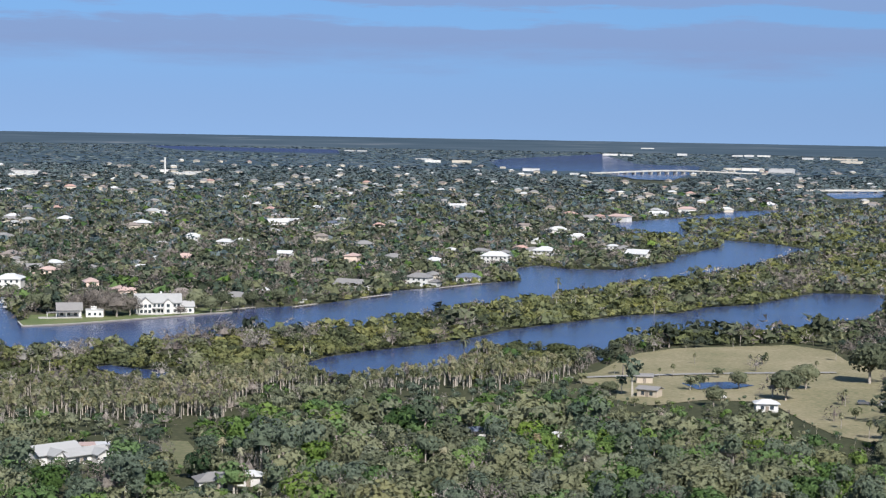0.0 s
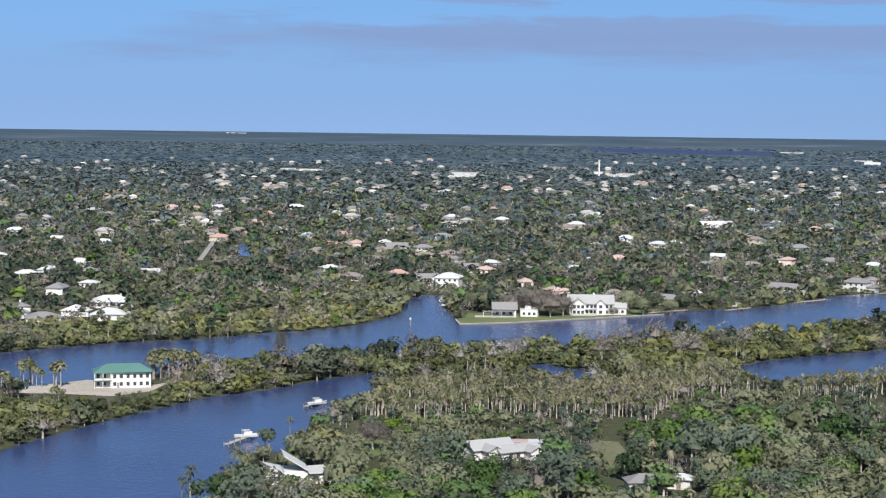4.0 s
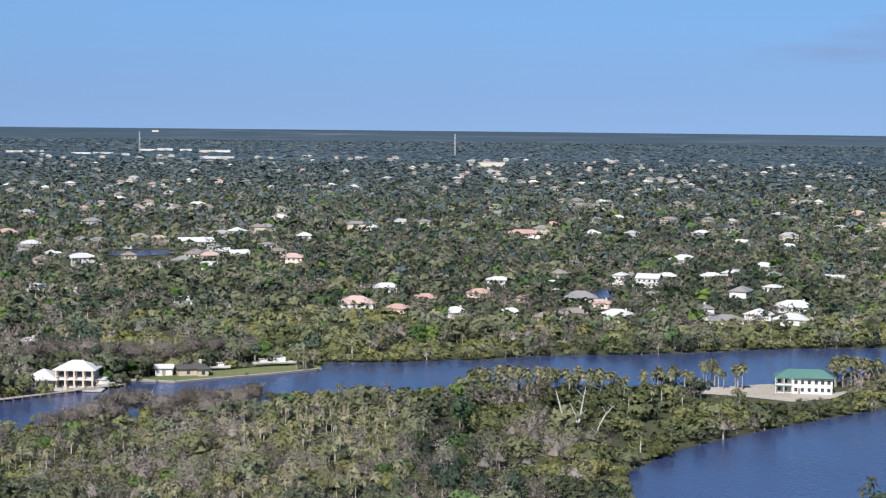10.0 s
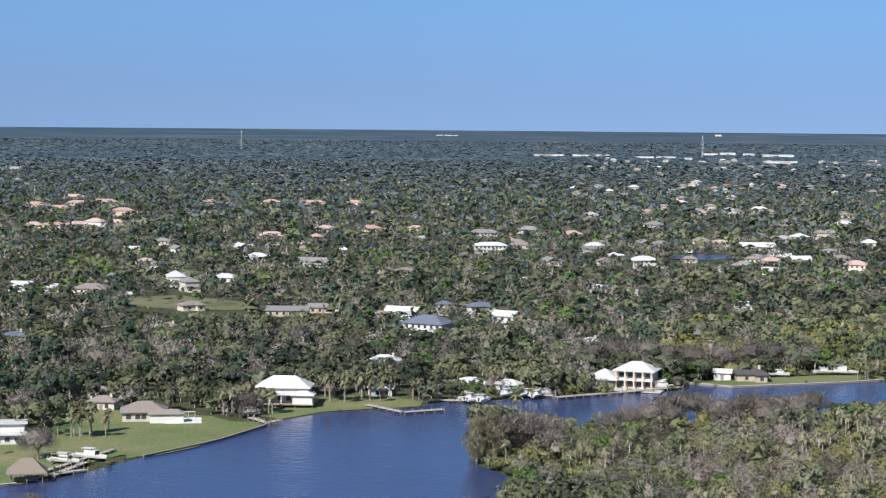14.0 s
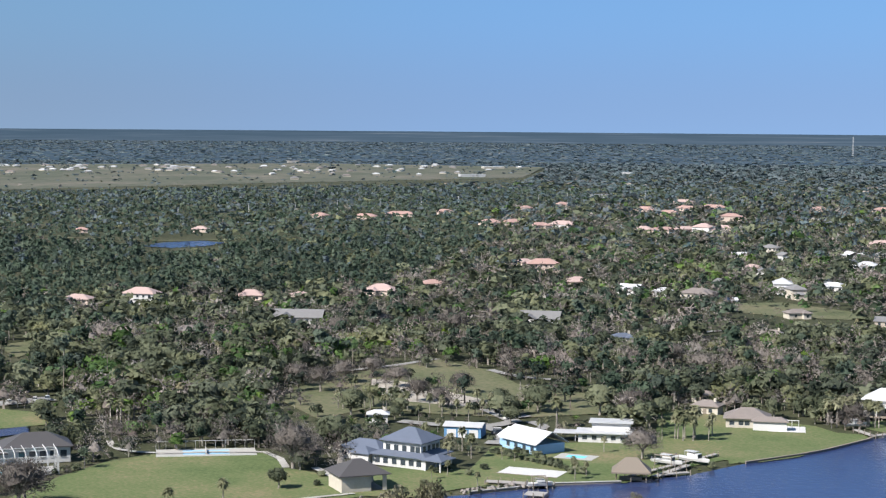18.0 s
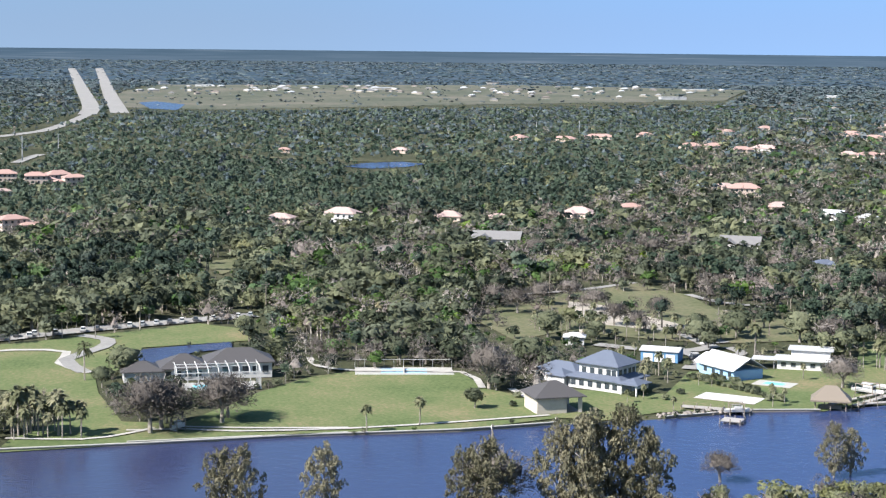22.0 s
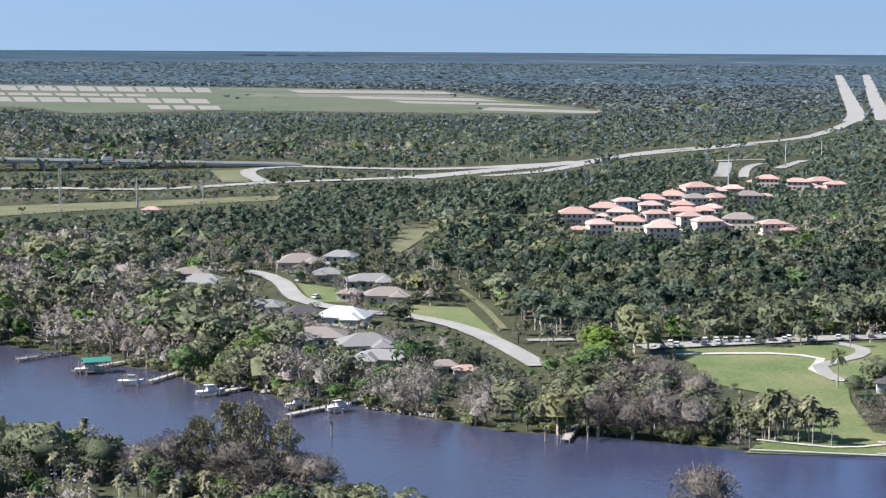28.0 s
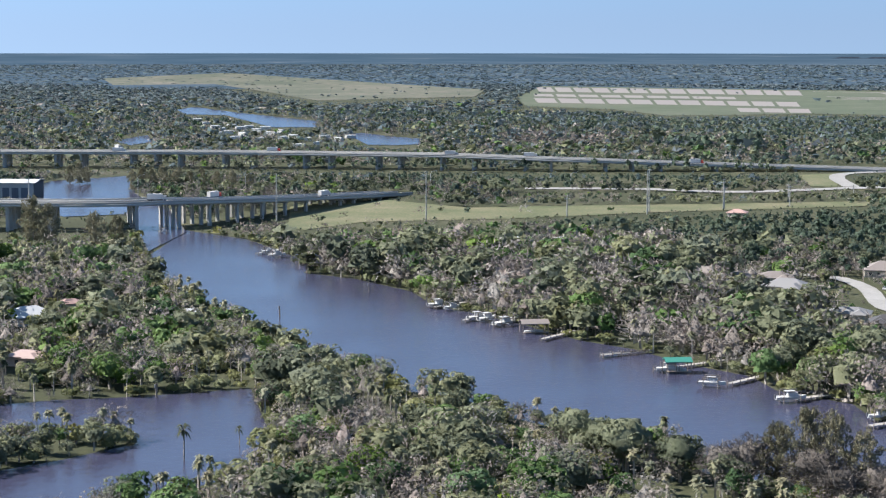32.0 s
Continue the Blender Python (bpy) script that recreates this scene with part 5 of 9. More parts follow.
def leaf_cloud(count, lumps, rx, rz, base, size, flat=0.45, squash=1.0):
    """A crown: small leaf clumps on the skin of several lumps. Returns vertices (3 to a leaf)."""
    a = rng.uniform(0, 2 * math.pi, lumps)
    rr = np.sqrt(rng.uniform(0, 1, lumps)) * rx * 0.62
    cz = base + rz * (0.9 + 0.55 * rng.uniform(-1, 1, lumps) * (1 - rr / rx))
    c = np.stack([rr * np.cos(a), rr * np.sin(a), cz], 1)
    lr = rng.uniform(0.38, 0.60, lumps) * rx
    k = rng.integers(0, lumps, count)
    d = rng.normal(size=(count, 3))
    d[:, 2] = d[:, 2] * 0.8 + 0.35
    d /= np.linalg.norm(d, axis=1)[:, None]
    p = c[k] + d * lr[k][:, None] * np.array([1, 1, min(1.0, rz / rx) * squash]) * rng.uniform(0.75, 1.08, (count, 1))
    nrm = d + rng.normal(size=(count, 3)) * flat
    nrm /= np.linalg.norm(nrm, axis=1)[:, None]
    u = np.cross(nrm, rng.normal(size=(count, 3)))
    u /= np.linalg.norm(u, axis=1)[:, None]
    w = np.cross(nrm, u)
    s = size * rng.uniform(0.6, 1.35, (count, 1))
    return np.stack([p + u * s * 0.62 - w * s * 0.36, p - u * s * 0.62 - w * s * 0.36, p + w * s * 0.72], 1).reshape(-1, 3)


def twig_cloud(count, rx, rz, base, width, length):
    """A bare crown: thin slivers that spread up and out from the fork."""
    d = rng.normal(size=(count, 3))
    d[:, 2] = np.abs(d[:, 2]) * 0.9
    d /= np.linalg.norm(d, axis=1)[:, None]
    q = d * np.array([rx, rx, rz]) * (rng.uniform(0.15, 1, (count, 1)) ** 0.6)
    p = q + np.array([0, 0, base])
    w = d + rng.normal(size=(count, 3)) * 0.55
    w /= np.linalg.norm(w, axis=1)[:, None]
    u = np.cross(w, rng.normal(size=(count, 3)))
    u /= np.linalg.norm(u, axis=1)[:, None]
    ln = length * rng.uniform(0.6, 1.4, (count, 1))
    return np.stack([p - u * width, p + u * width, p + w * ln], 1).reshape(-1, 3)


def trunk_tris(x, y, z0, z1, r, lean=0.0):
    out = []
    for k in range(3):
        a0, a1 = 2 * math.pi * k / 3, 2 * math.pi * (k + 1) / 3
        p = [(x + r * math.cos(q), y + r * math.sin(q), z0) for q in (a0, a1)]
        t = [(x + lean + 0.6 * r * math.cos(q), y + 0.6 * r * math.sin(q), z1) for q in (a0, a1)]
        out += [p[0], p[1], t[1], p[0], t[1], t[0]]
    return np.array(out)


def palm_head(count, reach, top, width=0.55, droop=0.55):
    """A head of fronds: each blade rises from the top and hangs over."""
    out = []
    for k in range(count):
        az = 2.4 * k + rng.uniform(-0.3, 0.3)
        up = rng.uniform(-0.85, 1.25)
        d = np.array([math.cos(az), math.sin(az), 0])
        sd = np.array([-math.sin(az), math.cos(az), 0]) * width * reach / 2
        o = np.array([0, 0, top])
        mid = o + d * reach * 0.6 * math.cos(up) + np.array([0, 0, reach * 0.6 * math.sin(up)])
        tip = mid + d * reach * 0.45 * math.cos(up) + np.array([0, 0, reach * (0.35 * math.sin(up) - droop * 0.5)])
        out += [o, mid - sd, mid + sd, mid - sd, tip, mid + sd]
    return np.array(out)


def dome(rx, rz, base, sides, rows, rough=0.16):
    """A closed lumpy crown, open below. Returns vertices and faces."""
    v, f = [(rng.uniform(-0.15, 0.15) * rx, rng.uniform(-0.15, 0.15) * rx, base + 2 * rz * rng.uniform(0.92, 1.06))], []
    for r in range(rows):
        a = math.pi * 0.62 * (r + 1) / rows
        for k in range(sides):
            q = 2 * math.pi * (k + 0.5 * (r % 2)) / sides + rng.uniform(-0.2, 0.2)
            g = 1 + rng.uniform(-1, 1) * rough
            v.append((rx * g * math.sin(a) * math.cos(q), rx * g * math.sin(a) * math.sin(q), base + rz + rz * math.cos(a) * g))
    for k in range(sides):
        f.append((0, 1 + k, 1 + (k + 1) % sides))
        for r in range(rows - 1):
            p, q = 1 + r * sides, 1 + (r + 1) * sides
            f += [(p + k, q + k, q + (k + 1) % sides), (p + k, q + (k + 1) % sides, p + (k + 1) % sides)]
    return np.array(v), np.array(f)


def loose(v):
    return v, np.arange(len(v)).reshape(-1, 3)


def merged(*pieces):
    vs, fs, n = [], [], 0
    for v, f in pieces:
        if len(v):
            vs.append(v)
            fs.append(f + n)
            n += len(v)
    return np.vstack(vs), np.vstack(fs)


# crown: half width, half height, foot of the crown, leaf clump size near by
SHAPE = {"oak": (4.3, 3.6, 1.6, 0.95), "bright": (3.6, 3.2, 1.4, 0.90), "pine": (2.7, 3.0, 4.2, 0.75), "mangrove": (3.3, 2.4, 0.0, 0.80), "bare": (4.0, 3.7, 1.2, 0.80)}
LEAVES = (225, 88, 16, 7, 5, 3)         # leaf clumps to a crown, from near to far
LEAF = (0.7, 1.12, 2.3, 3.1, 4.0, 5.0)   # and how much larger they are
LUMPS = (9, 7, 4, 3, 2, 1)


def leafy_crown(count, lumps, rx, rz, base, size, flat=0.34, lift=0.0):
    """A crown of several rounded masses; leaf clumps lie on the outer skin of them all."""
    a = rng.uniform(0, 2 * math.pi, lumps)
    rr = np.sqrt(rng.uniform(0, 1, lumps)) * (0.62 if lumps > 1 else 0.0)
    up = rng.uniform(0.25, 1.0, lumps) * np.sqrt(1 - rr ** 2)
    c = np.stack([rr * np.cos(a), rr * np.sin(a), up * 0.62], 1)
    lr = rng.uniform(0.34, 0.52, lumps) if lumps > 1 else np.array([0.85])
    many = count * 4
    k = rng.integers(0, lumps, many)
    d = rng.normal(size=(many, 3))
    d[:, 2] = d[:, 2] * 0.8 + 0.45
    d /= np.linalg.norm(d, axis=1)[:, None]
    p = c[k] + d * lr[k][:, None] * rng.uniform(0.92, 1.06, (many, 1))
    out = np.min(np.linalg.norm(p[:, None] - c[None], axis=2) / lr[None], axis=1)
    order = np.argsort(-(out > 0.84).astype(int), kind="stable")[:count]
    p, d = p[order], d[order]
    p = p * np.array([rx, rx, rz * 1.25]) + np.array([0, 0, base + rz * 0.55])
    nrm = d + rng.normal(size=(count, 3)) * flat
    nrm /= np.linalg.norm(nrm, axis=1)[:, None]
    u = np.cross(nrm, rng.normal(size=(count, 3)))
    u /= np.linalg.norm(u, axis=1)[:, None]
    w = np.cross(nrm, u)
    s = size * rng.uniform(0.55, 1.35, (count, 1))
    v = np.stack([p - u * s * 0.62 - w * s * 0.36, p + u * s * 0.62 - w * s * 0.36, p + w * s * 0.72], 1).reshape(-1, 3)
    soft = d + nrm * 0.55 + np.array([0, 0, lift])                 # the leaves of a clump turn every way: on the whole it is lit as the mass is
    soft /= np.linalg.norm(soft, axis=1)[:, None]
    return v, np.arange(len(v)).reshape(-1, 3), np.repeat(soft, 3, axis=0)


def lit(piece):
    """A piece with its own smooth normals, turned outwards."""
    v, f = piece
    nr = np.zeros_like(v, dtype=float)
    if len(v):
        fn = np.cross(v[f[:, 1]] - v[f[:, 0]], v[f[:, 2]] - v[f[:, 0]])
        out_ = v[f].mean(1) - np.array([0, 0, v[:, 2].mean() - 1.0])
        back = (fn * out_).sum(1) < 0
        fn[back] *= -1
        f = np.where(back[:, None], f[:, ::-1], f)
        for k in range(3):
            np.add.at(nr, f[:, k], fn)
        nr /= np.maximum(np.linalg.norm(nr, axis=1), 1e-9)[:, None]
    return v, f, nr


def grown(*pieces):
    vs, fs, ns, n = [], [], [], 0
    for v, f, m in pieces:
        if len(v):
            vs.append(v)
            fs.append(f + n)
            ns.append(m)
            n += len(v)
    if not vs:
        return np.zeros((0, 3)), np.zeros((0, 3), int), np.zeros((0, 3))
    return np.vstack(vs), np.vstack(fs), np.vstack(ns)


def variants(kind, level, many):
    """A few shapes of one kind of plant, at a level of detail from 0 (near) to 5 (far). Each: leaves, trunk."""
    out = []
    for k in range(many):
        lean = rng.uniform(-0.6, 0.6)
        none = (np.zeros((0, 3)), np.zeros((0, 3), int))
        if kind == "sabal":
            n = (40, 26, 11, 6, 4, 3)[level]
            head = loose(palm_head(n, (2.0, 2.1, 2.5, 3.0, 3.3, 3.6)[level], 7.4, (0.34, 0.42, 0.8, 1.0, 1.2, 1.3)[level]))
            ball = dome(1.2 if level < 2 else 1.7, 1.1, 6.2, 5, 2) if level < 3 else none
            out.append((grown(lit(head), lit(ball)), lit(loose(trunk_tris(0, 0, 0, 7.2, 0.3 if level < 3 else 0.36, lean * 0.3)))))
            continue
        rx, rz, base, size = SHAPE[kind]
        trunk = loose(trunk_tris(0, 0, 0, base + rz, 0.28, lean * 0.4)) if level < 2 else none
        core = (dome(rx * 0.62, rz * 0.66, base + 0.2, 5, 2, 0.25), dome(rx * 0.62, rz * 0.66, base + 0.2, 4, 2, 0.25), dome(rx * 0.7, rz * 0.7, base, 4, 1, 0.3), none, none, none)[level]
        n = LEAVES[level]
        if kind == "bare":
            if level < 4:
                twigs = twig_cloud((120, 54, 16, 7)[level], rx * 1.02, rz * 1.75, base + 0.5, (0.10, 0.16, 0.32, 0.55)[level], (1.1, 1.5, 2.2, 3.0)[level])
                core = dome(rx * 0.42, rz * 0.5, base + 0.6, 4, 1, 0.3) if level < 2 else none
                crown = grown(lit(loose(twigs)), leafy_crown(n * 3 // 4, LUMPS[level], rx, rz, base, size * LEAF[level] * 0.58, 0.9), lit(core))
            else:
                crown = leafy_crown(n, LUMPS[level], rx, rz, base, size * LEAF[level], 0.8, 1.2)
        else:
            crown = grown(leafy_crown(n, LUMPS[level], rx, rz, base, size * LEAF[level], 0.34, 0.0 if level < 3 else 0.4 if level == 3 else 1.2), lit(core))
        out.append((crown, lit(trunk)))
    return out


MIX = {  # oak, fresh, bare, pine, mangrove, palm: shares; then size, cover
    "mangrove_bar": ((0.06, 0.00, 0.15, 0.00, 0.77, 0.02), 1.0, 1.0),
    "mangrove_far": ((0.03, 0.00, 0.22, 0.00, 0.75, 0.00), 1.1, 1.0),
    "mangrove_spit": ((0.05, 0.00, 0.15, 0.00, 0.80, 0.00), 1.1, 1.0),
    "mangrove_island": ((0.00, 0.00, 0.00, 0.00, 1.00, 0.00), 1.0, 1.0),
    "mangrove_strip": ((0.10, 0.00, 0.05, 0.00, 0.80, 0.05), 1.3, 1.0),
    "far_bank": ((0.14, 0.03, 0.14, 0.02, 0.65, 0.02), 1.0, 1.0),
    "palm_belt": ((0.01, 0.00, 0.32, 0.00, 0.05, 0.62), 0.84, 1.0),
    "palm_island": ((0.10, 0.03, 0.37, 0.00, 0.14, 0.36), 0.95, 1.0),
    "near_wood": ((0.42, 0.30, 0.06, 0.19, 0.00, 0.03), 1.20, 0.95),
    "near_bank": ((0.22, 0.12, 0.26, 0.00, 0.14, 0.26), 1.30, 0.90),
    "casuarina_bank": ((0.20, 0.10, 0.22, 0.00, 0.20, 0.28), 0.8, 0.95),
    "road_hedge": ((0.62, 0.00, 0.28, 0.10, 0.00, 0.00), 0.62, 1.0),
    "far_hedge": ((0.70, 0.00, 0.15, 0.15, 0.00, 0.00), 0.60, 1.0),
    "cypress_belt": ((0.05, 0.00, 0.85, 0.10, 0.00, 0.00), 1.55, 1.0),
    "tall_pines": ((0.10, 0.00, 0.15, 0.75, 0.00, 0.00), 1.5, 1.0),
    "pine_wood": ((0.10, 0.00, 0.02, 0.88, 0.00, 0.00), 0.85, 1.0),
    "green_wood": ((0.52, 0.10, 0.03, 0.35, 0.00, 0.00), 1.05, 1.0),
    "bank_wood": ((0.38, 0.14, 0.40, 0.00, 0.00, 0.08), 1.48, 0.80),
    "estate_wood": ((0.46, 0.22, 0.20, 0.04, 0.00, 0.08), 1.12, 0.95),
    "": ((0.42, 0.07, 0.37, 0.13, 0.00, 0.01), 0.98, 0.92),
}
KINDS = ("oak", "bright", "bare", "pine", "mangrove", "sabal")
WORDS = {"oak": "dense dark green broad-leaved trees", "bright": "fresh light green leafy trees", "bare": "grey leafless winter trees", "pine": "dark green slash pines",
         "mangrove": "low olive green mangrove thicket", "sabal": "cabbage palms with round grey-green heads"}
FIRST, LAST = radians(-17), radians(138)
BANDS = ((345, 560, 6.5), (560, 850, 6.8), (850, 1500, 7.2), (1500, 2600, 10.0), (2600, 4500, 15.0), (4500, 9500, 38.0))
CROWN = (1.0, 1.0, 0.92, 1.0, 1.25, 2.2)
TALL = (10.5, 9.5, 10.0, 12.5, 5.2, 10.0)


def keep_clear(p):
    """Points where no wild plant may stand: water, clearings, roads, house plots."""
    bad = taken(p)
    for outline in WATER.values():
        bad |= inside(p, outline)
    return bad


def taken(p):
    return cleared(p) | on_plot(p, 1.0)


def cleared(p, seen=None):
    bad = np.zeros(len(p), bool)
    for outline in OPEN.values():
        bad |= inside(p, outline)
    for name in POOLS:
        bad |= inside(p, WATER[name])
    for name, (width, line) in ROADS.items():
        if seen is not None and name in ("highway_west", "highway_lower"):
            bad |= seen & near_line(p, line, width / 2 + 2.0)
            continue
        bad |= near_line(p, line, width / 2 + 2.0)
    return bad


def on_plot(p, part_):
    """House plots, or the inner part of them."""
    bad = np.zeros(len(p), bool)
    cell = np.floor(p / 60.0).astype(int)
    keys = cell[:, 0] * 100003 + cell[:, 1]
    order = np.argsort(keys)
    ks = keys[order]
    for x, y, r in PLOTS + SCREENED:
        r = r * part_
        for cx in range(math.floor((x - r) / 60), math.floor((x + r) / 60) + 1):
            for cy in range(math.floor((y - r) / 60), math.floor((y + r) / 60) + 1):
                a0, a1 = np.searchsorted(ks, cx * 100003 + cy), np.searchsorted(ks, cx * 100003 + cy, "right")
                k = order[a0:a1]
                bad[k] |= np.hypot(p[k, 0] - x, p[k, 1] - y) < r
    return bad


def trimmed(p, high):
    """Plants in front of clearings, roads, houses and water stay low enough to leave them in sight: a share of their height."""
    share = np.ones(len(p))
    open_ = np.array([noise.noise((x * 0.006, y * 0.006, 9.1)) > -0.2 for x, y in p])
    belt = inside(p, ZONES["palm_belt"])
    isle = inside(p, ZONES["mangrove_island"]) | inside(p, ZONES["mangrove_strip"]) | inside(p, ZONES["road_hedge"]) | inside(p, ZONES["far_hedge"])
    for part_, left in ((1.0, 0.88), (0.88, 0.76), (0.76, 0.66), (0.66, 0.57), (0.57, 0.48), (0.48, 0.40), (0.40, 0.32), (0.32, 0.25)):
        top = np.maximum(high * part_ - 0.5, 0)
        reach = 1 / (1 - top / EYE)[:, None]
        share = np.where(cleared(p * reach, open_) & ~belt & ~isle, np.minimum(share, left), share)
        share = np.where(inside(p * reach[:, :1], ZONES["palm_belt"]) & ~belt, np.minimum(share, max(left, 0.5)), share)
    # houses: the roof and the upper wall stay in sight over the trees before them
    away, turn = np.hypot(p[:, 0], p[:, 1]), np.arctan2(p[:, 1], p[:, 0])
    order = np.argsort(turn)
    turn = turn[order]
    for x, y, r in PLOTS + SCREENED:
        d, q = math.hypot(x, y), math.atan2(y, x)
        k = order[np.searchsorted(turn, q - 0.85 * r / d):np.searchsorted(turn, q + 0.85 * r / d)]
        k = k[(away[k] < d) & (away[k] > d * 0.85)]
        hide = (5.8 if r < 7 else 2.8 if x < -900 and abs(y + 110) < 90 else 4.3 if d < 1200 else 4.2) if d > 640 else 3.4
        hide = hide * rng.uniform(0.8, 1.8 if d > 640 and y > 400 else 1.3, len(k))
        share[k] = np.minimum(share[k], (hide + (EYE - hide) * (1 - away[k] / d)) / high[k])
    over = np.maximum(high - np.where(away > 650, 6.2, 7.0), 0)
    wet = np.zeros(len(p), bool)
    q = p / (1 - over / EYE)[:, None]
    for outline in WATER.values():
        wet |= inside(q, outline)
    for name in ("mangrove_bar", "mangrove_island", "mangrove_strip"):
        wet &= ~inside(p, ZONES[name])
    return np.where(wet, np.minimum(share, 0.7), share)


def fringe(d0, d1):
    """Shrubs along the wooded banks, down to the water."""
    out = []
    for name in ("river_lower", "river_middle", "river_bay", "river_upper", "creek", "side_channel", "near_channel"):
        q = np.array(WATER[name] + WATER[name][:1], float)
        area = 0.5 * np.sum(q[:-1, 0] * q[1:, 1] - q[1:, 0] * q[:-1, 1])
        for a, b_ in zip(q[:-1], q[1:]):
            ln = np.hypot(*(b_ - a))
            n = max(1, int(ln / 5.5))
            t = (np.arange(n) + rng.uniform(0, 1, n)) / n
            out_ = np.array([b_[1] - a[1], a[0] - b_[0]]) / max(ln, 1e-6) * (1 if area > 0 else -1)
            out.append(a + t[:, None] * (b_ - a) + out_ * rng.uniform(0.6, 3.0, (n, 1)))
    p = np.vstack(out)
    d = np.hypot(p[:, 0], p[:, 1])
    p = p[(d > d0) & (d <= d1)]
    return p[~keep_clear(p)]


def sparse(d0, d1):
    """Single trees in the rough open ground."""
    out = []
    for name, count in (("dry_yard", 60), ("pasture", 14), ("meadow", 26), ("far_pasture", 420), ("bridge_verge", 10), ("reed_flat", 160), ("horse_field", 8), ("crop_field", 30)):
        q = np.array(OPEN[name], float)
        p = rng.uniform(q.min(0), q.max(0), (count * 3, 2))
        p = p[inside(p, q)][:count]
        out.append(p)
    p = np.vstack(out)
    d = np.hypot(p[:, 0], p[:, 1])
    return p[(d > d0) & (d <= d1)]


def scatter():
    for level, (d0, d1, step) in enumerate(BANDS):
        g = np.arange(-d1, d1, step)
        px, py = np.meshgrid(g, g)
        p = np.stack([px.ravel(), py.ravel()], 1)
        dist, turn = np.hypot(p[:, 0], p[:, 1]), np.arctan2(-p[:, 0], p[:, 1])
        p = p[(dist > np.where(turn < 0.95, max(d0, 425), d0)) & (dist < d1) & (turn > FIRST) & (turn < LAST)]
        p = p + rng.uniform(-0.75, 0.75, p.shape) * step
        p = p[~keep_clear(p)]
        shrubs = fringe(d0, d1) if level < 4 else np.zeros((0, 2))
        isle = np.array(ZONES["palm_island"], float)
        under = rng.uniform(isle.min(0), isle.max(0), (7000, 2))
        away = np.hypot(under[:, 0], under[:, 1])
        under = under[inside(under, isle) & (away > d0) & (away <= d1)][:800]
        shrubs = np.vstack([shrubs, under[~keep_clear(under)]])
        belt = np.array(ZONES["palm_belt"], float)
        more = rng.uniform(belt.min(0), belt.max(0), (9000, 2))
        away = np.hypot(more[:, 0], more[:, 1])
        more = more[inside(more, belt) & (away > d0) & (away <= d1)][:1500]
        more = more[~keep_clear(more)]
        p = np.vstack([p, more])
        first = len(p) - len(more)
        palms = np.arange(len(p) + len(shrubs))
        palms = (palms >= first) & (palms < len(p))
        p = np.vstack([p, shrubs])
        bush = np.arange(len(p)) >= len(p) - len(shrubs)
        loose_ = sparse(d0, d1)
        p, bush = np.vstack([p, loose_]), np.concatenate([bush, np.zeros(len(loose_), bool)])
        free = np.arange(len(p)) >= len(p) - len(loose_)
        zone = np.full(len(p), "", dtype=object)
        for name, outline in list(ZONES.items())[::-1]:
            zone[inside(p, outline)] = name
        patch = np.array([noise.noise((x * 0.02, y * 0.02, 3.3)) for x, y in p]) if level < 4 else np.zeros(len(p))
        grove = np.array([noise.noise((x * 0.034, y * 0.034, 7.7)) for x, y in p]) if level < 4 else rng.uniform(-1, 1, len(p))
        kind = np.zeros(len(p), int)
        size, cover = np.ones(len(p)), np.ones(len(p))
        fresh = np.where(np.isin(zone, ("near_bank", "bank_wood", "casuarina_bank", "palm_island", "far_bank")), 0.24, 0.0) + np.where(zone == "near_wood", 0.32, np.where(zone == "near_bank", 0.14, np.where(zone == "", -0.06, 0.0)))
        pick = rng.uniform(0, 1, len(p))
        for name, (shares, sz, cv) in MIX.items():
            k = zone == name
            edges = np.cumsum(shares)
            rank = (np.argsort(np.argsort(pick[k] * 0.55 + 0.9 * grove[k])) + 0.5) / max(k.sum(), 1)
            kind[k] = np.minimum(np.searchsorted(edges / edges[-1], rank), 5)
            size[k], cover[k] = sz, cv
        kind[bush] = np.where(rng.uniform(0, 1, bush.sum()) < 0.55, 4, np.where(rng.uniform(0, 1, bush.sum()) < 0.75, 0, 2))
        kind[:len(palms)][palms] = 5
        size[bush] = np.where(kind[bush] == 4, 0.85, 0.55)
        cover[bush] = 1.0
        share = trimmed(p, np.array(TALL)[kind] * size * CROWN[level] * 1.25) if level < 5 else 1.0 - 0.9 * keep_clear(p * 1.06)
        share = np.where(free, 0.85, share)
        size = size * share
        keep = (rng.uniform(0, 1, len(p)) < cover) & (share > 0.2)
        p, kind, size, patch, fresh = p[keep], kind[keep], size[keep], patch[keep], fresh[keep]
        for ki, name in enumerate(KINDS):
            q = p[kind == ki]
            if not len(q):
                continue
            sz = size[kind == ki] * np.where(rng.uniform(0, 1, len(q)) < 0.18, rng.uniform(1.1, 1.35 if level == 0 else 1.5, len(q)), rng.uniform(0.6, 1.1, len(q))) * CROWN[level]
            if name == "sabal":
                sz = np.minimum(size[kind == ki], 1.0) * rng.uniform(0.75, 1.12, len(q)) * CROWN[level]
            wide = sz * (0.95 if name == "sabal" and level < 3 else 1.15 if level < 2 else 1.22 if level == 2 else 1.35)
            tint = np.clip(0.5 + 0.4 * patch[kind == ki] + fresh[kind == ki] * (0.4 if name in ("bare", "bright") else 1.0) + rng.normal(0, 0.15 if name == "pine" else 0.25, len(q)), -0.25, 1.3)
            hue = rng.normal(0, 1.0, len(q)) - 1.2 * patch[kind == ki]
            shapes = variants(name, level, 9)
            which = rng.integers(0, len(shapes), len(q))
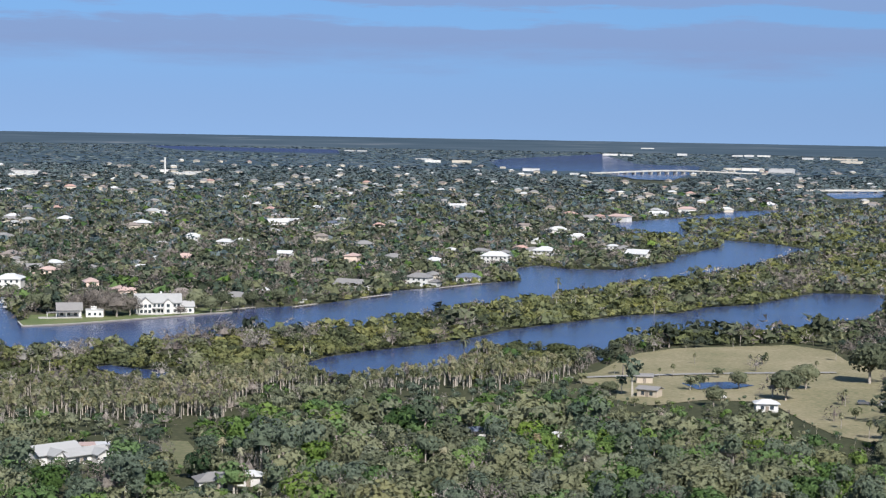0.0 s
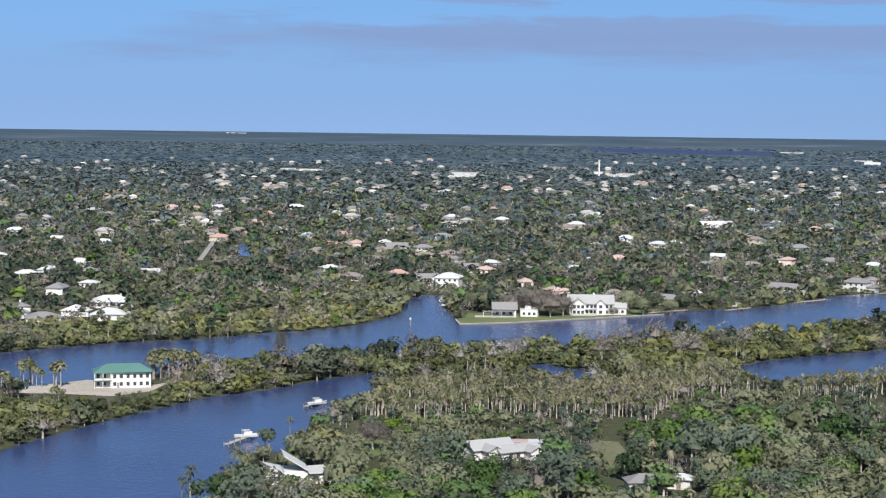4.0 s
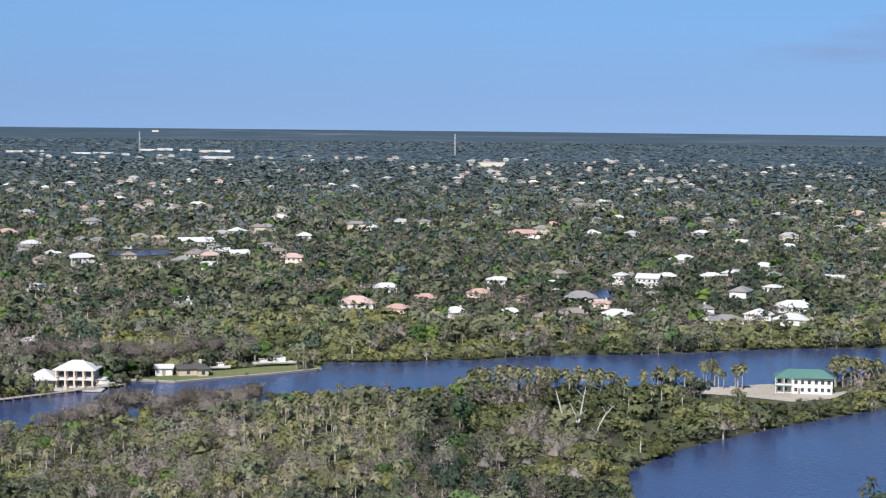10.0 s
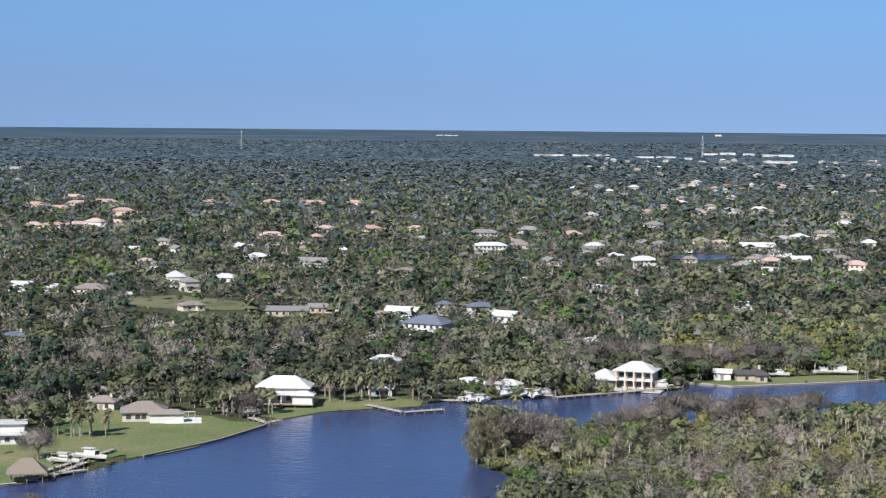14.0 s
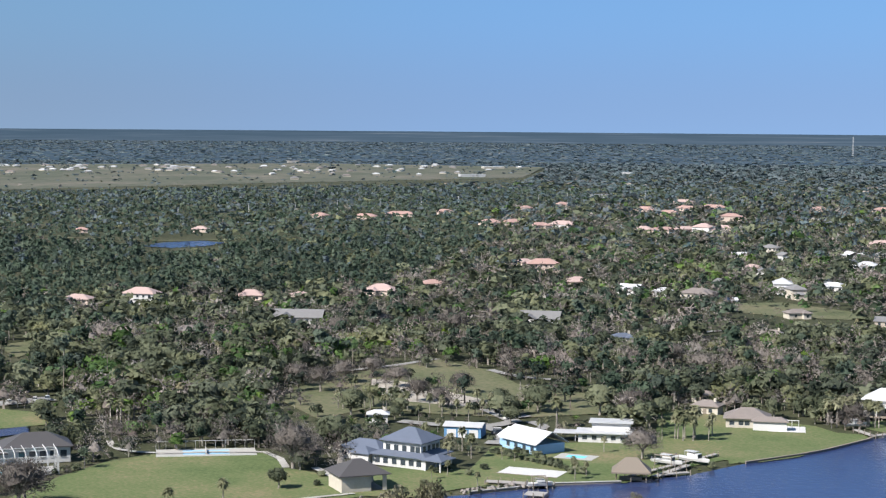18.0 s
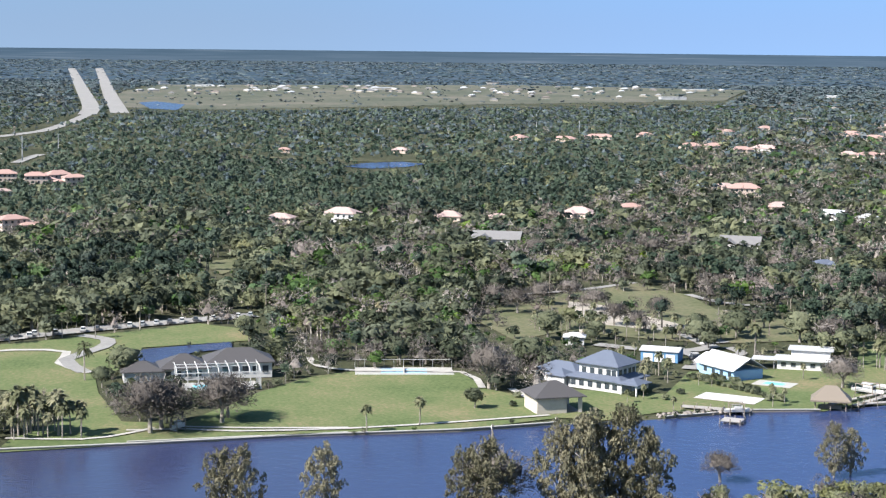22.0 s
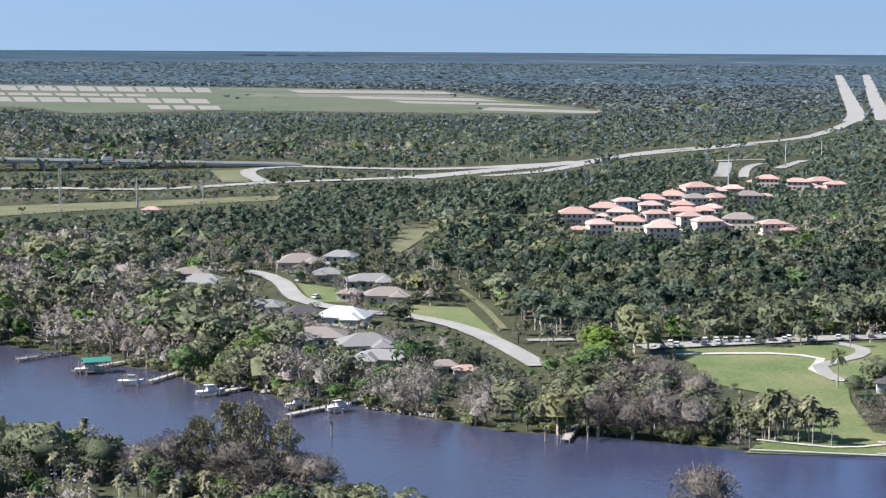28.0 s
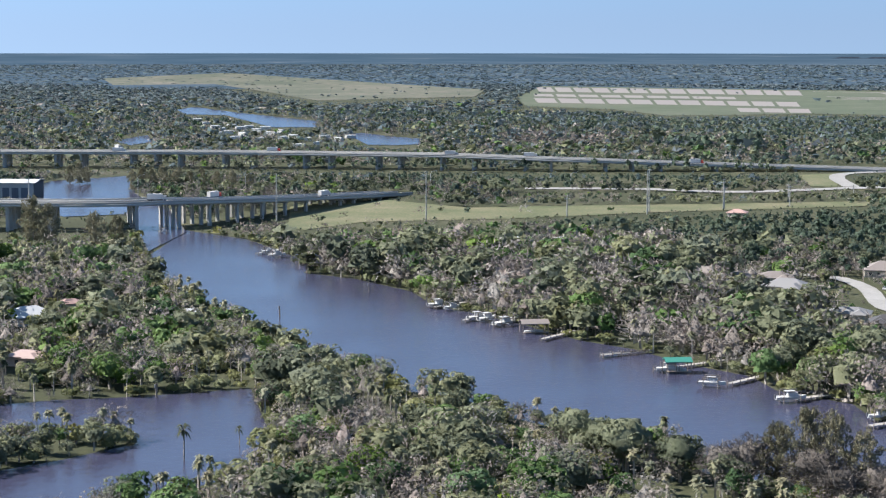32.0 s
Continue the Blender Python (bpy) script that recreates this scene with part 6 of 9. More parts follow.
            spin = rng.uniform(0, 2 * math.pi, len(q))
            # the share of crowns given haze-coloured leaves grows with distance
            hazed = rng.uniform(0, 1, len(q)) < np.clip((np.hypot(q[:, 0], q[:, 1]) - 1100) / 2300, 0, 1) ** 1.2
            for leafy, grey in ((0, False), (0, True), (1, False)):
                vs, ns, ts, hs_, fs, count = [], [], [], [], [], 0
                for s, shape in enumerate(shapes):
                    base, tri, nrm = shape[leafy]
                    k = np.where((which == s) & ((hazed == grey) | bool(leafy)))[0]
                    if not len(k) or not len(base):
                        continue
                    ca, sa = np.cos(spin[k])[:, None], np.sin(spin[k])[:, None]
                    x = (base[None, :, 0] * ca - base[None, :, 1] * sa) * wide[k][:, None]
                    y = (base[None, :, 0] * sa + base[None, :, 1] * ca) * wide[k][:, None]
                    z = base[None, :, 2] * sz[k][:, None] / (1.0 if level < 4 else (1.6 if level == 4 else 5.0))
                    vs.append(np.stack([x + q[k][:, 0:1], y + q[k][:, 1:2], z], 2).reshape(-1, 3))
                    ts.append(np.repeat(tint[k] if not (leafy and name == "sabal") else 0.8 + 0.2 * tint[k], len(base)))
                    ns.append(np.stack([nrm[None, :, 0] * ca - nrm[None, :, 1] * sa, nrm[None, :, 0] * sa + nrm[None, :, 1] * ca, np.repeat(nrm[None, :, 2], len(k), 0)], 2).reshape(-1, 3))
                    hs_.append(np.repeat(hue[k], len(base)))
                    fs.append((tri[None] + (count + np.arange(len(k)) * len(base))[:, None, None]).reshape(-1, 3))
                    count += len(k) * len(base)
                if not vs:
                    continue
                v, t = np.vstack(vs), np.concatenate(ts)
                if level >= 4:
                    v = lay(v)
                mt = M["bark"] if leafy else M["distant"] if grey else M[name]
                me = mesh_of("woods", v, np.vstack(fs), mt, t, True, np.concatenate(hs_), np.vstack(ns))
                ob = new(("canopy_" if leafy == 0 else "trunks_") + name, me)
                tagged(ob, (WORDS[name] if leafy == 0 else "grey-brown trunks of the woods") + " along the river and the plain", "trees" if leafy == 0 else "trunks", kind="stuff")


# ---------------------------------------------------------------- houses
STYLES = {  # roof, wall, words
    "white": ("white_roof", "white", "white house with a pale metal roof"), "grey_white": ("grey_roof", "white", "white house with a grey shingle roof"),
    "cream": ("tan_roof", "cream", "cream house with a tan roof"), "pink": ("pink_roof", "pinkwall", "pink stucco house with a tiled roof"),
    "pinkwhite": ("pink_roof", "white", "white house with a pink tiled roof"), "blue_white": ("blue_roof", "white", "white house with a blue-grey metal roof"),
    "tan": ("tan_roof", "cream", "cream house with a brown tiled roof"), "red": ("red_roof", "pinkwall", "peach stucco house with a terracotta tile roof"),
    "orange": ("red_roof", "cream", "cream house with an orange tile roof"), "shed": ("grey_roof", "tan", "long low shed with a grey metal roof"),
    "dark": ("dark_roof", "tan", "low house with a dark shingle roof"), "tanwhite": ("tan_roof", "white", "white house with a brown tiled roof"),
    "greytan": ("grey_roof", "cream", "cream house with a grey tiled roof"), "greywhite2": ("grey_roof", "white", "white house with a broad grey tiled roof"),
}


def hip_roof(bm, x0, x1, y0, y1, z, pitch=0.42, over=0.7, thick=0.25):
    """A hipped roof over a rectangle, with eaves of some thickness."""
    x0, x1, y0, y1 = x0 - over, x1 + over, y0 - over, y1 + over
    w, d = x1 - x0, y1 - y0
    h = min(w, d) / 2 * pitch
    low = [bm.verts.new(p) for p in ((x0, y0, z), (x1, y0, z), (x1, y1, z), (x0, y1, z))]
    mid = [bm.verts.new(p) for p in ((x0, y0, z + thick), (x1, y0, z + thick), (x1, y1, z + thick), (x0, y1, z + thick))]
    if w >= d:
        r = [bm.verts.new((x0 + d / 2, (y0 + y1) / 2, z + thick + h)), bm.verts.new((x1 - d / 2 + 0.01, (y0 + y1) / 2, z + thick + h))]
        tops = ((mid[0], mid[1], r[1], r[0]), (mid[1], mid[2], r[1]), (mid[2], mid[3], r[0], r[1]), (mid[3], mid[0], r[0]))
    else:
        r = [bm.verts.new(((x0 + x1) / 2, y0 + w / 2, z + thick + h)), bm.verts.new(((x0 + x1) / 2, y1 - w / 2, z + thick + h))]
        tops = ((mid[0], mid[1], r[0]), (mid[1], mid[2], r[1], r[0]), (mid[2], mid[3], r[1]), (mid[3], mid[0], r[0], r[1]))
    for f in tops:
        bm.faces.new(f)
    bm.faces.new(low[::-1])
    for k in range(4):
        bm.faces.new((low[k], low[(k + 1) % 4], mid[(k + 1) % 4], mid[k]))
    return h + thick


def gable_roof(bm, x0, x1, y0, y1, z, pitch=0.45, over=0.6, thick=0.22):
    """A gabled roof with its ridge along x."""
    x0, x1, y0, y1 = x0 - over, x1 + over, y0 - over, y1 + over
    h, c = (y1 - y0) / 2 * pitch, (y0 + y1) / 2
    v = [bm.verts.new(p) for x in (x0, x1) for p in ((x, y0, z), (x, c, z + h), (x, y1, z), (x, y0, z + thick), (x, c, z + h + thick), (x, y1, z + thick))]
    for f in ((0, 1, 4, 3), (1, 2, 5, 4), (6, 9, 10, 7), (7, 10, 11, 8), (3, 4, 10, 9), (4, 5, 11, 10), (0, 6, 7, 1), (1, 7, 8, 2), (0, 3, 9, 6), (2, 8, 11, 5)):
        bm.faces.new([v[k] for k in f])
    return h


def openings(home, x0, x1, y, z0, z1, step, out=-1, along="x", width=1.3):
    """A row of windows on one side of a house, each with its frame."""
    n = max(1, int((x1 - x0) / step))
    for k in range(n):
        c = x0 + (k + 0.5) * (x1 - x0) / n
        a, b_ = (y - 0.06, y + 0.05) if out < 0 else (y - 0.05, y + 0.06)
        w = part("window", box(c - width / 2, c + width / 2, a, b_, z0, z1) if along == "x" else box(a, b_, c - width / 2, c + width / 2, z0, z1), M["glass"], home)


def house(x, y, width, turn, style, storeys, group):
    roof_key, wall_key, words = STYLES[style]
    d = math.hypot(x, y)
    s = shrink(x, y)
    at = lay([(x, y, 0)])[0]
    deep = min(width * 0.62, 13.0) * random.uniform(0.9, 1.1)
    wide, tall = width * 0.92, 2.8 * storeys + 0.1
    home = thing("house", pose(*at, 0, 0, turn) @ Matrix.Diagonal((s, s, s, 1)), ("two-storey " if storeys > 1 else "") + words + " among trees", "house", group)
    hx, hy = wide / 2, deep / 2
    wing = storeys == 1 and width > 11 and style != "shed"
    bw = box(-hx, hx, -hy, hy, 0, tall)
    br = bmesh.new()
    gabled = style == "shed" or (d > 700 and style in ("white", "grey_white") and random.random() < 0.3)
    if gabled:
        gable_roof(br, -hx, hx, -hy, hy, tall, 0.3 if style == "shed" else 0.5)
    else:
        hip_roof(br, -hx, hx, -hy, hy, tall, random.uniform(0.36, 0.5))
    wx = 0.0
    if wing:
        wx = random.choice((-1, 1)) * hx * 0.5
        add_box(bw, wx - hx * 0.34, wx + hx * 0.34, -hy - deep * 0.35, -hy + 0.02, 0, tall)
        if gabled:
            cross = bmesh.new()
            gable_roof(cross, -deep * 0.45, deep * 0.40, -hx * 0.34, hx * 0.34, 0, 0.5)
            cross.transform(pose(wx, -hy + deep * 0.1, tall + 0.06, 0, 0, 90))
            keep = bpy.data.meshes.new("cross")
            cross.to_mesh(keep)
            cross.free()
            br.from_mesh(keep)
            bpy.data.meshes.remove(keep)
        else:
            hip_roof(br, wx - hx * 0.34, wx + hx * 0.34, -hy - deep * 0.35, 0, tall + 0.06, 0.45)
    elif storeys > 1 and random.random() < 0.7:
        wx = random.choice((-1, 1))
        add_box(bw, hx * wx if wx > 0 else -hx - width * 0.35, hx + width * 0.35 if wx > 0 else -hx, -hy * 0.7, hy * 0.7, 0, 3.1)
        hip_roof(br, hx - 0.3 if wx > 0 else -hx - width * 0.35, hx + width * 0.35 if wx > 0 else -hx + 0.3, -hy * 0.7, hy * 0.7, 3.1, 0.4)
    part("wall", bw, M[wall_key], home)
    part("roof", br, M[roof_key], home)
    if d < 1600:
        for st in range(storeys):
            z = 0.9 + 2.9 * st
            if wing:
                side = (-hx + 0.6, wx - hx * 0.36) if wx > 0 else (wx + hx * 0.36, hx - 0.6)
                openings(home, *side, -hy - 0.01, z, z + 1.3, 3.4)
                openings(home, wx - hx * 0.3, wx + hx * 0.3, -hy - deep * 0.35 - 0.01, z, z + 1.3, 3.4)
            else:
                openings(home, -hx + 0.6, hx - 0.6, -hy - 0.01, z, z + 1.4, 3.0)
        if not wing:
            part("door", box(-0.6, 0.6, -hy - 0.09, -hy + 0.05, 0.02, 2.15), M["wood"], home)
        if random.random() < 0.25 and d < 1000 and style != "shed":
            part("chimney", box(hx * 0.5, hx * 0.5 + 0.9, -0.4, 0.5, tall + 0.5, tall + deep * 0.2 + 1.4), M["cream"], home)
    PLOTS.append((x, y, width * 0.48 + 0.8))
    return home


for district, rows in HOMES.items():
    for row in rows:
        house(*row, "houses of the " + district.replace("_", " "))

# ---------------------------------------------------------------- the named houses by the river
def block(home, x0, x1, y0, y1, z0, z1, roof, wall, pitch=0.42, over=0.7, gable=False):
    """A walled block with its roof, as two parts."""
    part("wall", box(x0, x1, y0, y1, z0, z1), M[wall], home)
    br = bmesh.new()
    if gable:
        gable_roof(br, x0, x1, y0, y1, z1, pitch, over)
    else:
        hip_roof(br, x0, x1, y0, y1, z1, pitch, over)
    part("roof", br, M[roof], home)


def columns(home, xs, ys, z0, z1, key="white", r=0.2):
    for x in xs:
        for y in ys:
            part("column", tube((x, y, z0), (x, y, z1), r, r, 8), M[key], home)


def glazing(home, spots, w=1.3, h=1.5):
    """Windows on the side that looks along -y: (x, y, z of the sill)."""
    for x, y, z in spots:
        win = part("window", box(x - w / 2, x + w / 2, y - 0.05, y + 0.05, z, z + h), M["glass"], home)
        part("sill", box(x - w / 2 - 0.1, x + w / 2 + 0.1, y - 0.14, y + 0.02, z - 0.12, z), M["white"], win)


def side_glazing(home, spots, w=1.3, h=1.5):
    for x, y, z in spots:
        part("window", box(x - 0.05, x + 0.05, y - w / 2, y + w / 2, z, z + h), M["glass"], home)


# the white house with the green roof on the island
g = thing("house", pose(-278, 624, 0.25, 0, 0, 28) @ Matrix.Diagonal((0.9, 0.9, 0.95, 1)), "two-storey white house with green roof on bare sand", "house")
part("wall", box(-5, 11.5, -4.5, 5.5, 0, 6.1), M["white"], g)
part("wall", box(-11.5, -4.99, -2.5, 5.5, 0, 6.1), M["white"], g)
rb = bmesh.new()
hip_roof(rb, -11.5, 11.5, -4.5, 5.5, 6.1, 0.5, 0.9)
part("roof", rb, M["green_roof"], g)
rb = bmesh.new()
hip_roof(rb, 1.0, 11.6, -5.0, 4.0, 6.3, 0.52, 0.9)
part("roof", rb, M["green_roof"], g)
part("porch_roof", box(-12.2, -4.9, -5.6, -2.4, 3.0, 3.25), M["green_roof"], g)
part("balcony", box(-12.0, -4.9, -5.3, -2.4, 3.26, 3.4), M["white"], g)
columns(g, (-11.8, -8.4, -5.2), (-5.2,), 0, 3.0)
columns(g, (-11.8, -8.4, -5.2), (-5.2,), 3.4, 6.1)
glazing(g, [(x, -4.52, z) for x in (-3.5, -0.8, 2.0, 4.8, 7.4, 10.0) for z in (0.9, 3.9)])
glazing(g, [(x, -2.52, z) for x in (-10.2, -7.6) for z in (0.9, 3.9)])
side_glazing(g, [(11.52, y, z) for y in (-2.5, 1, 4) for z in (0.9, 3.9)])
part("door", box(-2.6, -1.6, -4.6, -4.4, 0.02, 2.2), M["wood"], g)
PLOTS.append((-278, 624, 14))

def cross_gable(home, x0, x1, y0, y1, z, pitch, key, over=0.5):
    """A roof whose ridge runs from front to back."""
    rb = bmesh.new()
    gable_roof(rb, y0, y1, -(x1 - x0) / 2, (x1 - x0) / 2, 0, pitch, over)
    rb.transform(pose((x0 + x1) / 2, 0, z, 0, 0, 90))
    part("roof", rb, M[key], home)


def gable_end(home, x0, x1, y, z, pitch, key):
    """The triangle of wall under a gable that looks along -y."""
    bm, h = bmesh.new(), (x1 - x0) / 2 * pitch
    f = [bm.verts.new(p) for p in ((x0, y, z), (x1, y, z), ((x0 + x1) / 2, y, z + h))]
    k = [bm.verts.new(p) for p in ((x0, y + 0.3, z), (x1, y + 0.3, z), ((x0 + x1) / 2, y + 0.3, z + h))]
    bm.faces.new(f)
    bm.faces.new(k[::-1])
    for i in range(3):
        bm.faces.new((f[i], k[i], k[(i + 1) % 3], f[(i + 1) % 3]))
    part("gable", bm, M[key], home)


# the white manor on the point
g = thing("house", pose(-152, 952, 0.25, 0, 0, 14), "large two-storey white house with pale grey gabled roof", "house")
block(g, -12, 12, -4.5, 5, 0, 5.6, "pale_roof", "white", 0.85, 0.7, True)
for x0, x1, y0, z in ((-10.5, -3.5, -7.5, 5.4), (3.0, 7.0, -6.0, 5.8)):
    part("wall", box(x0, x1, y0, -4.4, 0, z), M["white"], g)
    cross_gable(g, x0, x1, y0, 1.5, z, 0.85, "pale_roof")
    gable_end(g, x0, x1, y0, z, 0.85, "white")
glazing(g, [(x, -7.52, z) for x in (-9.2, -7.0, -4.8) for z in (0.7, 3.6)], 1.5, 1.7)
glazing(g, [(x, -6.02, z) for x in (5.0,) for z in (0.7, 3.6)], 1.6, 1.7)
glazing(g, [(x, -4.52, z) for x in (-2.0, 0.2, 2.0, 8.6, 10.6) for z in (0.7, 3.6)], 1.3, 1.6)
block(g, 12.01, 19, -3, 4, 0, 3.4, "pale_roof", "white", 0.7, 0.6, True)
glazing(g, [(x, -3.02, 0.8) for x in (14, 17)], 1.4, 1.5)
part("terrace", box(-11.5, 2.5, -10.5, -7.52, 0, 0.5), M["concrete"], g)
columns(g, (-1.5, 1.0, 2.6), (-6.3,), 0, 2.9)
part("porch_roof", box(-3.4, 2.9, -6.7, -4.52, 2.9, 3.1), M["pale_roof"], g)
part("chimney", box(1.2, 2.3, 0.2, 1.2, 8.0, 11.4), M["white"], g)
# its boat pavilion and the small white annexe
g = thing("pavilion", pose(-196, 926, 0.25, 0, 0, 16), "white gabled pavilion with a grey roof and open porch", "pavilion")
block(g, -4, 8, -3.5, 4.5, 0, 3.4, "grey_roof", "white", 0.75, 0.9, True)
part("porch_roof", box(-10, 7, -7.5, -3.6, 2.7, 2.95), M["grey_roof"], g)
columns(g, (-9.6, -5, 0, 6.6), (-7.1,), 0, 2.7)
glazing(g, [(x, -3.52, 0.8) for x in (-2, 1.5, 5)], 1.6, 1.5)
part("deck", box(-14, 8, -9.5, -3.6, -0.1, 0.35), M["concrete"], g)
PLOTS.append((-196, 926, 10))
g = thing("annexe", pose(-181, 928, 0.25, 0, 0, 10), "small flat-roofed white annexe beside the water", "house")
part("wall", box(-4.5, 4.5, -3, 3, 0, 3.6), M["white"], g)
part("roof", box(-4.7, 4.7, -3.2, 3.2, 3.61, 3.9), M["white_roof"], g)
part("tower", box(-2, 1, -1.5, 1.5, 3.9, 5.4), M["white"], g)
glazing(g, [(x, -3.02, 0.9) for x in (-2.6, 0.2, 2.8)], 1.3, 1.4)
PLOTS.append((-181, 928, 6))
PLOTS.append((-152, 952, 15))

# the farmhouse in the near wood: three crossing metal roofs
g = thing("house", pose(-113, 526, 0.2, 0, 0, 44), "low white house with crossing pale metal gable roofs", "house")
block(g, -9, 5, -4, 4, 0, 3.0, "pale_roof", "white", 0.5, 0.8, True)
block(g, -3, 10.5, -9.5, -3.99, 0, 2.8, "pale_roof", "white", 0.5, 0.8, True)
for x0, x1, y0, y1, z in ((-6.5, -1.5, -8.0, 0, 3.05), (5.2, 10.0, -13.0, -6.0, 2.85)):
    part("wall", box(x0, x1, y0, y0 + 4.4, 0, z), M["white"], g)
    cross_gable(g, x0, x1, y0, y1, z, 0.5, "pale_roof", 0.6)
    gable_end(g, x0, x1, y0, z, 0.5, "white")
glazing(g, [(-5.2, -8.02, 0.9), (-2.8, -8.02, 0.9), (7.6, -13.02, 0.9), (0.4, -9.52, 0.9), (3.0, -9.52, 0.9)], 1.3, 1.3)
part("door", box(1.2, 2.2, -9.6, -9.45, 0.02, 2.1), M["wood"], g)
PLOTS.append((-113, 524, 12))
g = thing("shed", pose(-104, 543, 0.2, 0, 0, 14), "open shed with pink and grey metal roof sheets", "shed")
part("wall", box(-6, 6, -2.4, 2.4, 0, 2.3), M["white"], g)
part("roof", box(-6.4, -1.51, -2.9, 2.9, 2.3, 2.5), M["pink_roof"], g, "faded pink metal sheet")
part("roof", box(-1.5, 6.4, -2.9, 2.9, 2.32, 2.52), M["white_roof"], g)
PLOTS.append((-104, 543, 6))

# the two-storey house with the blue-grey roof, and its wings
g = thing("house", pose(-500, 146, 0.25, 0, 0, 42), "two-storey white house with blue-grey hipped roofs", "house")
block(g, -9, 9, -7, 7, 0, 3.2, "blue_roof", "white", 0.35, 1.0)
part("wall", box(-6.5, 6.5, -5, 5.5, 3.2, 7.2), M["white"], g)
rb = bmesh.new()
hip_roof(rb, -6.5, 6.5, -5, 5.5, 7.2, 0.55, 1.0)
part("roof", rb, M["blue_roof"], g)
block(g, -23, -9.01, -3, 5, 0, 3.1, "blue_roof", "white", 0.5, 0.8)
block(g, -15.5, -9.5, -8.5, -3.01, 0, 3.0, "blue_roof", "white", 0.5, 0.7)
block(g, 9.01, 15, -8, -1, 2.9, 3.1, "blue_roof", "white", 0.4, 0.6)
columns(g, (9.6, 14.6), (-7.6, -1.5), 0, 2.9, "white", 0.3)
glazing(g, [(x, -5.02, 4.3) for x in (-4.8, -2, 0.8, 3.6, 5.4)], 1.5, 1.9)
glazing(g, [(x, -7.02, 0.8) for x in (-7.2, -4.4, -1.4, 1.6, 4.4, 7.0)], 1.6, 1.7)
glazing(g, [(x, -3.02, 0.9) for x in (-21.5, -18.5)], 1.5, 1.4)
side_glazing(g, [(6.52, y, 4.3) for y in (-3.2, -0.6, 2.0, 4.2)], 1.5, 1.9)
side_glazing(g, [(9.02, y, 0.8) for y in (1.0, 4.5)], 1.5, 1.7)
PLOTS.append((-500, 146, 20))

# boathouse beside it
g = thing("boathouse", pose(-470, 122, 0.25, 0, 0, 95), "tan boathouse with a dark hipped shingle roof over a boat slip", "boathouse")
part("wall", box(-6.5, -6.1, -5.5, 5.5, 0, 4.4), M["cream"], g)
part("wall", box(-6.1, 6.5, 5.1, 5.5, 0, 4.4), M["cream"], g)
part("wall", box(-6.1, 2.0, -5.5, -5.1, 0, 4.4), M["cream"], g)
part("wall", box(5.4, 6.5, -5.5, -5.1, 0, 4.4), M["cream"], g)
rb = bmesh.new()
hip_roof(rb, -6.5, 6.5, -5.5, 5.5, 4.4, 0.55, 1.0)
part("roof", rb, M["dark_roof"], g)
part("deck", box(-6.1, 6.4, -5.1, 5.1, 0.05, 0.2), M["wood"], g)
PLOTS.append((-483, 126, 9))

# the long house with the dark roof, and its screened pool cage
g = thing("house", pose(-533, 33, 0.25, 0, 0, 92), "long pale house with a dark hipped roof beside the pool", "house")
block(g, -16, -2, -6, 6, 0, 3.4, "dark_roof", "white", 0.5, 0.9)
block(g, -1.99, 17, -5, 7, 0, 4.6, "dark_roof", "white", 0.5, 0.9)
block(g, -27, -16.01, -7, 2, 0, 3.0, "dark_roof", "white", 0.45, 0.9)
glazing(g, [(x, -5.02, z) for x in (3, 6, 9, 12, 15) for z in (1.6,)], 1.8, 2.0)
glazing(g, [(x, -6.02, 1.0) for x in (-14, -11, -8, -5)], 1.8, 1.8)
part("skylight", box(4, 12, -2.2, -1.4, 6.2, 6.5), M["white"], g)
PLOTS.append((-533, 33, 21))
g = thing("pool_cage", pose(-515, 33, 0.25, 0, 0, 92), "white aluminium screened pool cage with a ribbed roof", "pool cage")
for k in range(9):
    x = -12 + 3 * k
    part("post", box(x - 0.14, x + 0.14, -5.1, -4.85, 0, 5.2), M["white"], g)
    part("rafter", tube((x, -5, 5.2), (x, -1.5, 6.4), 0.13, 0.13, 4), M["white"], g)
    part("rafter", tube((x, -1.5, 6.4), (x, 7.5, 6.4), 0.13, 0.13, 4), M["white"], g)
for z in (1.0, 5.2):
    part("rail", box(-12, 12, -5.08, -4.92, z - 0.12, z + 0.12), M["white"], g)
for y, z in ((-1.5, 6.4), (3.0, 6.4)):
    part("rail", box(-12, 12, y - 0.1, y + 0.1, z - 0.1, z + 0.1), M["white"], g)
for y in (-2, 1.5, 5.0):
    for x in (-12, 12):
        part("post", box(x - 0.12, x + 0.12, y - 0.12, y + 0.12, 0, 6.3), M["white"], g)
pool = thing("swimming_pool", pose(-515, 33, 0.25, 0, 0, 92), "blue swimming pool with a pale stone deck inside the cage", "swimming pool")
part("deck", box(-11.8, 11.8, -4.7, 7.4, 0.0, 0.12), M["concrete"], pool)
part("water", box(-7, 7, -2, 3, 0.10, 0.14), M["pool"], pool)
PLOTS.append((-515, 33, 14))

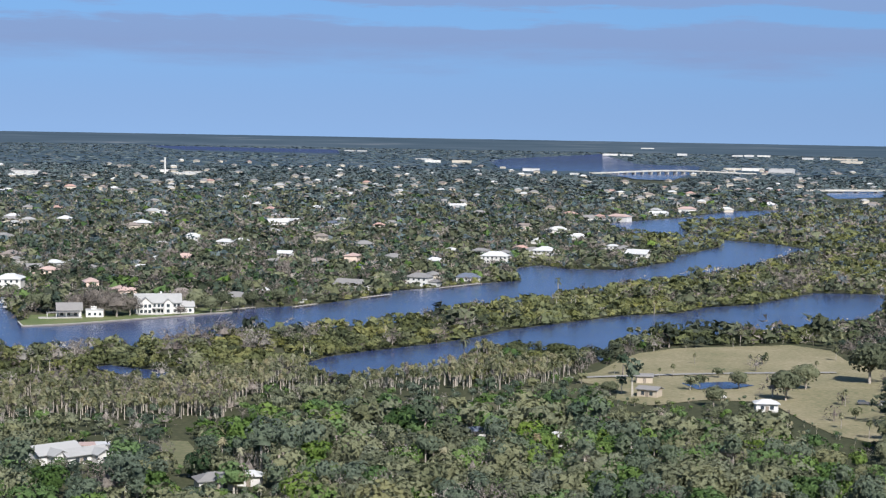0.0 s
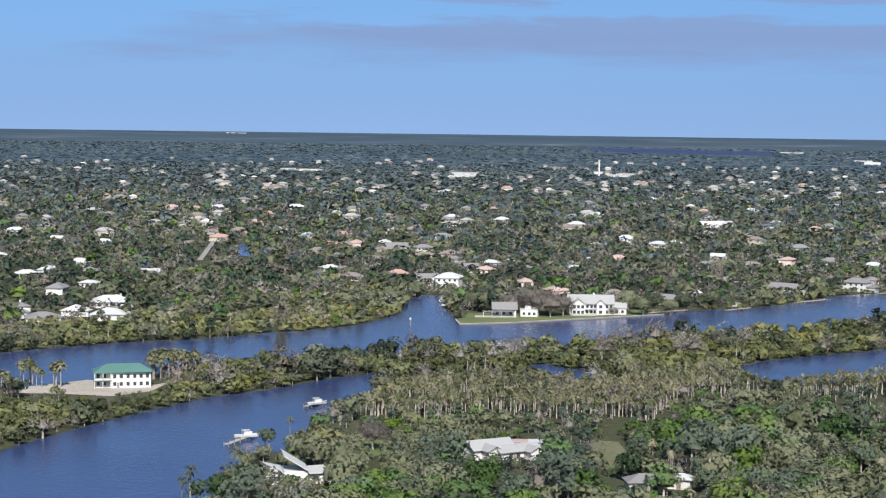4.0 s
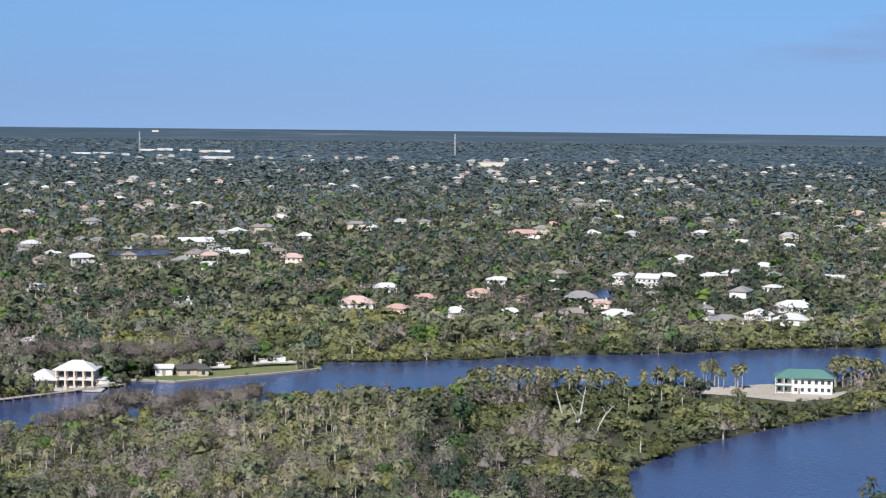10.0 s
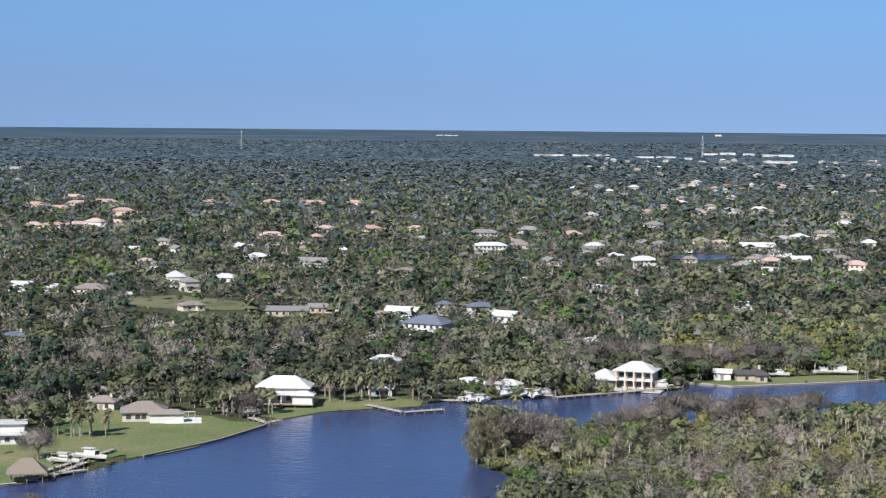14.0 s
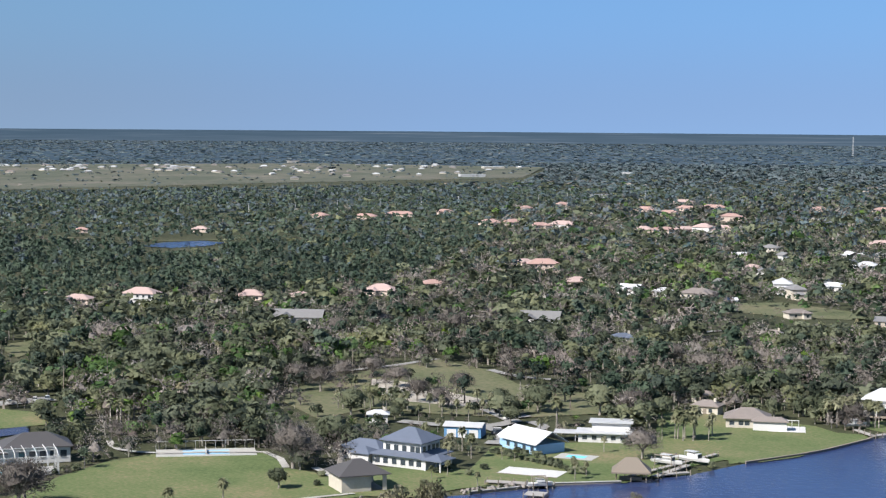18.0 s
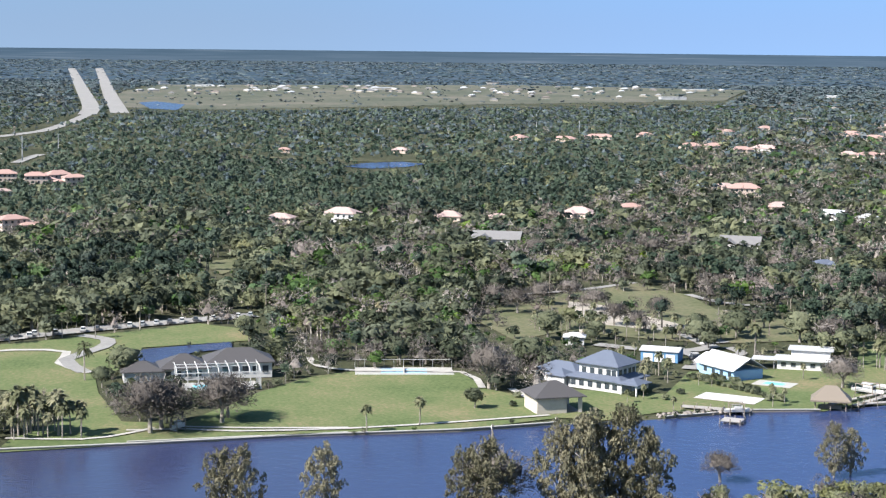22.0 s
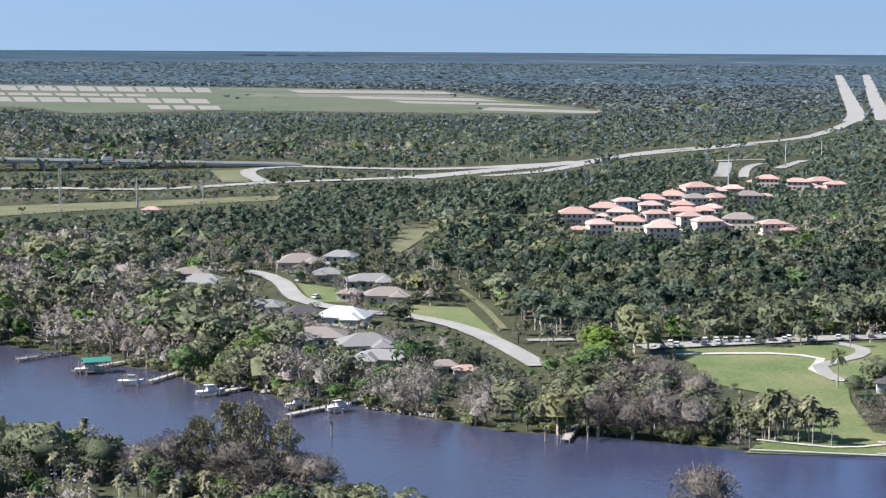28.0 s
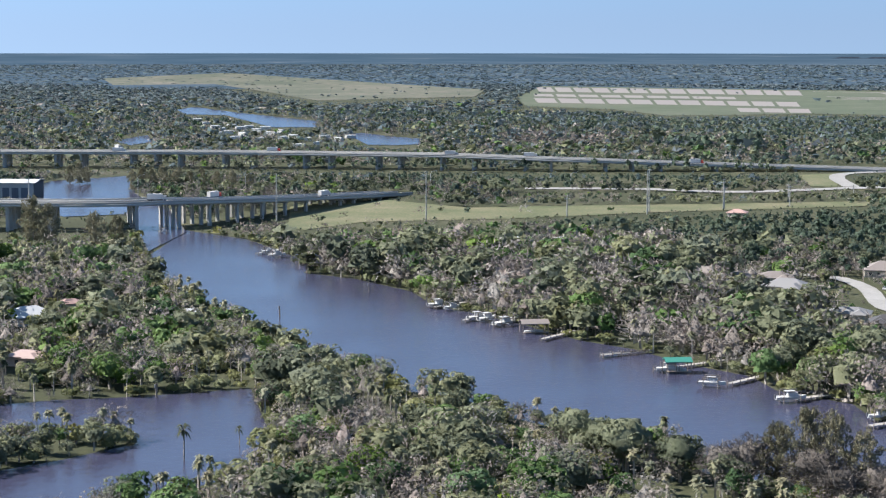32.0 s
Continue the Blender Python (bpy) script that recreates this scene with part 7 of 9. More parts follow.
# white and blue gabled house with its pool
g = thing("house", pose(-512, 189, 0.25, 0, 0, 18), "low light-blue house with a bright white gabled metal roof", "house")
block(g, -9, 8, -5.5, 5.5, 0, 3.0, "white_roof", "bluewall", 0.55, 0.9, True)
block(g, -13, -9.01, -3.5, 4.5, 0, 2.8, "white_roof", "bluewall", 0.5, 0.7, True)
glazing(g, [(x, -5.52, 0.9) for x in (-6, -2, 2, 6)], 1.6, 1.4)
PLOTS.append((-512, 189, 13))
pool = thing("swimming_pool", pose(-497, 197, 0.25, 0, 0, 50), "small turquoise pool in a pale paved deck", "swimming pool")
part("deck", box(-6, 6, -4, 4, 0.0, 0.10), M["concrete"], pool)
part("water", box(-3, 3, -1.6, 1.6, 0.08, 0.13), M["pool"], pool)
g = thing("house", pose(-521, 216, 0.25, 0, 0, 64), "low white house with stepped flat white roofs", "house")
part("wall", box(-8, 8, -4, 4, 0, 2.9), M["white"], g)
part("roof", box(-9, 9, -5.2, 4.6, 2.9, 3.2), M["white_roof"], g)
part("wall", box(-4, 8, 0, 7, 3.2, 5.6), M["white"], g)
part("roof", box(-5, 9, -0.8, 7.8, 5.6, 5.9), M["white_roof"], g)
part("carport_roof", box(-16, -8.01, -3.5, 3.5, 2.5, 2.7), M["white_roof"], g)
columns(g, (-15.5, -9), (-3, 3), 0, 2.5, "steel", 0.1)
glazing(g, [(x, -4.02, 0.9) for x in (-6, -3, 0, 3, 6)], 1.5, 1.3)
PLOTS.append((-521, 216, 13))
g = thing("garage", pose(-541, 176, 0.25, 0, 0, 60), "long bright blue garage with a white roof", "garage")
block(g, -6, 6, -4, 4, 0, 3.4, "white_roof", "garagewall", 0.2, 0.5, True)
for x in (-3.6, 0, 3.6):
    part("door", box(x - 1.5, x + 1.5, -4.08, -3.95, 0.02, 2.6), M["white"], g)
PLOTS.append((-541, 176, 10))

# thatched hut
g = thing("thatched_hut", pose(-460, 199, 0.25, 0, 0, 66), "open hut with a pale palm-thatch roof on posts", "hut")
columns(g, (-4.2, 0, 4.2), (-2.8, 2.8), 0, 2.6, "wood", 0.14)
rb = bmesh.new()
hip_roof(rb, -5, 5, -3.4, 3.4, 2.5, 0.95, 0.5, 0.4)
part("roof", rb, M["thatch"], g)
part("bar_counter", box(-3, 3, -0.4, 0.4, 0, 1.05), M["wood"], g)

# game court and sand court
g = thing("game_court", pose(-533, 91, 0.25, 0, 0, 82), "pale fenced game court with blue playing areas", "game court")
part("slab", box(-15, 15, -6, 6, 0, 0.06), M["concrete"], g)
part("playing_area", box(-7, -0.3, -3.5, 3.5, 0.06, 0.075), M["court"], g)
part("playing_area", box(0.3, 7, -3.5, 3.5, 0.06, 0.075), M["court"], g)
part("net", box(-0.04, 0.04, -4, 4, 0.08, 1.0), M["white"], g)
for x in np.linspace(-15, 15, 11):
    part("post", tube((x, 6, 0), (x, 6, 2.6), 0.06, 0.06, 5), M["steel"], g)
part("rail", box(-15, 15, 5.95, 6.05, 2.5, 2.6), M["white"], g)
part("curb", box(-15, 15, -6.1, -5.9, 0.0, 0.5), M["white"], g)
g = thing("sand_court", pose(-478, 176, 0.30, 0, 0, 50), "white rectangular sand court in the grass", "sand court")
part("sand", box(-9, 9, -5, 5, 0, 0.05), M["white"], g)
part("edging", box(-9.2, 9.2, -5.25, -5.0, 0, 0.12), M["wood"], g)

# raised white house, colonnaded house, tan house with a cage, modern house
g = thing("house", pose(-538, 330, 0.25, 0, 0, 50), "white wooden house with metal roof and raised porch", "house")
block(g, -9, 9, -5, 5, 1.2, 6.2, "white_roof", "white", 0.6, 1.0)
block(g, 4, 11, -9, -5.01, 1.2, 4.2, "white_roof", "white", 0.45, 0.8)
columns(g, (-8, -4, 0), (-8.5,), 0, 4.2)
part("porch_roof", box(-9, 3.9, -9, -4.9, 4.2, 4.45), M["white_roof"], g)
part("deck", box(-9.5, 11.5, -9.8, 5, 0.9, 1.19), M["wood"], g)
columns(g, (-9, -2, 5, 11), (-9.2, -2, 4), -0.2, 0.9, "wood", 0.2)
glazing(g, [(x, -5.02, 1.9) for x in (-7, -4, -1, 2)], 1.5, 1.7)
PLOTS.append((-538, 330, 14))
g = thing("house", pose(-500, 456, 0.25, 0, 0, 34), "white waterfront house with white hipped roofs and pink columns", "house")
part("wall", box(-2, 12, 0, 9, 0, 6.6), M["pinkwall"], g)
rb = bmesh.new()
hip_roof(rb, -2, 12, -1, 9, 6.6, 0.5, 1.2)
part("roof", rb, M["white_roof"], g)
part("wall", box(-13, -2.01, 1, 8, 0, 3.2), M["white"], g)
rb = bmesh.new()
hip_roof(rb, -13, -1.5, -3.5, 8, 3.2, 0.5, 1.0)
part("roof", rb, M["white_roof"], g)
part("balcony", box(-2, 12.5, -2.4, 0, 3.2, 3.5), M["white"], g)
columns(g, (-1.6, 1.8, 5.2, 8.6, 12), (-2.1,), 0, 6.6, "pinkwall", 0.35)
columns(g, (-12.5, -9, -5.5), (-3,), 0, 3.2)
glazing(g, [(x, -0.02, z) for x in (0, 3.4, 6.8, 10.2) for z in (0.6, 4.0)], 1.8, 2.0)
part("terrace", box(-14, 17, -9, -2.5, 0.02, 0.4), M["concrete"], g, "pale stone terrace")
part("wall", box(12.01, 15.5, 2, 8, 0, 3.0), M["pinkwall"], g)
part("roof", box(11.9, 16.2, 1.4, 8.4, 3.0, 3.3), M["white_roof"], g)
for x in (-11, -4, 4, 12):
    part("planter", box(x, x + 2.2, -8.6, -7.6, 0.4, 1.1), M["wood"], g)
PLOTS.append((-500, 456, 15))
g = thing("house", pose(-531, 279, 0.25, 0, 0, 62), "low house with a brown roof and a white pool screen", "house")
block(g, -14, 0, -4, 6, 0, 3.0, "tan_roof", "cream", 0.5, 0.9)
block(g, -5, 6, -8, -4.01, 0, 2.9, "tan_roof", "white", 0.5, 0.6)
for k in range(5):
    part("screen_post", tube((1 + 2.2 * k, -6, 0), (1 + 2.2 * k, -6, 3.4), 0.1, 0.1, 4), M["white"], g)
part("screen_rail", box(1, 10, -6.1, -5.9, 3.3, 3.5), M["white"], g)
part("patio", box(0, 12, -9, 2, 0, 0.15), M["white"], g)
glazing(g, [(x, -4.02, 0.9) for x in (-12, -9, -7)], 1.6, 1.4)
PLOTS.append((-531, 279, 14))
g = thing("house", pose(-158, 473, 0, 0, 0, 24), "modern white house with tilted angular roofs among palms", "house")
for x0, x1, z0, z1 in ((-10, -4, 3.2, 4.6), (-4, 3, 3.6, 8.0), (3, 12, 3.4, 2.9)):
    part("wall", box(x0 + 0.2, x1 - 0.2, -4, 5, 0, min(z0, z1)), M["white"], g)
    rb = bmesh.new()
    v = [rb.verts.new(q) for q in ((x0, -5, z1), (x1, -5, z0), (x1, 6, z0), (x0, 6, z1), (x0, -5, z1 + 0.3), (x1, -5, z0 + 0.3), (x1, 6, z0 + 0.3), (x0, 6, z1 + 0.3))]
    for f in ((3, 2, 1, 0), (4, 5, 6, 7), (0, 1, 5, 4), (1, 2, 6, 5), (2, 3, 7, 6), (3, 0, 4, 7)):
        rb.faces.new([v[k] for k in f])
    part("roof", rb, M["white_roof"], g)
glazing(g, [(x, -4.02, 0.9) for x in (-8, -6, 0, 5, 8, 10)], 1.5, 1.4)
PLOTS.append((-158, 473, 13))

# the blue dry-stack hall by the bridge
bx, by = BLUE_HALL[0]
g = thing("storage_hall", pose(bx, by, 0, 0, 0, 120), "tall dark blue boat storage hall beside the bridge", "storage hall")
part("wall", box(-15, 15, -12, 12, 0, 12.5), M["steel"], g, "blue-grey metal wall")
part("wall", box(15.01, 15.3, -12, 12, 0, 12.5), M["dark_metal"], g, "dark side wall")
rb = bmesh.new()
gable_roof(rb, -15, 15.3, -12, 12, 12.5, 0.12, 1.2)
part("roof", rb, M["white_roof"], g)
for x in (-9, -3, 3, 9):
    part("door", box(x - 2.2, x + 2.2, -12.15, -11.95, 0.1, 9.5), M["blue_roof"], g)
PLOTS.append((bx, by, 22))


# ---------------------------------------------------------------- bridges
def bridge(name, line, width, label, spans, gap=0.0):
    p = np.array(line, float)
    xy, z = rounded(p[:, :2], 20), None
    seg = np.concatenate([[0], np.cumsum(np.hypot(*np.diff(p[:, :2], axis=0).T))])
    s2 = np.concatenate([[0], np.cumsum(np.hypot(*np.diff(xy, axis=0).T))])
    z = np.interp(s2 / s2[-1] * seg[-1], seg, p[:, 2])
    t = np.gradient(xy, axis=0)
    t /= np.hypot(t[:, 0], t[:, 1])[:, None]
    nr = np.stack([-t[:, 1], t[:, 0]], 1)
    top = thing(name, pose(0, 0, 0), label, "bridge")

    def beam(nm, o0, o1, z0, z1, key):
        n = len(xy)
        v = np.vstack([np.hstack([xy + nr * o, (z + h)[:, None]]) for o, h in ((o0, z0), (o1, z0), (o1, z1), (o0, z1))])
        f = []
        for a, b_ in ((0, 1), (1, 2), (2, 3), (3, 0)):
            i = np.arange(n - 1)
            f += [np.stack([a * n + i, b_ * n + i, b_ * n + i + 1], 1), np.stack([a * n + i, b_ * n + i + 1, a * n + i + 1], 1)]
        ob = new(nm, mesh_of(nm, v, np.vstack(f), M[key]))
        ob.parent = top

    half = width / 2
    sides = ((-half, -gap / 2), (gap / 2, half)) if gap else ((-half, half),)
    for a, b_ in sides:
        beam("deck", a, b_, -1.6, -0.2, "concrete")
        beam("roadway", a + 0.4, b_ - 0.4, -0.19, 0.0, "road")
        for o in (a, b_ - 0.35):
            beam("parapet", o, o + 0.35, -0.19, 0.85, "concrete")
    for q in np.linspace(0.02, 0.98, spans):
        k = int(q * (len(xy) - 1))
        if z[k] < 3.2:
            continue
        for a, b_ in sides:
            w = (b_ - a)
            m = pose(*(xy[k] + nr[k] * (a + b_) / 2), 0, 0, 0, math.degrees(math.atan2(nr[k][1], nr[k][0])))
            pier = bmesh.new()
            for ox in (-w * 0.3, w * 0.3):
                add_box(pier, ox - 0.8, ox + 0.8, -0.9, 0.9, -1.0, z[k] - 2.6)
            add_box(pier, -w * 0.45, w * 0.45, -1.0, 1.0, z[k] - 2.6, z[k] - 1.61)
            pier.transform(m)
            part("pier", pier, M["concrete"], top)
    return top


bridge("road_bridge", LOW_BRIDGE, 26, "long pale concrete road bridge on twin piers over the river", 15, 3.0)
bridge("highway_bridge", HIGH_BRIDGE, 28, "long grey concrete highway viaduct beyond the river", 26, 3.0)
ROADS["low_bridge"] = (30, [(x, y) for x, y, z in LOW_BRIDGE])
ROADS["high_bridge"] = (30, [(x, y) for x, y, z in HIGH_BRIDGE])


def sound_bridge(ends, rise, count):
    """The long arched bridge over the sound."""
    a, b_ = Vector(ends[0]), Vector(ends[1])
    top = thing("arched_bridge", pose(0, 0, 0), "long pale arched bridge across the far sound", "bridge")
    way = (b_ - a).normalized()
    nrm = Vector((-way.y, way.x))
    rows = [(a.lerp(b_, k / 40), 4.0 + rise * math.sin(math.pi * k / 40) ** 1.5) for k in range(41)]

    def beam(nm, o0, o1, z0, z1, key):
        v = np.array([(*(p + nrm * o), z + h) for o, h in ((o0, z0), (o1, z0), (o1, z1), (o0, z1)) for p, z in rows])
        i, f = np.arange(40), []
        for p, q in ((0, 1), (1, 2), (2, 3), (3, 0)):
            f += [np.stack([p * 41 + i, q * 41 + i, q * 41 + i + 1], 1), np.stack([p * 41 + i, q * 41 + i + 1, p * 41 + i + 1], 1)]
        new(nm, mesh_of(nm, lay(v), np.vstack(f), M[key])).parent = top

    beam("deck", -8, 8, -2.4, 0, "concrete")
    beam("parapet", -8, -7.5, 0.01, 1.1, "concrete")
    beam("parapet", 7.5, 8, 0.01, 1.1, "concrete")
    for k in range(1, count):
        p, z = rows[round(40 * k / count)]
        bm = box(-7, 7, -1.2, 1.2, -1, z - 2.4)
        bm.transform(pose(p.x, p.y, 0, 0, 0, math.degrees(math.atan2(nrm.y, nrm.x))))
        for v in bm.verts:
            v.co = Vector(lay([tuple(v.co)])[0])
        part("pier", bm, M["concrete"], top)


sound_bridge(((359, 4377), (804, 4640)), 7.0, 20)
sound_bridge(((633, 3250), (1010, 3330)), 1.0, 12)
ROADS["sound_bridge"] = (30, [(359, 4377), (804, 4640)])

# ---------------------------------------------------------------- docks, boats, markers, sea walls
def dock(x0, y0, x1, y1, width):
    a, b_ = Vector((x0, y0, 0)), Vector((x1, y1, 0))
    ln = (b_ - a).length
    turn = math.degrees(math.atan2(y1 - y0, x1 - x0))
    d = thing("dock", pose(x0, y0, 0, 0, 0, turn), "weathered grey wooden dock on piles", "dock", "docks along the river")
    part("deck", box(0, ln, -width / 2, width / 2, 0.85, 1.05), M["grey_wood"], d)
    for k in range(max(2, int(ln / 3.5)) + 1):
        x = ln * k / max(2, int(ln / 3.5))
        for s in (-1, 1):
            part("post", tube((x, s * width / 2, -0.6), (x, s * width / 2, 1.7), 0.16, 0.14, 6), M["wood"], d)


for row in DOCKS:
    dock(*row)


def boat_hull(ln):
    bm = bmesh.new()
    w = ln * 0.15
    secs = []
    for f, k, h in ((0.0, 0.9, 0.95), (0.35, 1.0, 0.95), (0.7, 0.8, 1.1), (0.9, 0.35, 1.25), (1.0, 0.04, 1.35)):
        x = (f - 0.5) * ln
        secs.append([bm.verts.new(q) for q in ((x, -w * k, h), (x, -w * k * 0.75, 0.25), (x, 0, 0.0 + 0.3 * f), (x, w * k * 0.75, 0.25), (x, w * k, h))])
    for s, t in zip(secs[:-1], secs[1:]):
        for k in range(4):
            bm.faces.new((s[k], t[k], t[k + 1], s[k + 1]))
        bm.faces.new((s[4], t[4], t[0], s[0]))
    bm.faces.new(secs[0])
    return bm


def boat(x, y, ln, turn, lift=0.9):
    yaw = math.degrees(math.atan2(-x, y))
    b_ = thing("boat", pose(x, y, lift, 0, 0, yaw + turn), "white motor boat moored on a lift" if ln < 12 else "large white motor yacht at the sea wall", "boat", "boats along the river")
    part("hull", boat_hull(ln), M["white"], b_)
    part("cabin", box(-ln * 0.12, ln * 0.2, -ln * 0.085, ln * 0.085, 0.96, 1.0 + ln * 0.12), M["white"], b_)
    part("windscreen", box(ln * 0.2, ln * 0.215, -ln * 0.08, ln * 0.08, 1.05, 1.0 + ln * 0.10), M["glass"], b_)
    part("canopy", box(-ln * 0.2, ln * 0.12, -ln * 0.1, ln * 0.1, 1.3 + ln * 0.13, 1.4 + ln * 0.13), M["white_roof"], b_)
    for sx in (-ln * 0.18, ln * 0.1):
        for sy in (-1, 1):
            part("canopy_post", tube((sx, sy * ln * 0.09, 0.96), (sx, sy * ln * 0.09, 1.32 + ln * 0.13), 0.05, 0.05, 4), M["steel"], b_)
    part("engine", box(-ln * 0.54, -ln * 0.49, -0.3, 0.3, 0.4, 1.5), M["dark_metal"], b_)


def boat_lift(x, y, ln, turn):
    """Four piles with beams that carry a boat over the water."""
    g = thing("boat_lift", pose(x, y, 0, 0, 0, math.degrees(math.atan2(-x, y)) + turn), "weathered timber boat lift on four piles", "boat lift", "boat lifts along the river")
    for sx in (-ln * 0.3, ln * 0.25):
        for sy in (-1, 1):
            part("post", tube((sx, sy * (ln * 0.15 + 0.5), -1), (sx, sy * (ln * 0.15 + 0.5), 3.6), 0.16, 0.14, 6), M["wood"], g)
        part("beam", box(sx - 0.12, sx + 0.12, -ln * 0.15 - 0.5, ln * 0.15 + 0.5, 0.55, 0.8), M["steel"], g)
    for sy in (-1, 1):
        part("rail", box(-ln * 0.32, ln * 0.27, sy * (ln * 0.15 + 0.5) - 0.1, sy * (ln * 0.15 + 0.5) + 0.1, 3.4, 3.62), M["wood"], g)


for row in BOATS:
    boat(*row)
    if row[2] < 11 and row[1] < 300:
        boat_lift(*row)
for x, y, w, d_, key in BOAT_ROOFS:
    g = thing("boat_shelter", pose(x, y, 0, 0, 0, math.degrees(math.atan2(-x, y)) + 12), {"teal_roof": "boat lift under a bright green canopy roof", "tan_roof": "boat lift under a brown roof", "blue_roof": "boat lifts under blue canopies", "white_roof": "boat lift under a white roof"}[key], "boat shelter")
    for sx in (-w / 2, 0, w / 2):
        for sy in (-d_ / 2, d_ / 2):
            part("post", tube((sx, sy, -0.5), (sx, sy, 3.6), 0.15, 0.15, 6), M["wood"], g)
    rb = bmesh.new()
    gable_roof(rb, -w / 2, w / 2, -d_ / 2, d_ / 2, 3.6, 0.35, 0.5)
    part("roof", rb, M[key], g)
    part("deck", box(-w / 2, w / 2, -d_ / 2 - 1.2, -d_ / 2, 0.8, 1.0), M["wood"], g)
    part("boat_hull", boat_hull(w * 0.75), M["white"], g)
for x, y in MARKERS:
    g = thing("channel_marker", pose(x, y, 0), "dark wooden channel pile standing in the water", "channel marker", "channel markers")
    part("post", tube((0, 0, -1), (0.1, 0, 4.2), 0.28, 0.24, 7), M["wood"], g)
    part("sign", box(-0.5, 0.5, -0.32, -0.27, 3.0, 4.0), M["white"], g)
del SEAWALLS[1]
for line in SEAWALLS:
    timber = line is SEAWALLS[0]
    g = thing("sea_wall", pose(0, 0, 0), "low dark timber sea wall along the lawn's edge" if timber else "low concrete sea wall along the lawn's edge", "sea wall", kind="structure")
    for (ax, ay), (bx, by) in zip(line[:-1], line[1:]):
        ln = math.hypot(bx - ax, by - ay)
        m = pose(ax, ay, 0, 0, 0, math.degrees(math.atan2(by - ay, bx - ax)))
        wb = box(0, ln, -0.25, 0.25, -0.3, 0.62)
        wb.transform(m)
        part("wall", wb, M["stone"], g)
        cb = box(0, ln, -0.4, 0.4, 0.62, 0.8)
        cb.transform(m)
        part("cap", cb, M["wood" if timber else "concrete"], g)


# ---------------------------------------------------------------- poles, lamps, masts
def poles(rows, name, label, r, key, arms):
    for x, y, h in rows:
        g = thing(name, pose(x, y, 0, 0, 0, math.degrees(math.atan2(-x, y)) + 20), label, "pole", label.split(" ", 1)[1])
        part("pole", tube((0, 0, 0), (0, 0, h), r, r * 0.6, 8), M[key], g)
        for k in range(arms):
            part("crossarm", box(-1.6, 1.6, -0.1, 0.1, h - 0.9 - 1.6 * k, h - 0.7 - 1.6 * k), M["wood" if key == "wood" else "steel"], g)
            for s in (-1.4, 0.0, 1.4):
                part("insulator", tube((s, 0, h - 0.7 - 1.6 * k), (s, 0, h - 0.35 - 1.6 * k), 0.07, 0.05, 5), M["concrete"], g)


poles(POWER_POLES, "power_pole", "tall pale concrete power pole with crossarms", 0.42, "concrete", 2)
poles(WOOD_POLES, "utility_pole", "weathered wooden utility pole with a crossarm", 0.2, "wood", 1)
poles(LINE_POLES, "transmission_pole", "grey steel transmission pole over the woods", 0.5, "steel", 1)
for x, y, h in LAMPS:
    g = thing("street_lamp", pose(x, y, 0, 0, 0, math.degrees(math.atan2(-x, y))), "tall grey curved-arm road lamp", "street lamp", "lamps along the highway")
    part("pole", tube((0, 0, 0), (0, 0, h * 0.86), 0.22, 0.14, 6), M["steel"], g)
    arm = tube((0, 0, h * 0.86), (1.2, 0, h * 0.96), 0.13, 0.11, 5)
    add_tube(arm, (1.2, 0, h * 0.96), (3.4, 0, h), 0.11, 0.09, 5)
    part("arm", arm, M["steel"], g)
    part("lamp_head", box(3.2, 4.4, -0.22, 0.22, h - 0.1, h + 0.12), M["steel"], g)
for x, y, h in TALL_LATTICE:
    s = shrink(x, y)
    g = thing("lattice_mast", pose(*lay([(x, y, 0)])[0]) @ Matrix.Diagonal((s, s, s, 1)), "tall steel lattice mast above the trees", "mast", "masts on the plain")
    for k in range(3):
        q = 2 * math.pi * k / 3
        c, sn = math.cos(q), math.sin(q)
        part("leg", tube((2.6 * c, 2.6 * sn, 0), (1.2 * c, 1.2 * sn, h * 1.35), 0.5, 0.4, 4), M["steel"], g)
        c2, s2 = math.cos(q + 2.094), math.sin(q + 2.094)
        for j in range(6):
            z0, z1 = h * 1.35 * j / 6, h * 1.35 * (j + 1) / 6
            part("brace", tube((2.4 * c, 2.4 * sn, z0), (2.0 * c2, 2.0 * s2, z1), 0.25, 0.25, 3), M["steel"], g)
for x, y, h in WATER_TOWER:
    g = thing("radio_tower", pose(*lay([(x, y, 0)])[0]), "slim white tower standing above the suburb", "tower")
    part("shaft", tube((0, 0, 0), (0, 0, h), 2.2, 1.6, 10), M["white"], g)
    part("cap", tube((0, 0, h), (0, 0, h + 2.0), 2.2, 2.0, 10), M["white"], g)


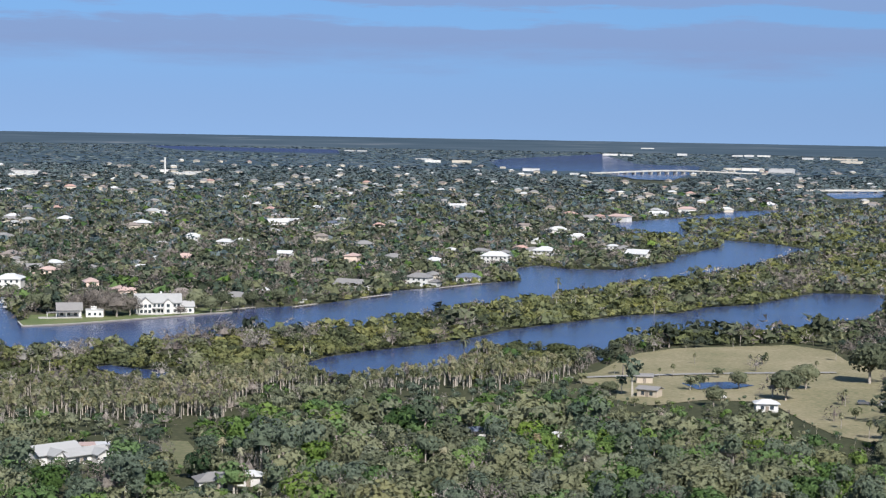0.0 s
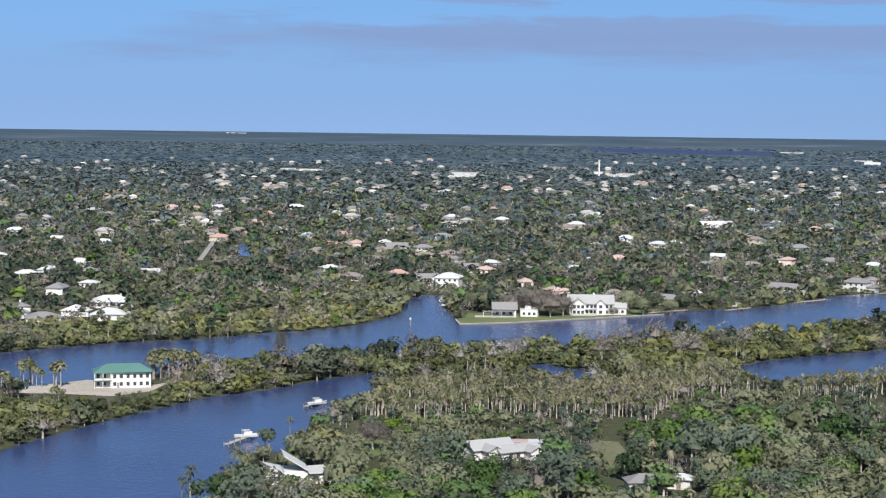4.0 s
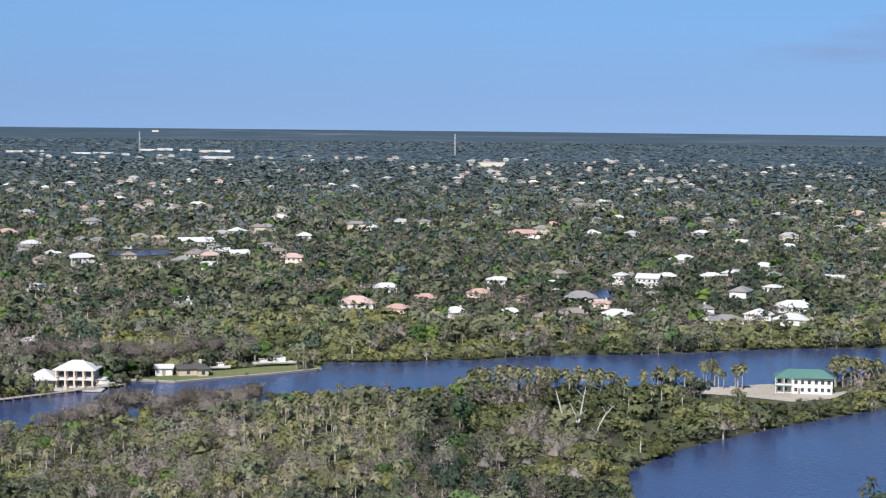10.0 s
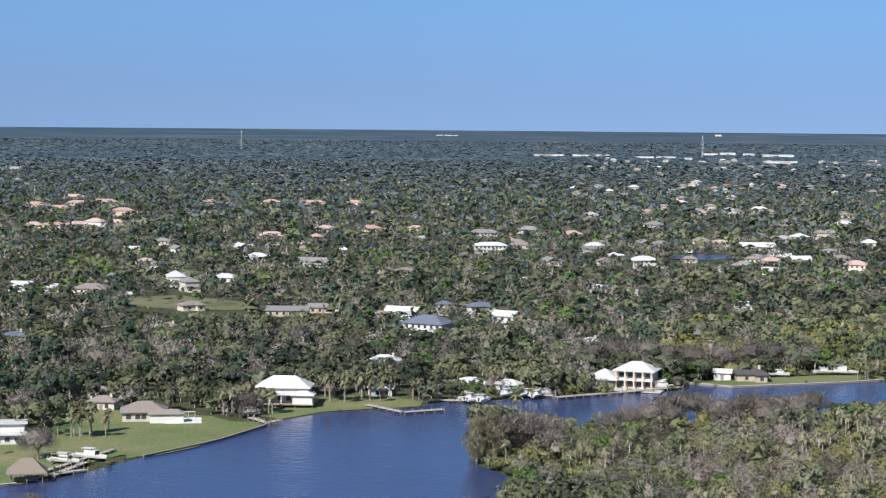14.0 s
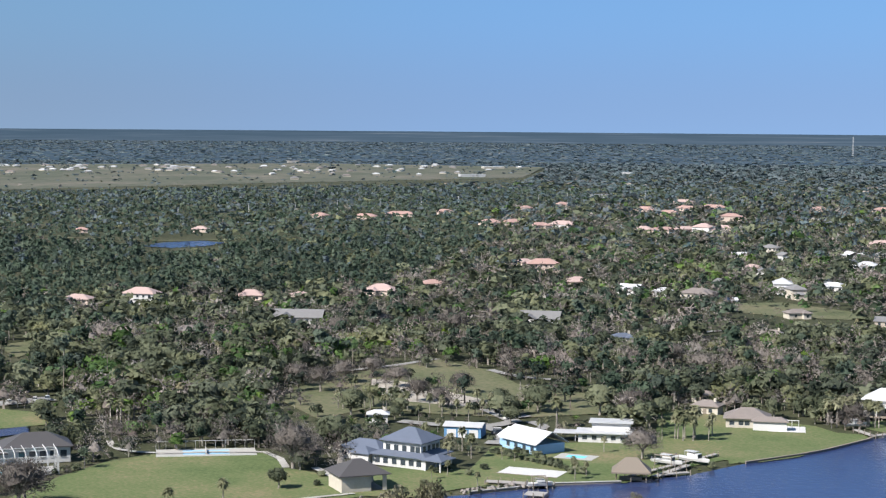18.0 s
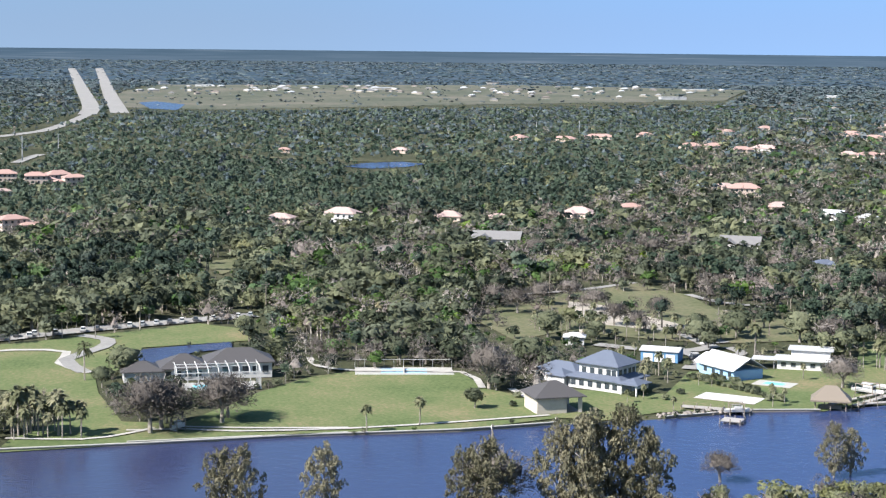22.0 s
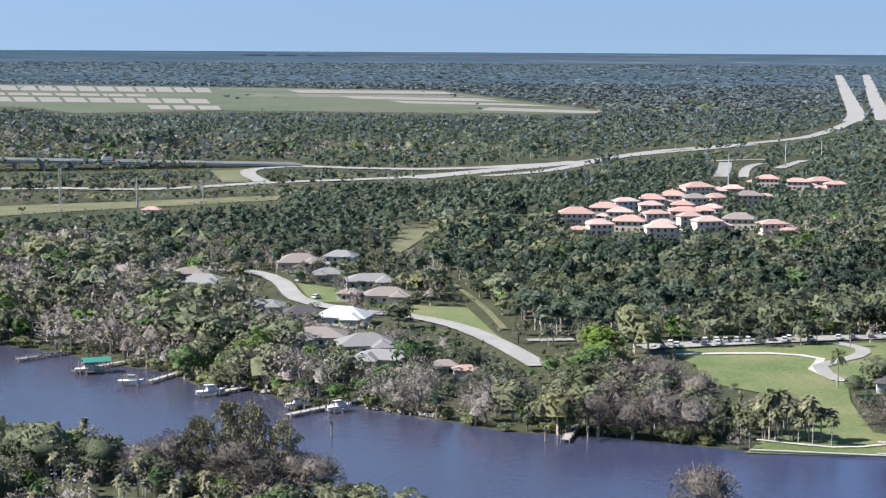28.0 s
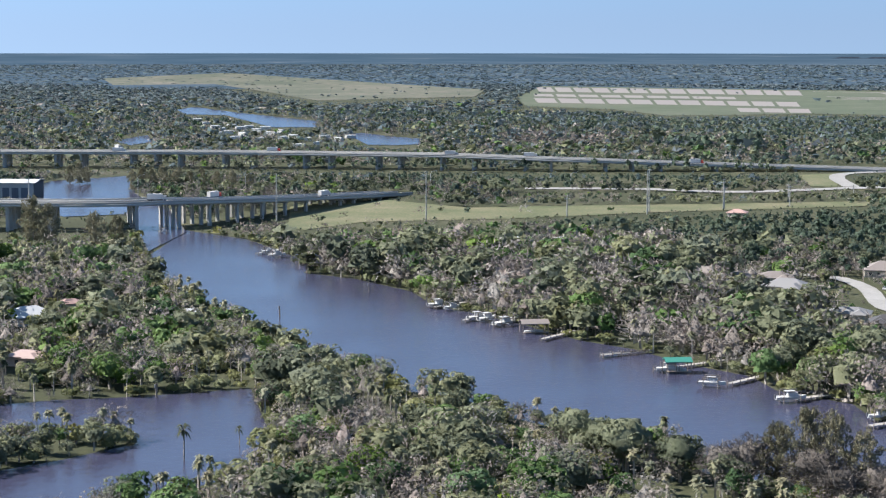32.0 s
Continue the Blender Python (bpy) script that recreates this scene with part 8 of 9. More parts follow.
# ---------------------------------------------------------------- cars
def car(x, y, turn, paint, label):
    c = thing("car", pose(x, y, 0.45, 0, 0, math.degrees(math.atan2(-x, y)) + turn), label, "car", "parked cars")
    bm = bmesh.new()
    prof = ((-2.3, 0.35), (-2.3, 0.95), (-1.2, 1.05), (1.1, 1.05), (2.25, 0.85), (2.3, 0.35))
    l_, r_ = [bm.verts.new((px, -0.9, pz)) for px, pz in prof], [bm.verts.new((px, 0.9, pz)) for px, pz in prof]
    bm.faces.new(l_)
    bm.faces.new(r_[::-1])
    for k in range(len(prof)):
        bm.faces.new((l_[k], r_[k], r_[(k + 1) % len(prof)], l_[(k + 1) % len(prof)]))
    part("body", bm, M[paint], c)
    bm = bmesh.new()
    lo = [bm.verts.new(q) for q in ((-2.0, -0.85, 1.04), (1.2, -0.85, 1.04), (1.2, 0.85, 1.04), (-2.0, 0.85, 1.04))]
    hi = [bm.verts.new(q) for q in ((-1.7, -0.7, 1.6), (0.5, -0.7, 1.6), (0.5, 0.7, 1.6), (-1.7, 0.7, 1.6))]
    for k in range(4):
        bm.faces.new((lo[k], lo[(k + 1) % 4], hi[(k + 1) % 4], hi[k]))
    part("cabin_glass", bm, M["glass"], c)
    part("roof", box(-1.72, 0.52, -0.72, 0.72, 1.59, 1.66), M[paint], c)
    for wx in (-1.45, 1.45):
        for wy in (-0.85, 0.85):
            part("wheel", tube((wx, wy - 0.12, 0.34), (wx, wy + 0.12, 0.34), 0.34, 0.34, 10), M["dark_metal"], c)


row_ = ROADS["parking"][1]
for (ax, ay), (bx, by) in zip(row_[:-1], row_[1:]):
    n = int(math.hypot(bx - ax, by - ay) / 4.6)
    for k in range(n):
        if random.random() < 0.8:
            t = (k + 0.5) / n
            x, y = ax + (bx - ax) * t + 2.2, ay + (by - ay) * t + 0.8
            if all(math.hypot(x - c[0], y - c[1]) > 3.6 for c in CARS):
                CARS.append((x, y, 90 + random.uniform(-5, 5)))
for k, row in enumerate(CARS):
    paint, word = (("white", "white"), ("dark_metal", "black"), ("steel", "silver-grey"))[(0, 1, 0, 2, 0, 1)[k % 6]]
    car(*row, paint, word + " car parked on pale paving")

# ---------------------------------------------------------------- far buildings, trailers, field plots
for x0, y0, w0, h0, turn in FAR_HALLS:
    pieces = max(1, int(w0 / 55))
    out = Vector((x0, y0)).normalized()
    for k in range(pieces):
        side = (k + 0.5) / pieces - 0.5 + random.uniform(-0.2, 0.2) / pieces
        x, y = Vector((x0, y0)) + Vector((out.y, -out.x)) * w0 * side + out * random.uniform(-60, 60) * (pieces > 1)
        w, h, dp = w0 / pieces * random.uniform(0.6, 1.0), (h0 + 1.0) * random.uniform(0.5, 0.9) * (0.6 if math.hypot(x, y) > 9000 else 1.0), random.uniform(8, 15)
        s = shrink(x, y)
        g = thing("warehouse", pose(*lay([(x, y, 0)])[0], 0, 0, turn + random.uniform(-15, 15)) @ Matrix.Diagonal((s, s, s, 1)), "pale flat-roofed warehouse far out on the plain", "warehouse", "warehouses on the plain")
        part("wall", box(-w / 2, w / 2, -dp, dp, 0, h), M[random.choice(("white", "white", "cream", "white_roof"))], g)
        part("roof", box(-w / 2 - 0.5, w / 2 + 0.5, -dp - 0.5, dp + 0.5, h, h + 0.6), M[random.choice(("white_roof", "white_roof", "grey_roof"))], g)
        part("door", box(-2, 2, -dp - 0.2, -dp + 0.1, 0.1, min(4.5, h - 1)), M["steel"], g)
        PLOTS.append((x, y, max(w * 0.55, 12)))
for x, y in TRAILERS:
    g = thing("trailer_home", pose(x, y, 0, 0, 0, random.uniform(0, 180)), "white trailer home in a tree-dotted park", "trailer", "trailers in the park")
    part("body", box(-6, 6, -2, 2, 0.5, 3.6), M["white"], g)
    rb = bmesh.new()
    gable_roof(rb, -6, 6, -2, 2, 3.6, 0.2, 0.3)
    part("roof", rb, M["white_roof"], g)
    part("skirt", box(-5.9, 5.9, -1.9, 1.9, 0, 0.5), M["concrete"], g)
    part("door", box(-0.5, 0.5, -2.08, -1.95, 0.5, 2.5), M["steel"], g)
    PLOTS.append((x, y, 9))


def lorry(x, y, z, turn, paint, label):
    """A box lorry: cab, box, wheels."""
    c = thing("lorry", pose(x, y, z, 0, 0, turn), label, "lorry", "lorries on the bridges")
    part("box", box(-5.5, 3.0, -1.25, 1.25, 1.0, 3.9), M["white"], c)
    cab = box(3.3, 5.6, -1.2, 1.2, 0.6, 2.9)
    for v in cab.verts:
        if v.co.z > 2 and v.co.x > 5:
            v.co.x -= 0.6
    part("cab", cab, M[paint], c)
    part("windscreen", box(5.15, 5.35, -1.05, 1.05, 1.75, 2.65), M["glass"], c)
    part("chassis", box(-5.4, 5.4, -0.9, 0.9, 0.55, 0.99), M["dark_metal"], c)
    for wx in (-4.2, -3.0, 4.3):
        for wy in (-1.1, 1.1):
            part("wheel", tube((wx, wy - 0.15, 0.5), (wx, wy + 0.15, 0.5), 0.5, 0.5, 10), M["dark_metal"], c)


def on_deck(line, share, side):
    p = np.array(line, float)
    seg = np.concatenate([[0], np.cumsum(np.hypot(*np.diff(p[:, :2], axis=0).T))])
    at_ = np.array([np.interp(share * seg[-1], seg, p[:, k]) for k in range(3)])
    nxt = np.array([np.interp(share * seg[-1] + 5, seg, p[:, k]) for k in range(3)])
    w = (nxt - at_)[:2] / max(1e-6, np.hypot(*(nxt - at_)[:2]))
    return at_[0] - w[1] * side, at_[1] + w[0] * side, at_[2] + 0.01, math.degrees(math.atan2(w[1], w[0]))


for line, spots in ((LOW_BRIDGE, ((0.32, -6), (0.47, 7), (0.72, -7))), (HIGH_BRIDGE, ((0.2, -7), (0.36, 7), (0.55, -7), (0.63, 7), (0.8, -6)))):
    for k, (share, side) in enumerate(spots):
        lorry(*on_deck(line, share, side), ("white", "red_paint", "steel")[k % 3], "white box lorry on the concrete bridge")


def rip_rap(line, label):
    """A bank of broken stone at the water's edge."""
    g = thing("stone_bank", pose(0, 0, 0), label, "stone bank", kind="structure")
    for (ax, ay), (bx, by) in zip(line[:-1], line[1:]):
        n = int(math.hypot(bx - ax, by - ay) / 0.34)
        for k in range(n):
            t = (k + random.random()) / n
            x, y = ax + (bx - ax) * t + random.uniform(-2, 2), ay + (by - ay) * t + random.uniform(-2, 2)
            r = random.uniform(0.3, 0.95)
            v, fc = dome(r, r * 0.6, 0, 5, 2, 0.3)
            ob = new("stone", mesh_of("stone", v + np.array([x, y, 0.1]), fc, M["stone"]))
            ob.parent = g


for line in RIP_RAP:
    rip_rap(line, "bank of pale broken stone along the water")


def suburb():
    """Houses too far and too many to tell apart: one mesh of walls, one for each roof colour."""
    lists = {k: [] for k in ("white_roof", "pale_roof", "grey_roof", "tan_roof", "red_roof", "white")}
    q, d = np.radians(spread.uniform(-15, 72, 5000)), spread.uniform(1450 ** 0.5, 5200 ** 0.5, 5000) ** 2
    p = np.stack([-d * np.sin(q), d * np.cos(q)], 1)
    p = p[~((q > 1.05) & (d < 2400)) & ~((q > 0.86) & (d > 1600))]
    bad = keep_clear(p)
    for z in ("far_bank", "mangrove_far", "mangrove_bar", "pine_wood", "bank_wood", "green_wood", "mangrove_spit"):
        bad |= inside(p, ZONES[z])
    p = np.array([c for c in p[~bad] if noise.noise((c[0] * 0.004, c[1] * 0.004, 5.5)) > random.uniform(-0.5, 0.2)])[:560]
    for x, y in p:
        lists[random.choices(("white_roof", "pale_roof", "grey_roof", "tan_roof", "red_roof"), (0.15, 0.22, 0.37, 0.16, 0.10))[0]].append((x, y))
    spots = [(x, y) for x, y in (tuple(np.array(OPEN["far_pasture"]).mean(0) + np.array([random.gauss(-190, 230), random.gauss(0, 700)])) for k in range(150)) if inside(np.array([(x, y)]), OPEN["far_pasture"])[0]]
    for x, y in spots:
        lists[random.choice(("grey_roof", "white_roof", "white_roof", "pale_roof", "tan_roof"))].append((x, y))
    walls = bmesh.new()
    for key, spots in lists.items():
        roofs = bmesh.new()
        for x, y in spots:
            s = shrink(x, y)
            far = math.hypot(x, y)
            w, d_ = random.uniform(10, 18), random.uniform(8, 11)
            st = random.choice((2.4, 2.4, 4.6))
            if inside(np.array([(x, y)]), OPEN["far_pasture"])[0]:
                w, d_, st = w * 0.9, d_ * 0.8, 2.0
            m = pose(*lay([(x, y, 0)])[0], 0, 0, math.degrees(math.atan2(-x, y)) + random.uniform(-40, 40)) @ Matrix.Diagonal((s, s, s, 1))
            one, two = box(-w / 2, w / 2, -d_ / 2, d_ / 2, 0, st + 1.0), bmesh.new()
            hip_roof(two, -w / 2, w / 2, -d_ / 2, d_ / 2, st + 1.0, 0.5)
            for src, dst in ((one, walls), (two, roofs)):
                src.transform(m)
                idx = {v: dst.verts.new(v.co) for v in src.verts}
                for f in src.faces:
                    dst.faces.new([idx[v] for v in f.verts])
                src.free()
            SCREENED.append((x, y, 6.5))
        if spots:
            me = bpy.data.meshes.new("roofs")
            roofs.to_mesh(me)
            me.materials.append(M[key])
            tagged(new("suburb_roofs", me), "many small house roofs scattered through the wooded suburb", "houses", kind="stuff")
        roofs.free()
    me = bpy.data.meshes.new("walls")
    walls.to_mesh(me)
    walls.free()
    me.materials.append(M["cream"])
    tagged(new("suburb_walls", me), "pale house walls scattered through the wooded suburb", "houses", kind="stuff")


spread = np.random.default_rng(21)
q, d = np.radians(spread.uniform(-9, 64, 1500)), spread.uniform(760 ** 0.5, 1500 ** 0.5, 1500) ** 2
p = np.stack([-d * np.sin(q), d * np.cos(q)], 1)
bad = keep_clear(p) | keep_clear(p * 0.982) | keep_clear(p * 1.02) | ((q < 0.1) & (d < 1050))
for outline in ZONES.values():
    bad |= inside(p, outline)
count = 0
for x, y in p[~bad]:                     # more homes half hidden in the wooded streets
    if count == 80 or noise.noise((x * 0.005, y * 0.005, 2.5)) < -0.05 or any(math.hypot(x - c[0], y - c[1]) < 24 for c in PLOTS):
        continue
    count += 1
    house(x, y, random.uniform(10, 18), math.degrees(math.atan2(-x, y)) + random.choice((0, 90)) + random.uniform(-25, 25), random.choice(("white", "grey_white", "greytan", "tan", "pink", "cream", "greywhite2", "white")), random.choice((1, 1, 1, 2)), "houses of the wooded suburb")
suburb()
for name, outline in FAR_FLATS.items():
    sheet("ground_" + name, outline, 2.0, M["streak"], "pale flat streak along the horizon", "ground", 3)
# pale seed beds and long strips in the crop field
q = np.array(SEED_BEDS, float).reshape(-1, 4, 2)
for k in range(9):
    a_, b_ = q[13][1], q[13][2]
    out = (q[13][1] - q[0][0]) / np.hypot(*(q[13][1] - q[0][0]))
    s0, s1 = 0.08 + 0.105 * k, 0.08 + 0.105 * k + 0.035
    p0, p1 = a_ + (b_ - a_) * s0 * 1.6, a_ + (b_ - a_) * s1 * 1.6
    lo, hi = 30 + 90 * random.random(), 480 + 260 * random.random()
    strip = [tuple(p0 + out * lo), tuple(p0 + out * hi), tuple(p1 + out * hi), tuple(p1 + out * lo)]
    if all(inside(np.array([c]), OPEN["crop_field"])[0] for c in strip):
        sheet("ground_seed_bed", strip, 0.5, M["seed_bed"], "long bare strip in the crop field", "ground", 2)
for k, q in enumerate(SEED_BEDS):
    sheet("ground_seed_bed", [(q[0], q[1]), (q[2], q[3]), (q[4], q[5]), (q[6], q[7])], 0.5, M["seed_bed"], "pale bare seed bed in the crop field", "ground", 2)

# ---------------------------------------------------------------- single trees on the lawns and banks
def tree_mesh(name, vf, key, tint):
    v, f = vf
    return mesh_of(name, v, f, M[key], np.full(len(v), tint), smooth=key != "sabal")


def limbs(base, rx, rz, count, r=0.28):
    """A tapered trunk that forks into limbs."""
    bm = bmesh.new()
    add_tube(bm, (0, 0, -0.2), (0.15, 0.1, base), r, r * 0.7, 8)
    for k in range(count):
        q = 2.4 * k + random.uniform(-0.3, 0.3)
        e = Vector((rx * 0.6 * math.cos(q), rx * 0.6 * math.sin(q), base + rz * random.uniform(0.8, 1.5)))
        mid = Vector((0.15, 0.1, base)) * 0.45 + e * 0.55 + Vector((0, 0, -0.3))
        add_tube(bm, (0.15, 0.1, base - 0.1), mid, r * 0.5, r * 0.35, 6)
        add_tube(bm, mid, e, r * 0.35, r * 0.12, 5)
    return bm


def planted(rows, name, label, group, maker):
    kinds = [maker(k) for k in range(4)]
    for k, (x, y, h) in enumerate(rows):
        proto, high = kinds[k % len(kinds)]
        s = max(h, 1.6) / high
        t = new(name)
        t.matrix_world = pose(x, y, 0.2, 0, 0, random.uniform(0, 360)) @ Matrix.Diagonal((s, s, s, 1))
        tagged(t, label, name.replace("_", " "), group)
        for nm, me in proto:
            ob = new(nm, me)
            ob.parent = t


def made(pieces):
    """Meshes for a plant's parts, built once."""
    out = []
    for nm, thing_ in pieces:
        if isinstance(thing_, bpy.types.Mesh):
            out.append((nm, thing_))
        else:
            me = bpy.data.meshes.new(nm)
            thing_.to_mesh(me)
            thing_.free()
            me.materials.append(M["bark"])
            at_ = me.attributes.new("tint", "FLOAT", "POINT")
            at_.data.foreach_set("value", np.full(len(me.vertices), 0.6, np.float32))
            out.append((nm, me))
    return out


def make_sabal(k):
    head = merged(loose(palm_head(44, 2.7, 8.0, 0.36)), dome(1.5, 1.2, 6.7, 7, 3))
    return made([("trunk", tube((0, 0, -0.2), (random.uniform(-0.5, 0.5), 0, 8.2), 0.24, 0.18, 8)), ("crown", tree_mesh("crown", head, "sabal", 0.35 + 0.15 * k))]), 9.6


def make_royal(k):
    fronds = loose(palm_head(26, 3.6, 10.0, 0.26, 0.9))
    return made([("trunk", tube((0, 0, -0.2), (0.2, 0, 10.0), 0.3, 0.2, 8)), ("crown", tree_mesh("crown", fronds, "sabal", 0.1 + 0.1 * k))]), 12.0


def make_bare(k):
    tw = merged(loose(twig_cloud(1500, 6.2, 6.4, 3.2, 0.075, 0.9)), loose(leaf_cloud(420, 16, 5.6, 3.6, 3.4, 0.34, 1.2)), dome(3.4, 2.2, 3.8, 9, 3, 0.4))
    return made([("trunk", limbs(2.6, 6.0, 4.6, 9, 0.45)), ("crown", tree_mesh("crown", tw, "bare", 0.05 + 0.12 * k))]), 10.2


def make_oak(k):
    lv = merged(loose(leaf_cloud(1100, 22, 5.0, 3.8, 2.0, 0.62, 0.5)), dome(3.7, 2.8, 2.6, 9, 4, 0.3))
    return made([("trunk", limbs(2.4, 4.0, 3.4, 7, 0.36)), ("crown", tree_mesh("crown", lv, "oak", 0.35 + 0.15 * k))]), 9.6


def make_casuarina(k):
    pieces = []
    for j in range(64):
        u = (j + random.uniform(-1, 1)) / 64
        wide = 5.6 * math.sin(math.pi * min(0.97, max(0.1, 0.16 + 0.78 * u))) ** 0.8 * random.uniform(0.2, 1.15)
        q = 2.4 * j + k
        v = leaf_cloud(70, 3, 1.5, 1.3, -1.0, 0.34, 1.4)
        v = v * np.array([1, 1, 1.7]) + np.array([math.cos(q) * wide, math.sin(q) * wide, 2.0 + 16.0 * u - wide * 0.1])
        pieces.append(loose(v))
    bm = tube((0, 0, -0.3), (0.4, 0.2, 17.5), 0.40, 0.07, 8)
    for j in range(9):
        q, z = 2.4 * j, 3.5 + 1.4 * j
        add_tube(bm, (0.02 * z, 0, z), (math.cos(q) * 3.2, math.sin(q) * 3.2, z + 2.2), 0.12, 0.04, 4)
    return made([("trunk", bm), ("crown", tree_mesh("crown", merged(*pieces), "casuarina", 0.45 + 0.17 * k))]), 19.6


def make_shrub(k):
    lv = merged(loose(leaf_cloud(190, 8, 1.7, 1.2, 0.0, 0.42, 0.6)), dome(1.3, 0.95, 0.0, 7, 3, 0.3))
    return made([("stem", tube((0, 0, -0.2), (0, 0, 1.0), 0.1, 0.06, 6)), ("crown", tree_mesh("crown", lv, "oak", 0.3 + 0.2 * k))]), 2.6


planted(GARDEN_SHRUBS, "shrub", "rounded green garden shrub beside a house", "garden shrubs", make_shrub)
BIG_BARE += [(-414.9, 330.0, 13), (-415.9, 336.0, 14), (-417.0, 342.1, 13), (-419.1, 350.3, 12), (-523.5, 306.4, 9), (-405.1, 342.9, 11), (-810.4, 199.7, 11), (-823.7, 224.3, 12), (-795.1, 234.9, 12), (-809.1, 258.1, 11), (-676.5, 311.3, 11), (-641.1, 307.5, 12), (-449, -64, 12.5), (-448, -55, 11), (-452, -47, 13), (-451, -40, 12), (-489, -72, 12), (-493, -62, 13), (-504, -54, 12.5), (-492, -42, 11), (-455, -73, 11), (-472, -64, 12), (-177, 932, 13.5), (-170, 930, 12.5), (-183, 938, 12.0), (-174, 944, 14.0), (-164, 936, 12.0), (-142, 975, 12.0), (-171, 938, 11.0), (-164, 946, 9.0), (-213, 955, 10.0), (-138, 940, 6.0)]
BIG_OAK += [(-589.5, 219.9, 9), (-574.4, 203.0, 8), (-586.0, 149.8, 11), (-584.6, 166.7, 7), (-590.9, 204.7, 8), (-572.0, 252.4, 10), (-552.9, 250.3, 9), (-134, 962, 12.0), (-120, 968, 12.5), (-208, 942, 12.0), (-214, 948, 11.0), (-136, 985, 12.0), (-105, 985, 11.0), (-92, 1003, 11.0), (-124, 955, 10.5), (-110, 962, 9.5), (-206, 952, 9.0), (-220, 960, 9.5), (-186, 946, 7.0)]
LAWN_PALMS += [(-530.0, 300.6, 9), (-525.7, 301.5, 9.5), (-525.1, 305.6, 8.5), (-524.4, 313.0, 9), (-520.5, 312.9, 8.5), (-557.4, 348.4, 9), (-549.9, 348.6, 9), (-536.6, 346.1, 9.5), (-531.4, 351.2, 9), (-533.9, 361.3, 9), (-529.8, 361.0, 9.5), (-530.1, 369.8, 9), (-464.3, 375.9, 10), (-525.3, 419.6, 9), (-517.2, 421.0, 9), (-520.9, 429.3, 9)]
spit = [p for p in LAWN_PALMS if 560 < math.hypot(p[0], p[1]) < 950 and 22 < math.degrees(math.atan2(-p[0], p[1])) < 42]
for x, y, h in spit:
    for k in range(2):
        LAWN_PALMS.append((x + random.uniform(-6, 6), y + random.uniform(-5, 5), h * random.uniform(0.7, 1.0)))
grove = [p for p in LAWN_PALMS if 430 < math.hypot(p[0], p[1]) < 500 and 90 < math.degrees(math.atan2(-p[0], p[1])) < 98]
for x, y, h in grove:
    for k in range(2):
        LAWN_PALMS.append((x + random.uniform(-6, 6), y + random.uniform(-6, 6), min(h, 9.0) * random.uniform(0.7, 1.0)))
BIG_BARE += [(-545.4, 482.7, 12), (-543.1, 491.1, 13), (-540.4, 497.7, 12), (-534.3, 502.8, 13), (-525.8, 505.6, 12), (-518.9, 511.4, 12), (-546.0, 471.7, 11), (-517.7, 527.9, 11), (-507.8, 547.7, 11), (-511.3, 537.8, 12), (-501.8, 562.1, 10), (-521.6, 487.8, 9), (-510.0, 523.2, 9)]
BIG_OAK += [(-506.3, 488.3, 9), (-502.2, 491.8, 8), (-498.7, 496.7, 9), (-514.9, 493.5, 10), (-502.7, 503.7, 8), (-521.1, 448.7, 9), (-542.4, 464.3, 10), (-502.0, 552.5, 9)]
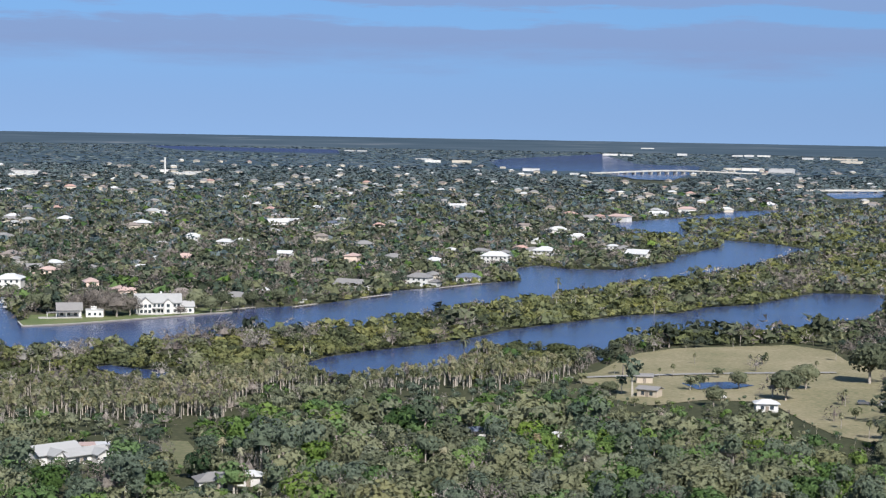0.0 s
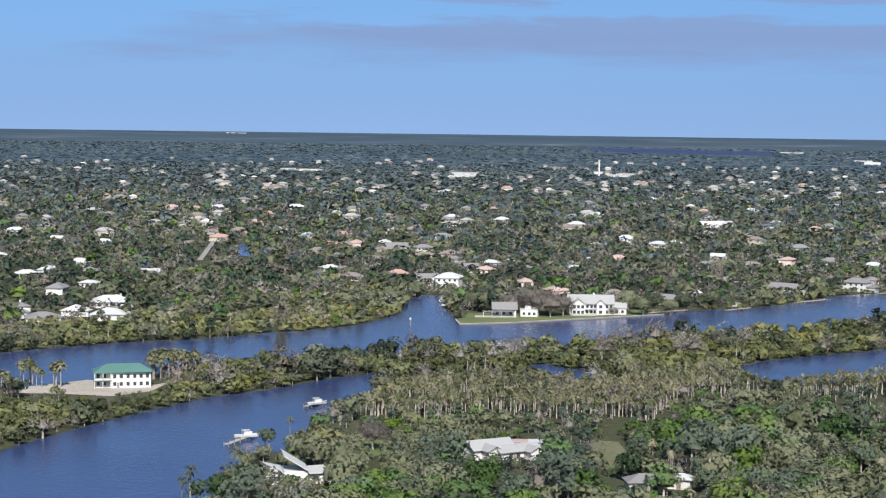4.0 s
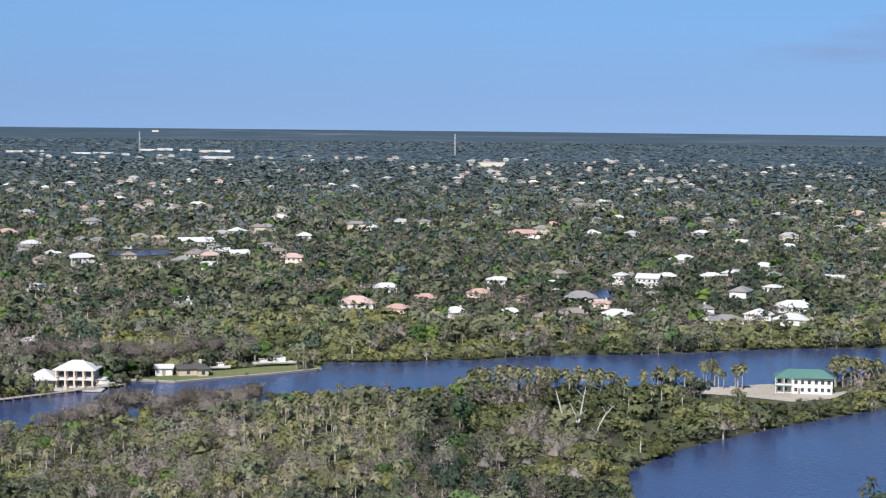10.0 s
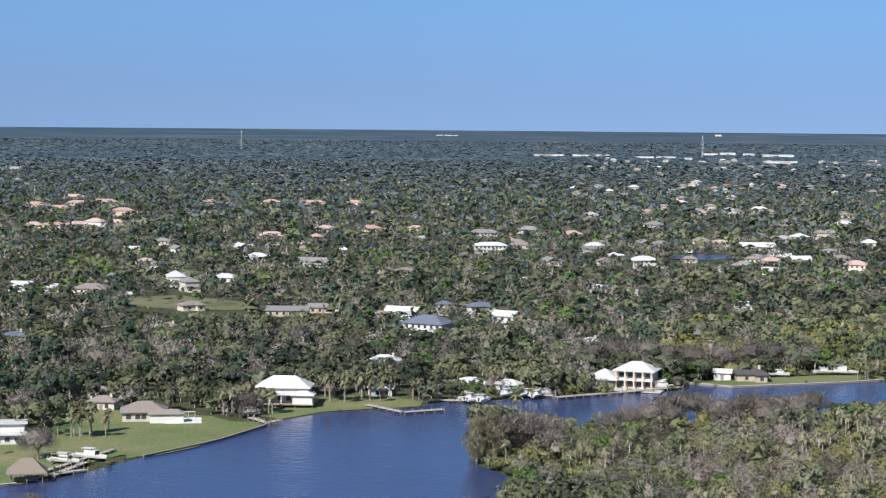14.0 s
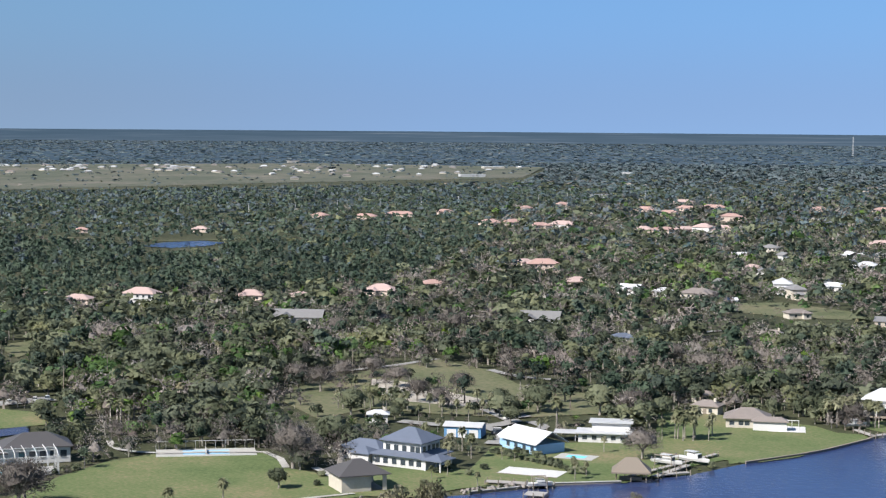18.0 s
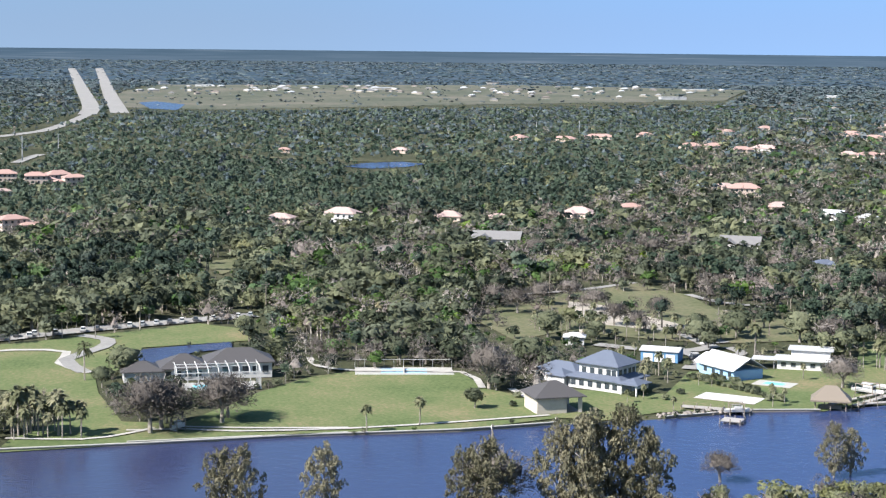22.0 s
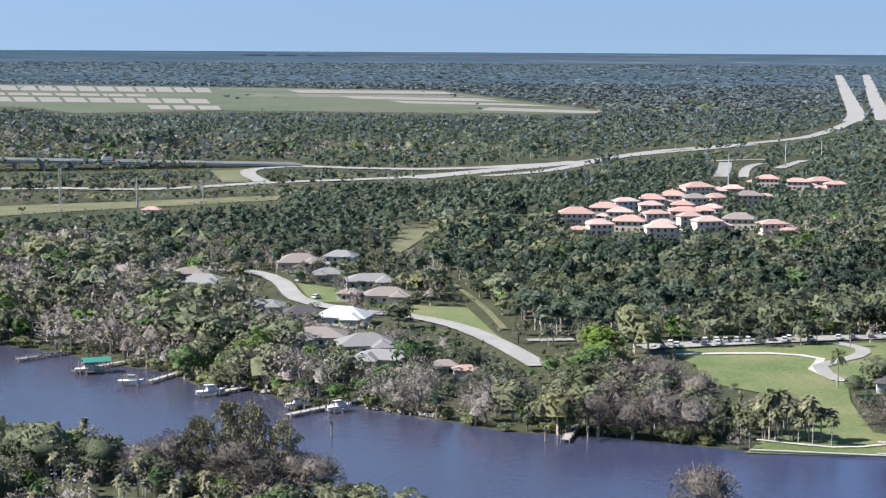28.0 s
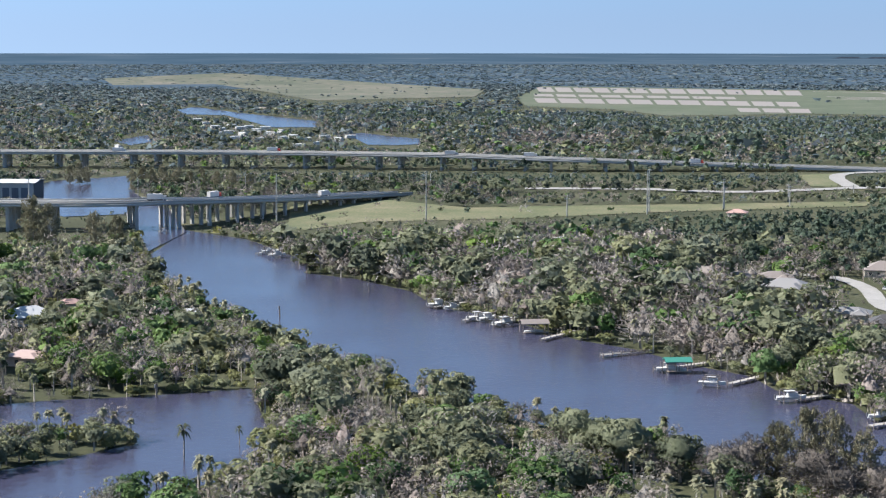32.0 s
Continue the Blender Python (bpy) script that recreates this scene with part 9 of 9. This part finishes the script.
BIG_BARE += [(-419.5, 379.2, 10), (-422.1, 388.7, 10), (-422.8, 397.8, 11), (-430.4, 413.8, 11), (-431.0, 422.1, 11.5), (-430.2, 429.2, 10), (-416.8, 425.0, 11), (-418.2, 437.2, 11), (-413.7, 439.8, 11.5), (-413.1, 448.4, 10), (-410.9, 454.5, 10.5), (-411.8, 464.3, 10.5), (-410.8, 421.4, 9), (-419.8, 404.8, 9), (-405.8, 435.0, 9)]
planted(LAWN_PALMS, "cabbage_palm", "cabbage palm with a round grey-green head on open ground", "palms on the lawns", make_sabal)
planted(ROYAL_PALMS, "royal_palm", "tall palm with long arching green fronds and a pale trunk", "tall palms", make_royal)
planted(BIG_BARE, "bare_tree", "spreading leafless grey tree with fine twigs", "bare lawn trees", make_bare)
planted(BIG_OAK, "oak_tree", "rounded dark green oak standing in grass", "lawn oaks", make_oak)
planted(CASUARINA, "casuarina_tree", "tall feathery olive-brown casuarina on the river bank", "casuarinas on the bank", make_casuarina)
def dead_branch(name, parent, a, b, r, forks):
    """A bleached limb that bends and forks into thin broken ends."""
    a, b = Vector(a), Vector(b)
    mid = a.lerp(b, 0.5) + Vector((random.uniform(-0.5, 0.5), random.uniform(-0.4, 0.4), 0.2))
    bm = tube(a, mid, r, r * 0.75, 7)
    add_tube(bm, mid, b, r * 0.75, r * 0.3, 6)
    limb = part(name, bm, M["concrete"], parent)
    for k in range(forks):
        o = mid.lerp(b, random.uniform(0.0, 0.8))
        e = o + Vector((random.uniform(-2.4, 2.4), random.uniform(-1.5, 1.5), random.uniform(1.0, 3.0)))
        part("branch", tube(o, e, r * 0.32, r * 0.1, 5), M["concrete"], limb)


for x, y in DEAD_TREE:
    g = thing("dead_tree", pose(x, y, 0, 0, 0, 24), "dead bleached white tree with forked bare trunks above the mangroves", "dead tree")
    dead_branch("trunk", g, (-1.2, 0, -0.2), (-6.0, 0, 16.5), 0.38, 3)
    dead_branch("trunk", g, (0.4, 0, -0.2), (3.4, 0, 18.0), 0.42, 5)
    dead_branch("limb", g, (1.2, 0, 5), (-1.4, 0, 12.5), 0.26, 3)
    dead_branch("trunk", g, (6.6, 0, -0.2), (8.0, 0, 6.5), 0.42, 2)
    dead_branch("limb", g, (8.0, 0, 6.3), (12.5, 0, 12.5), 0.28, 4)

scatter()
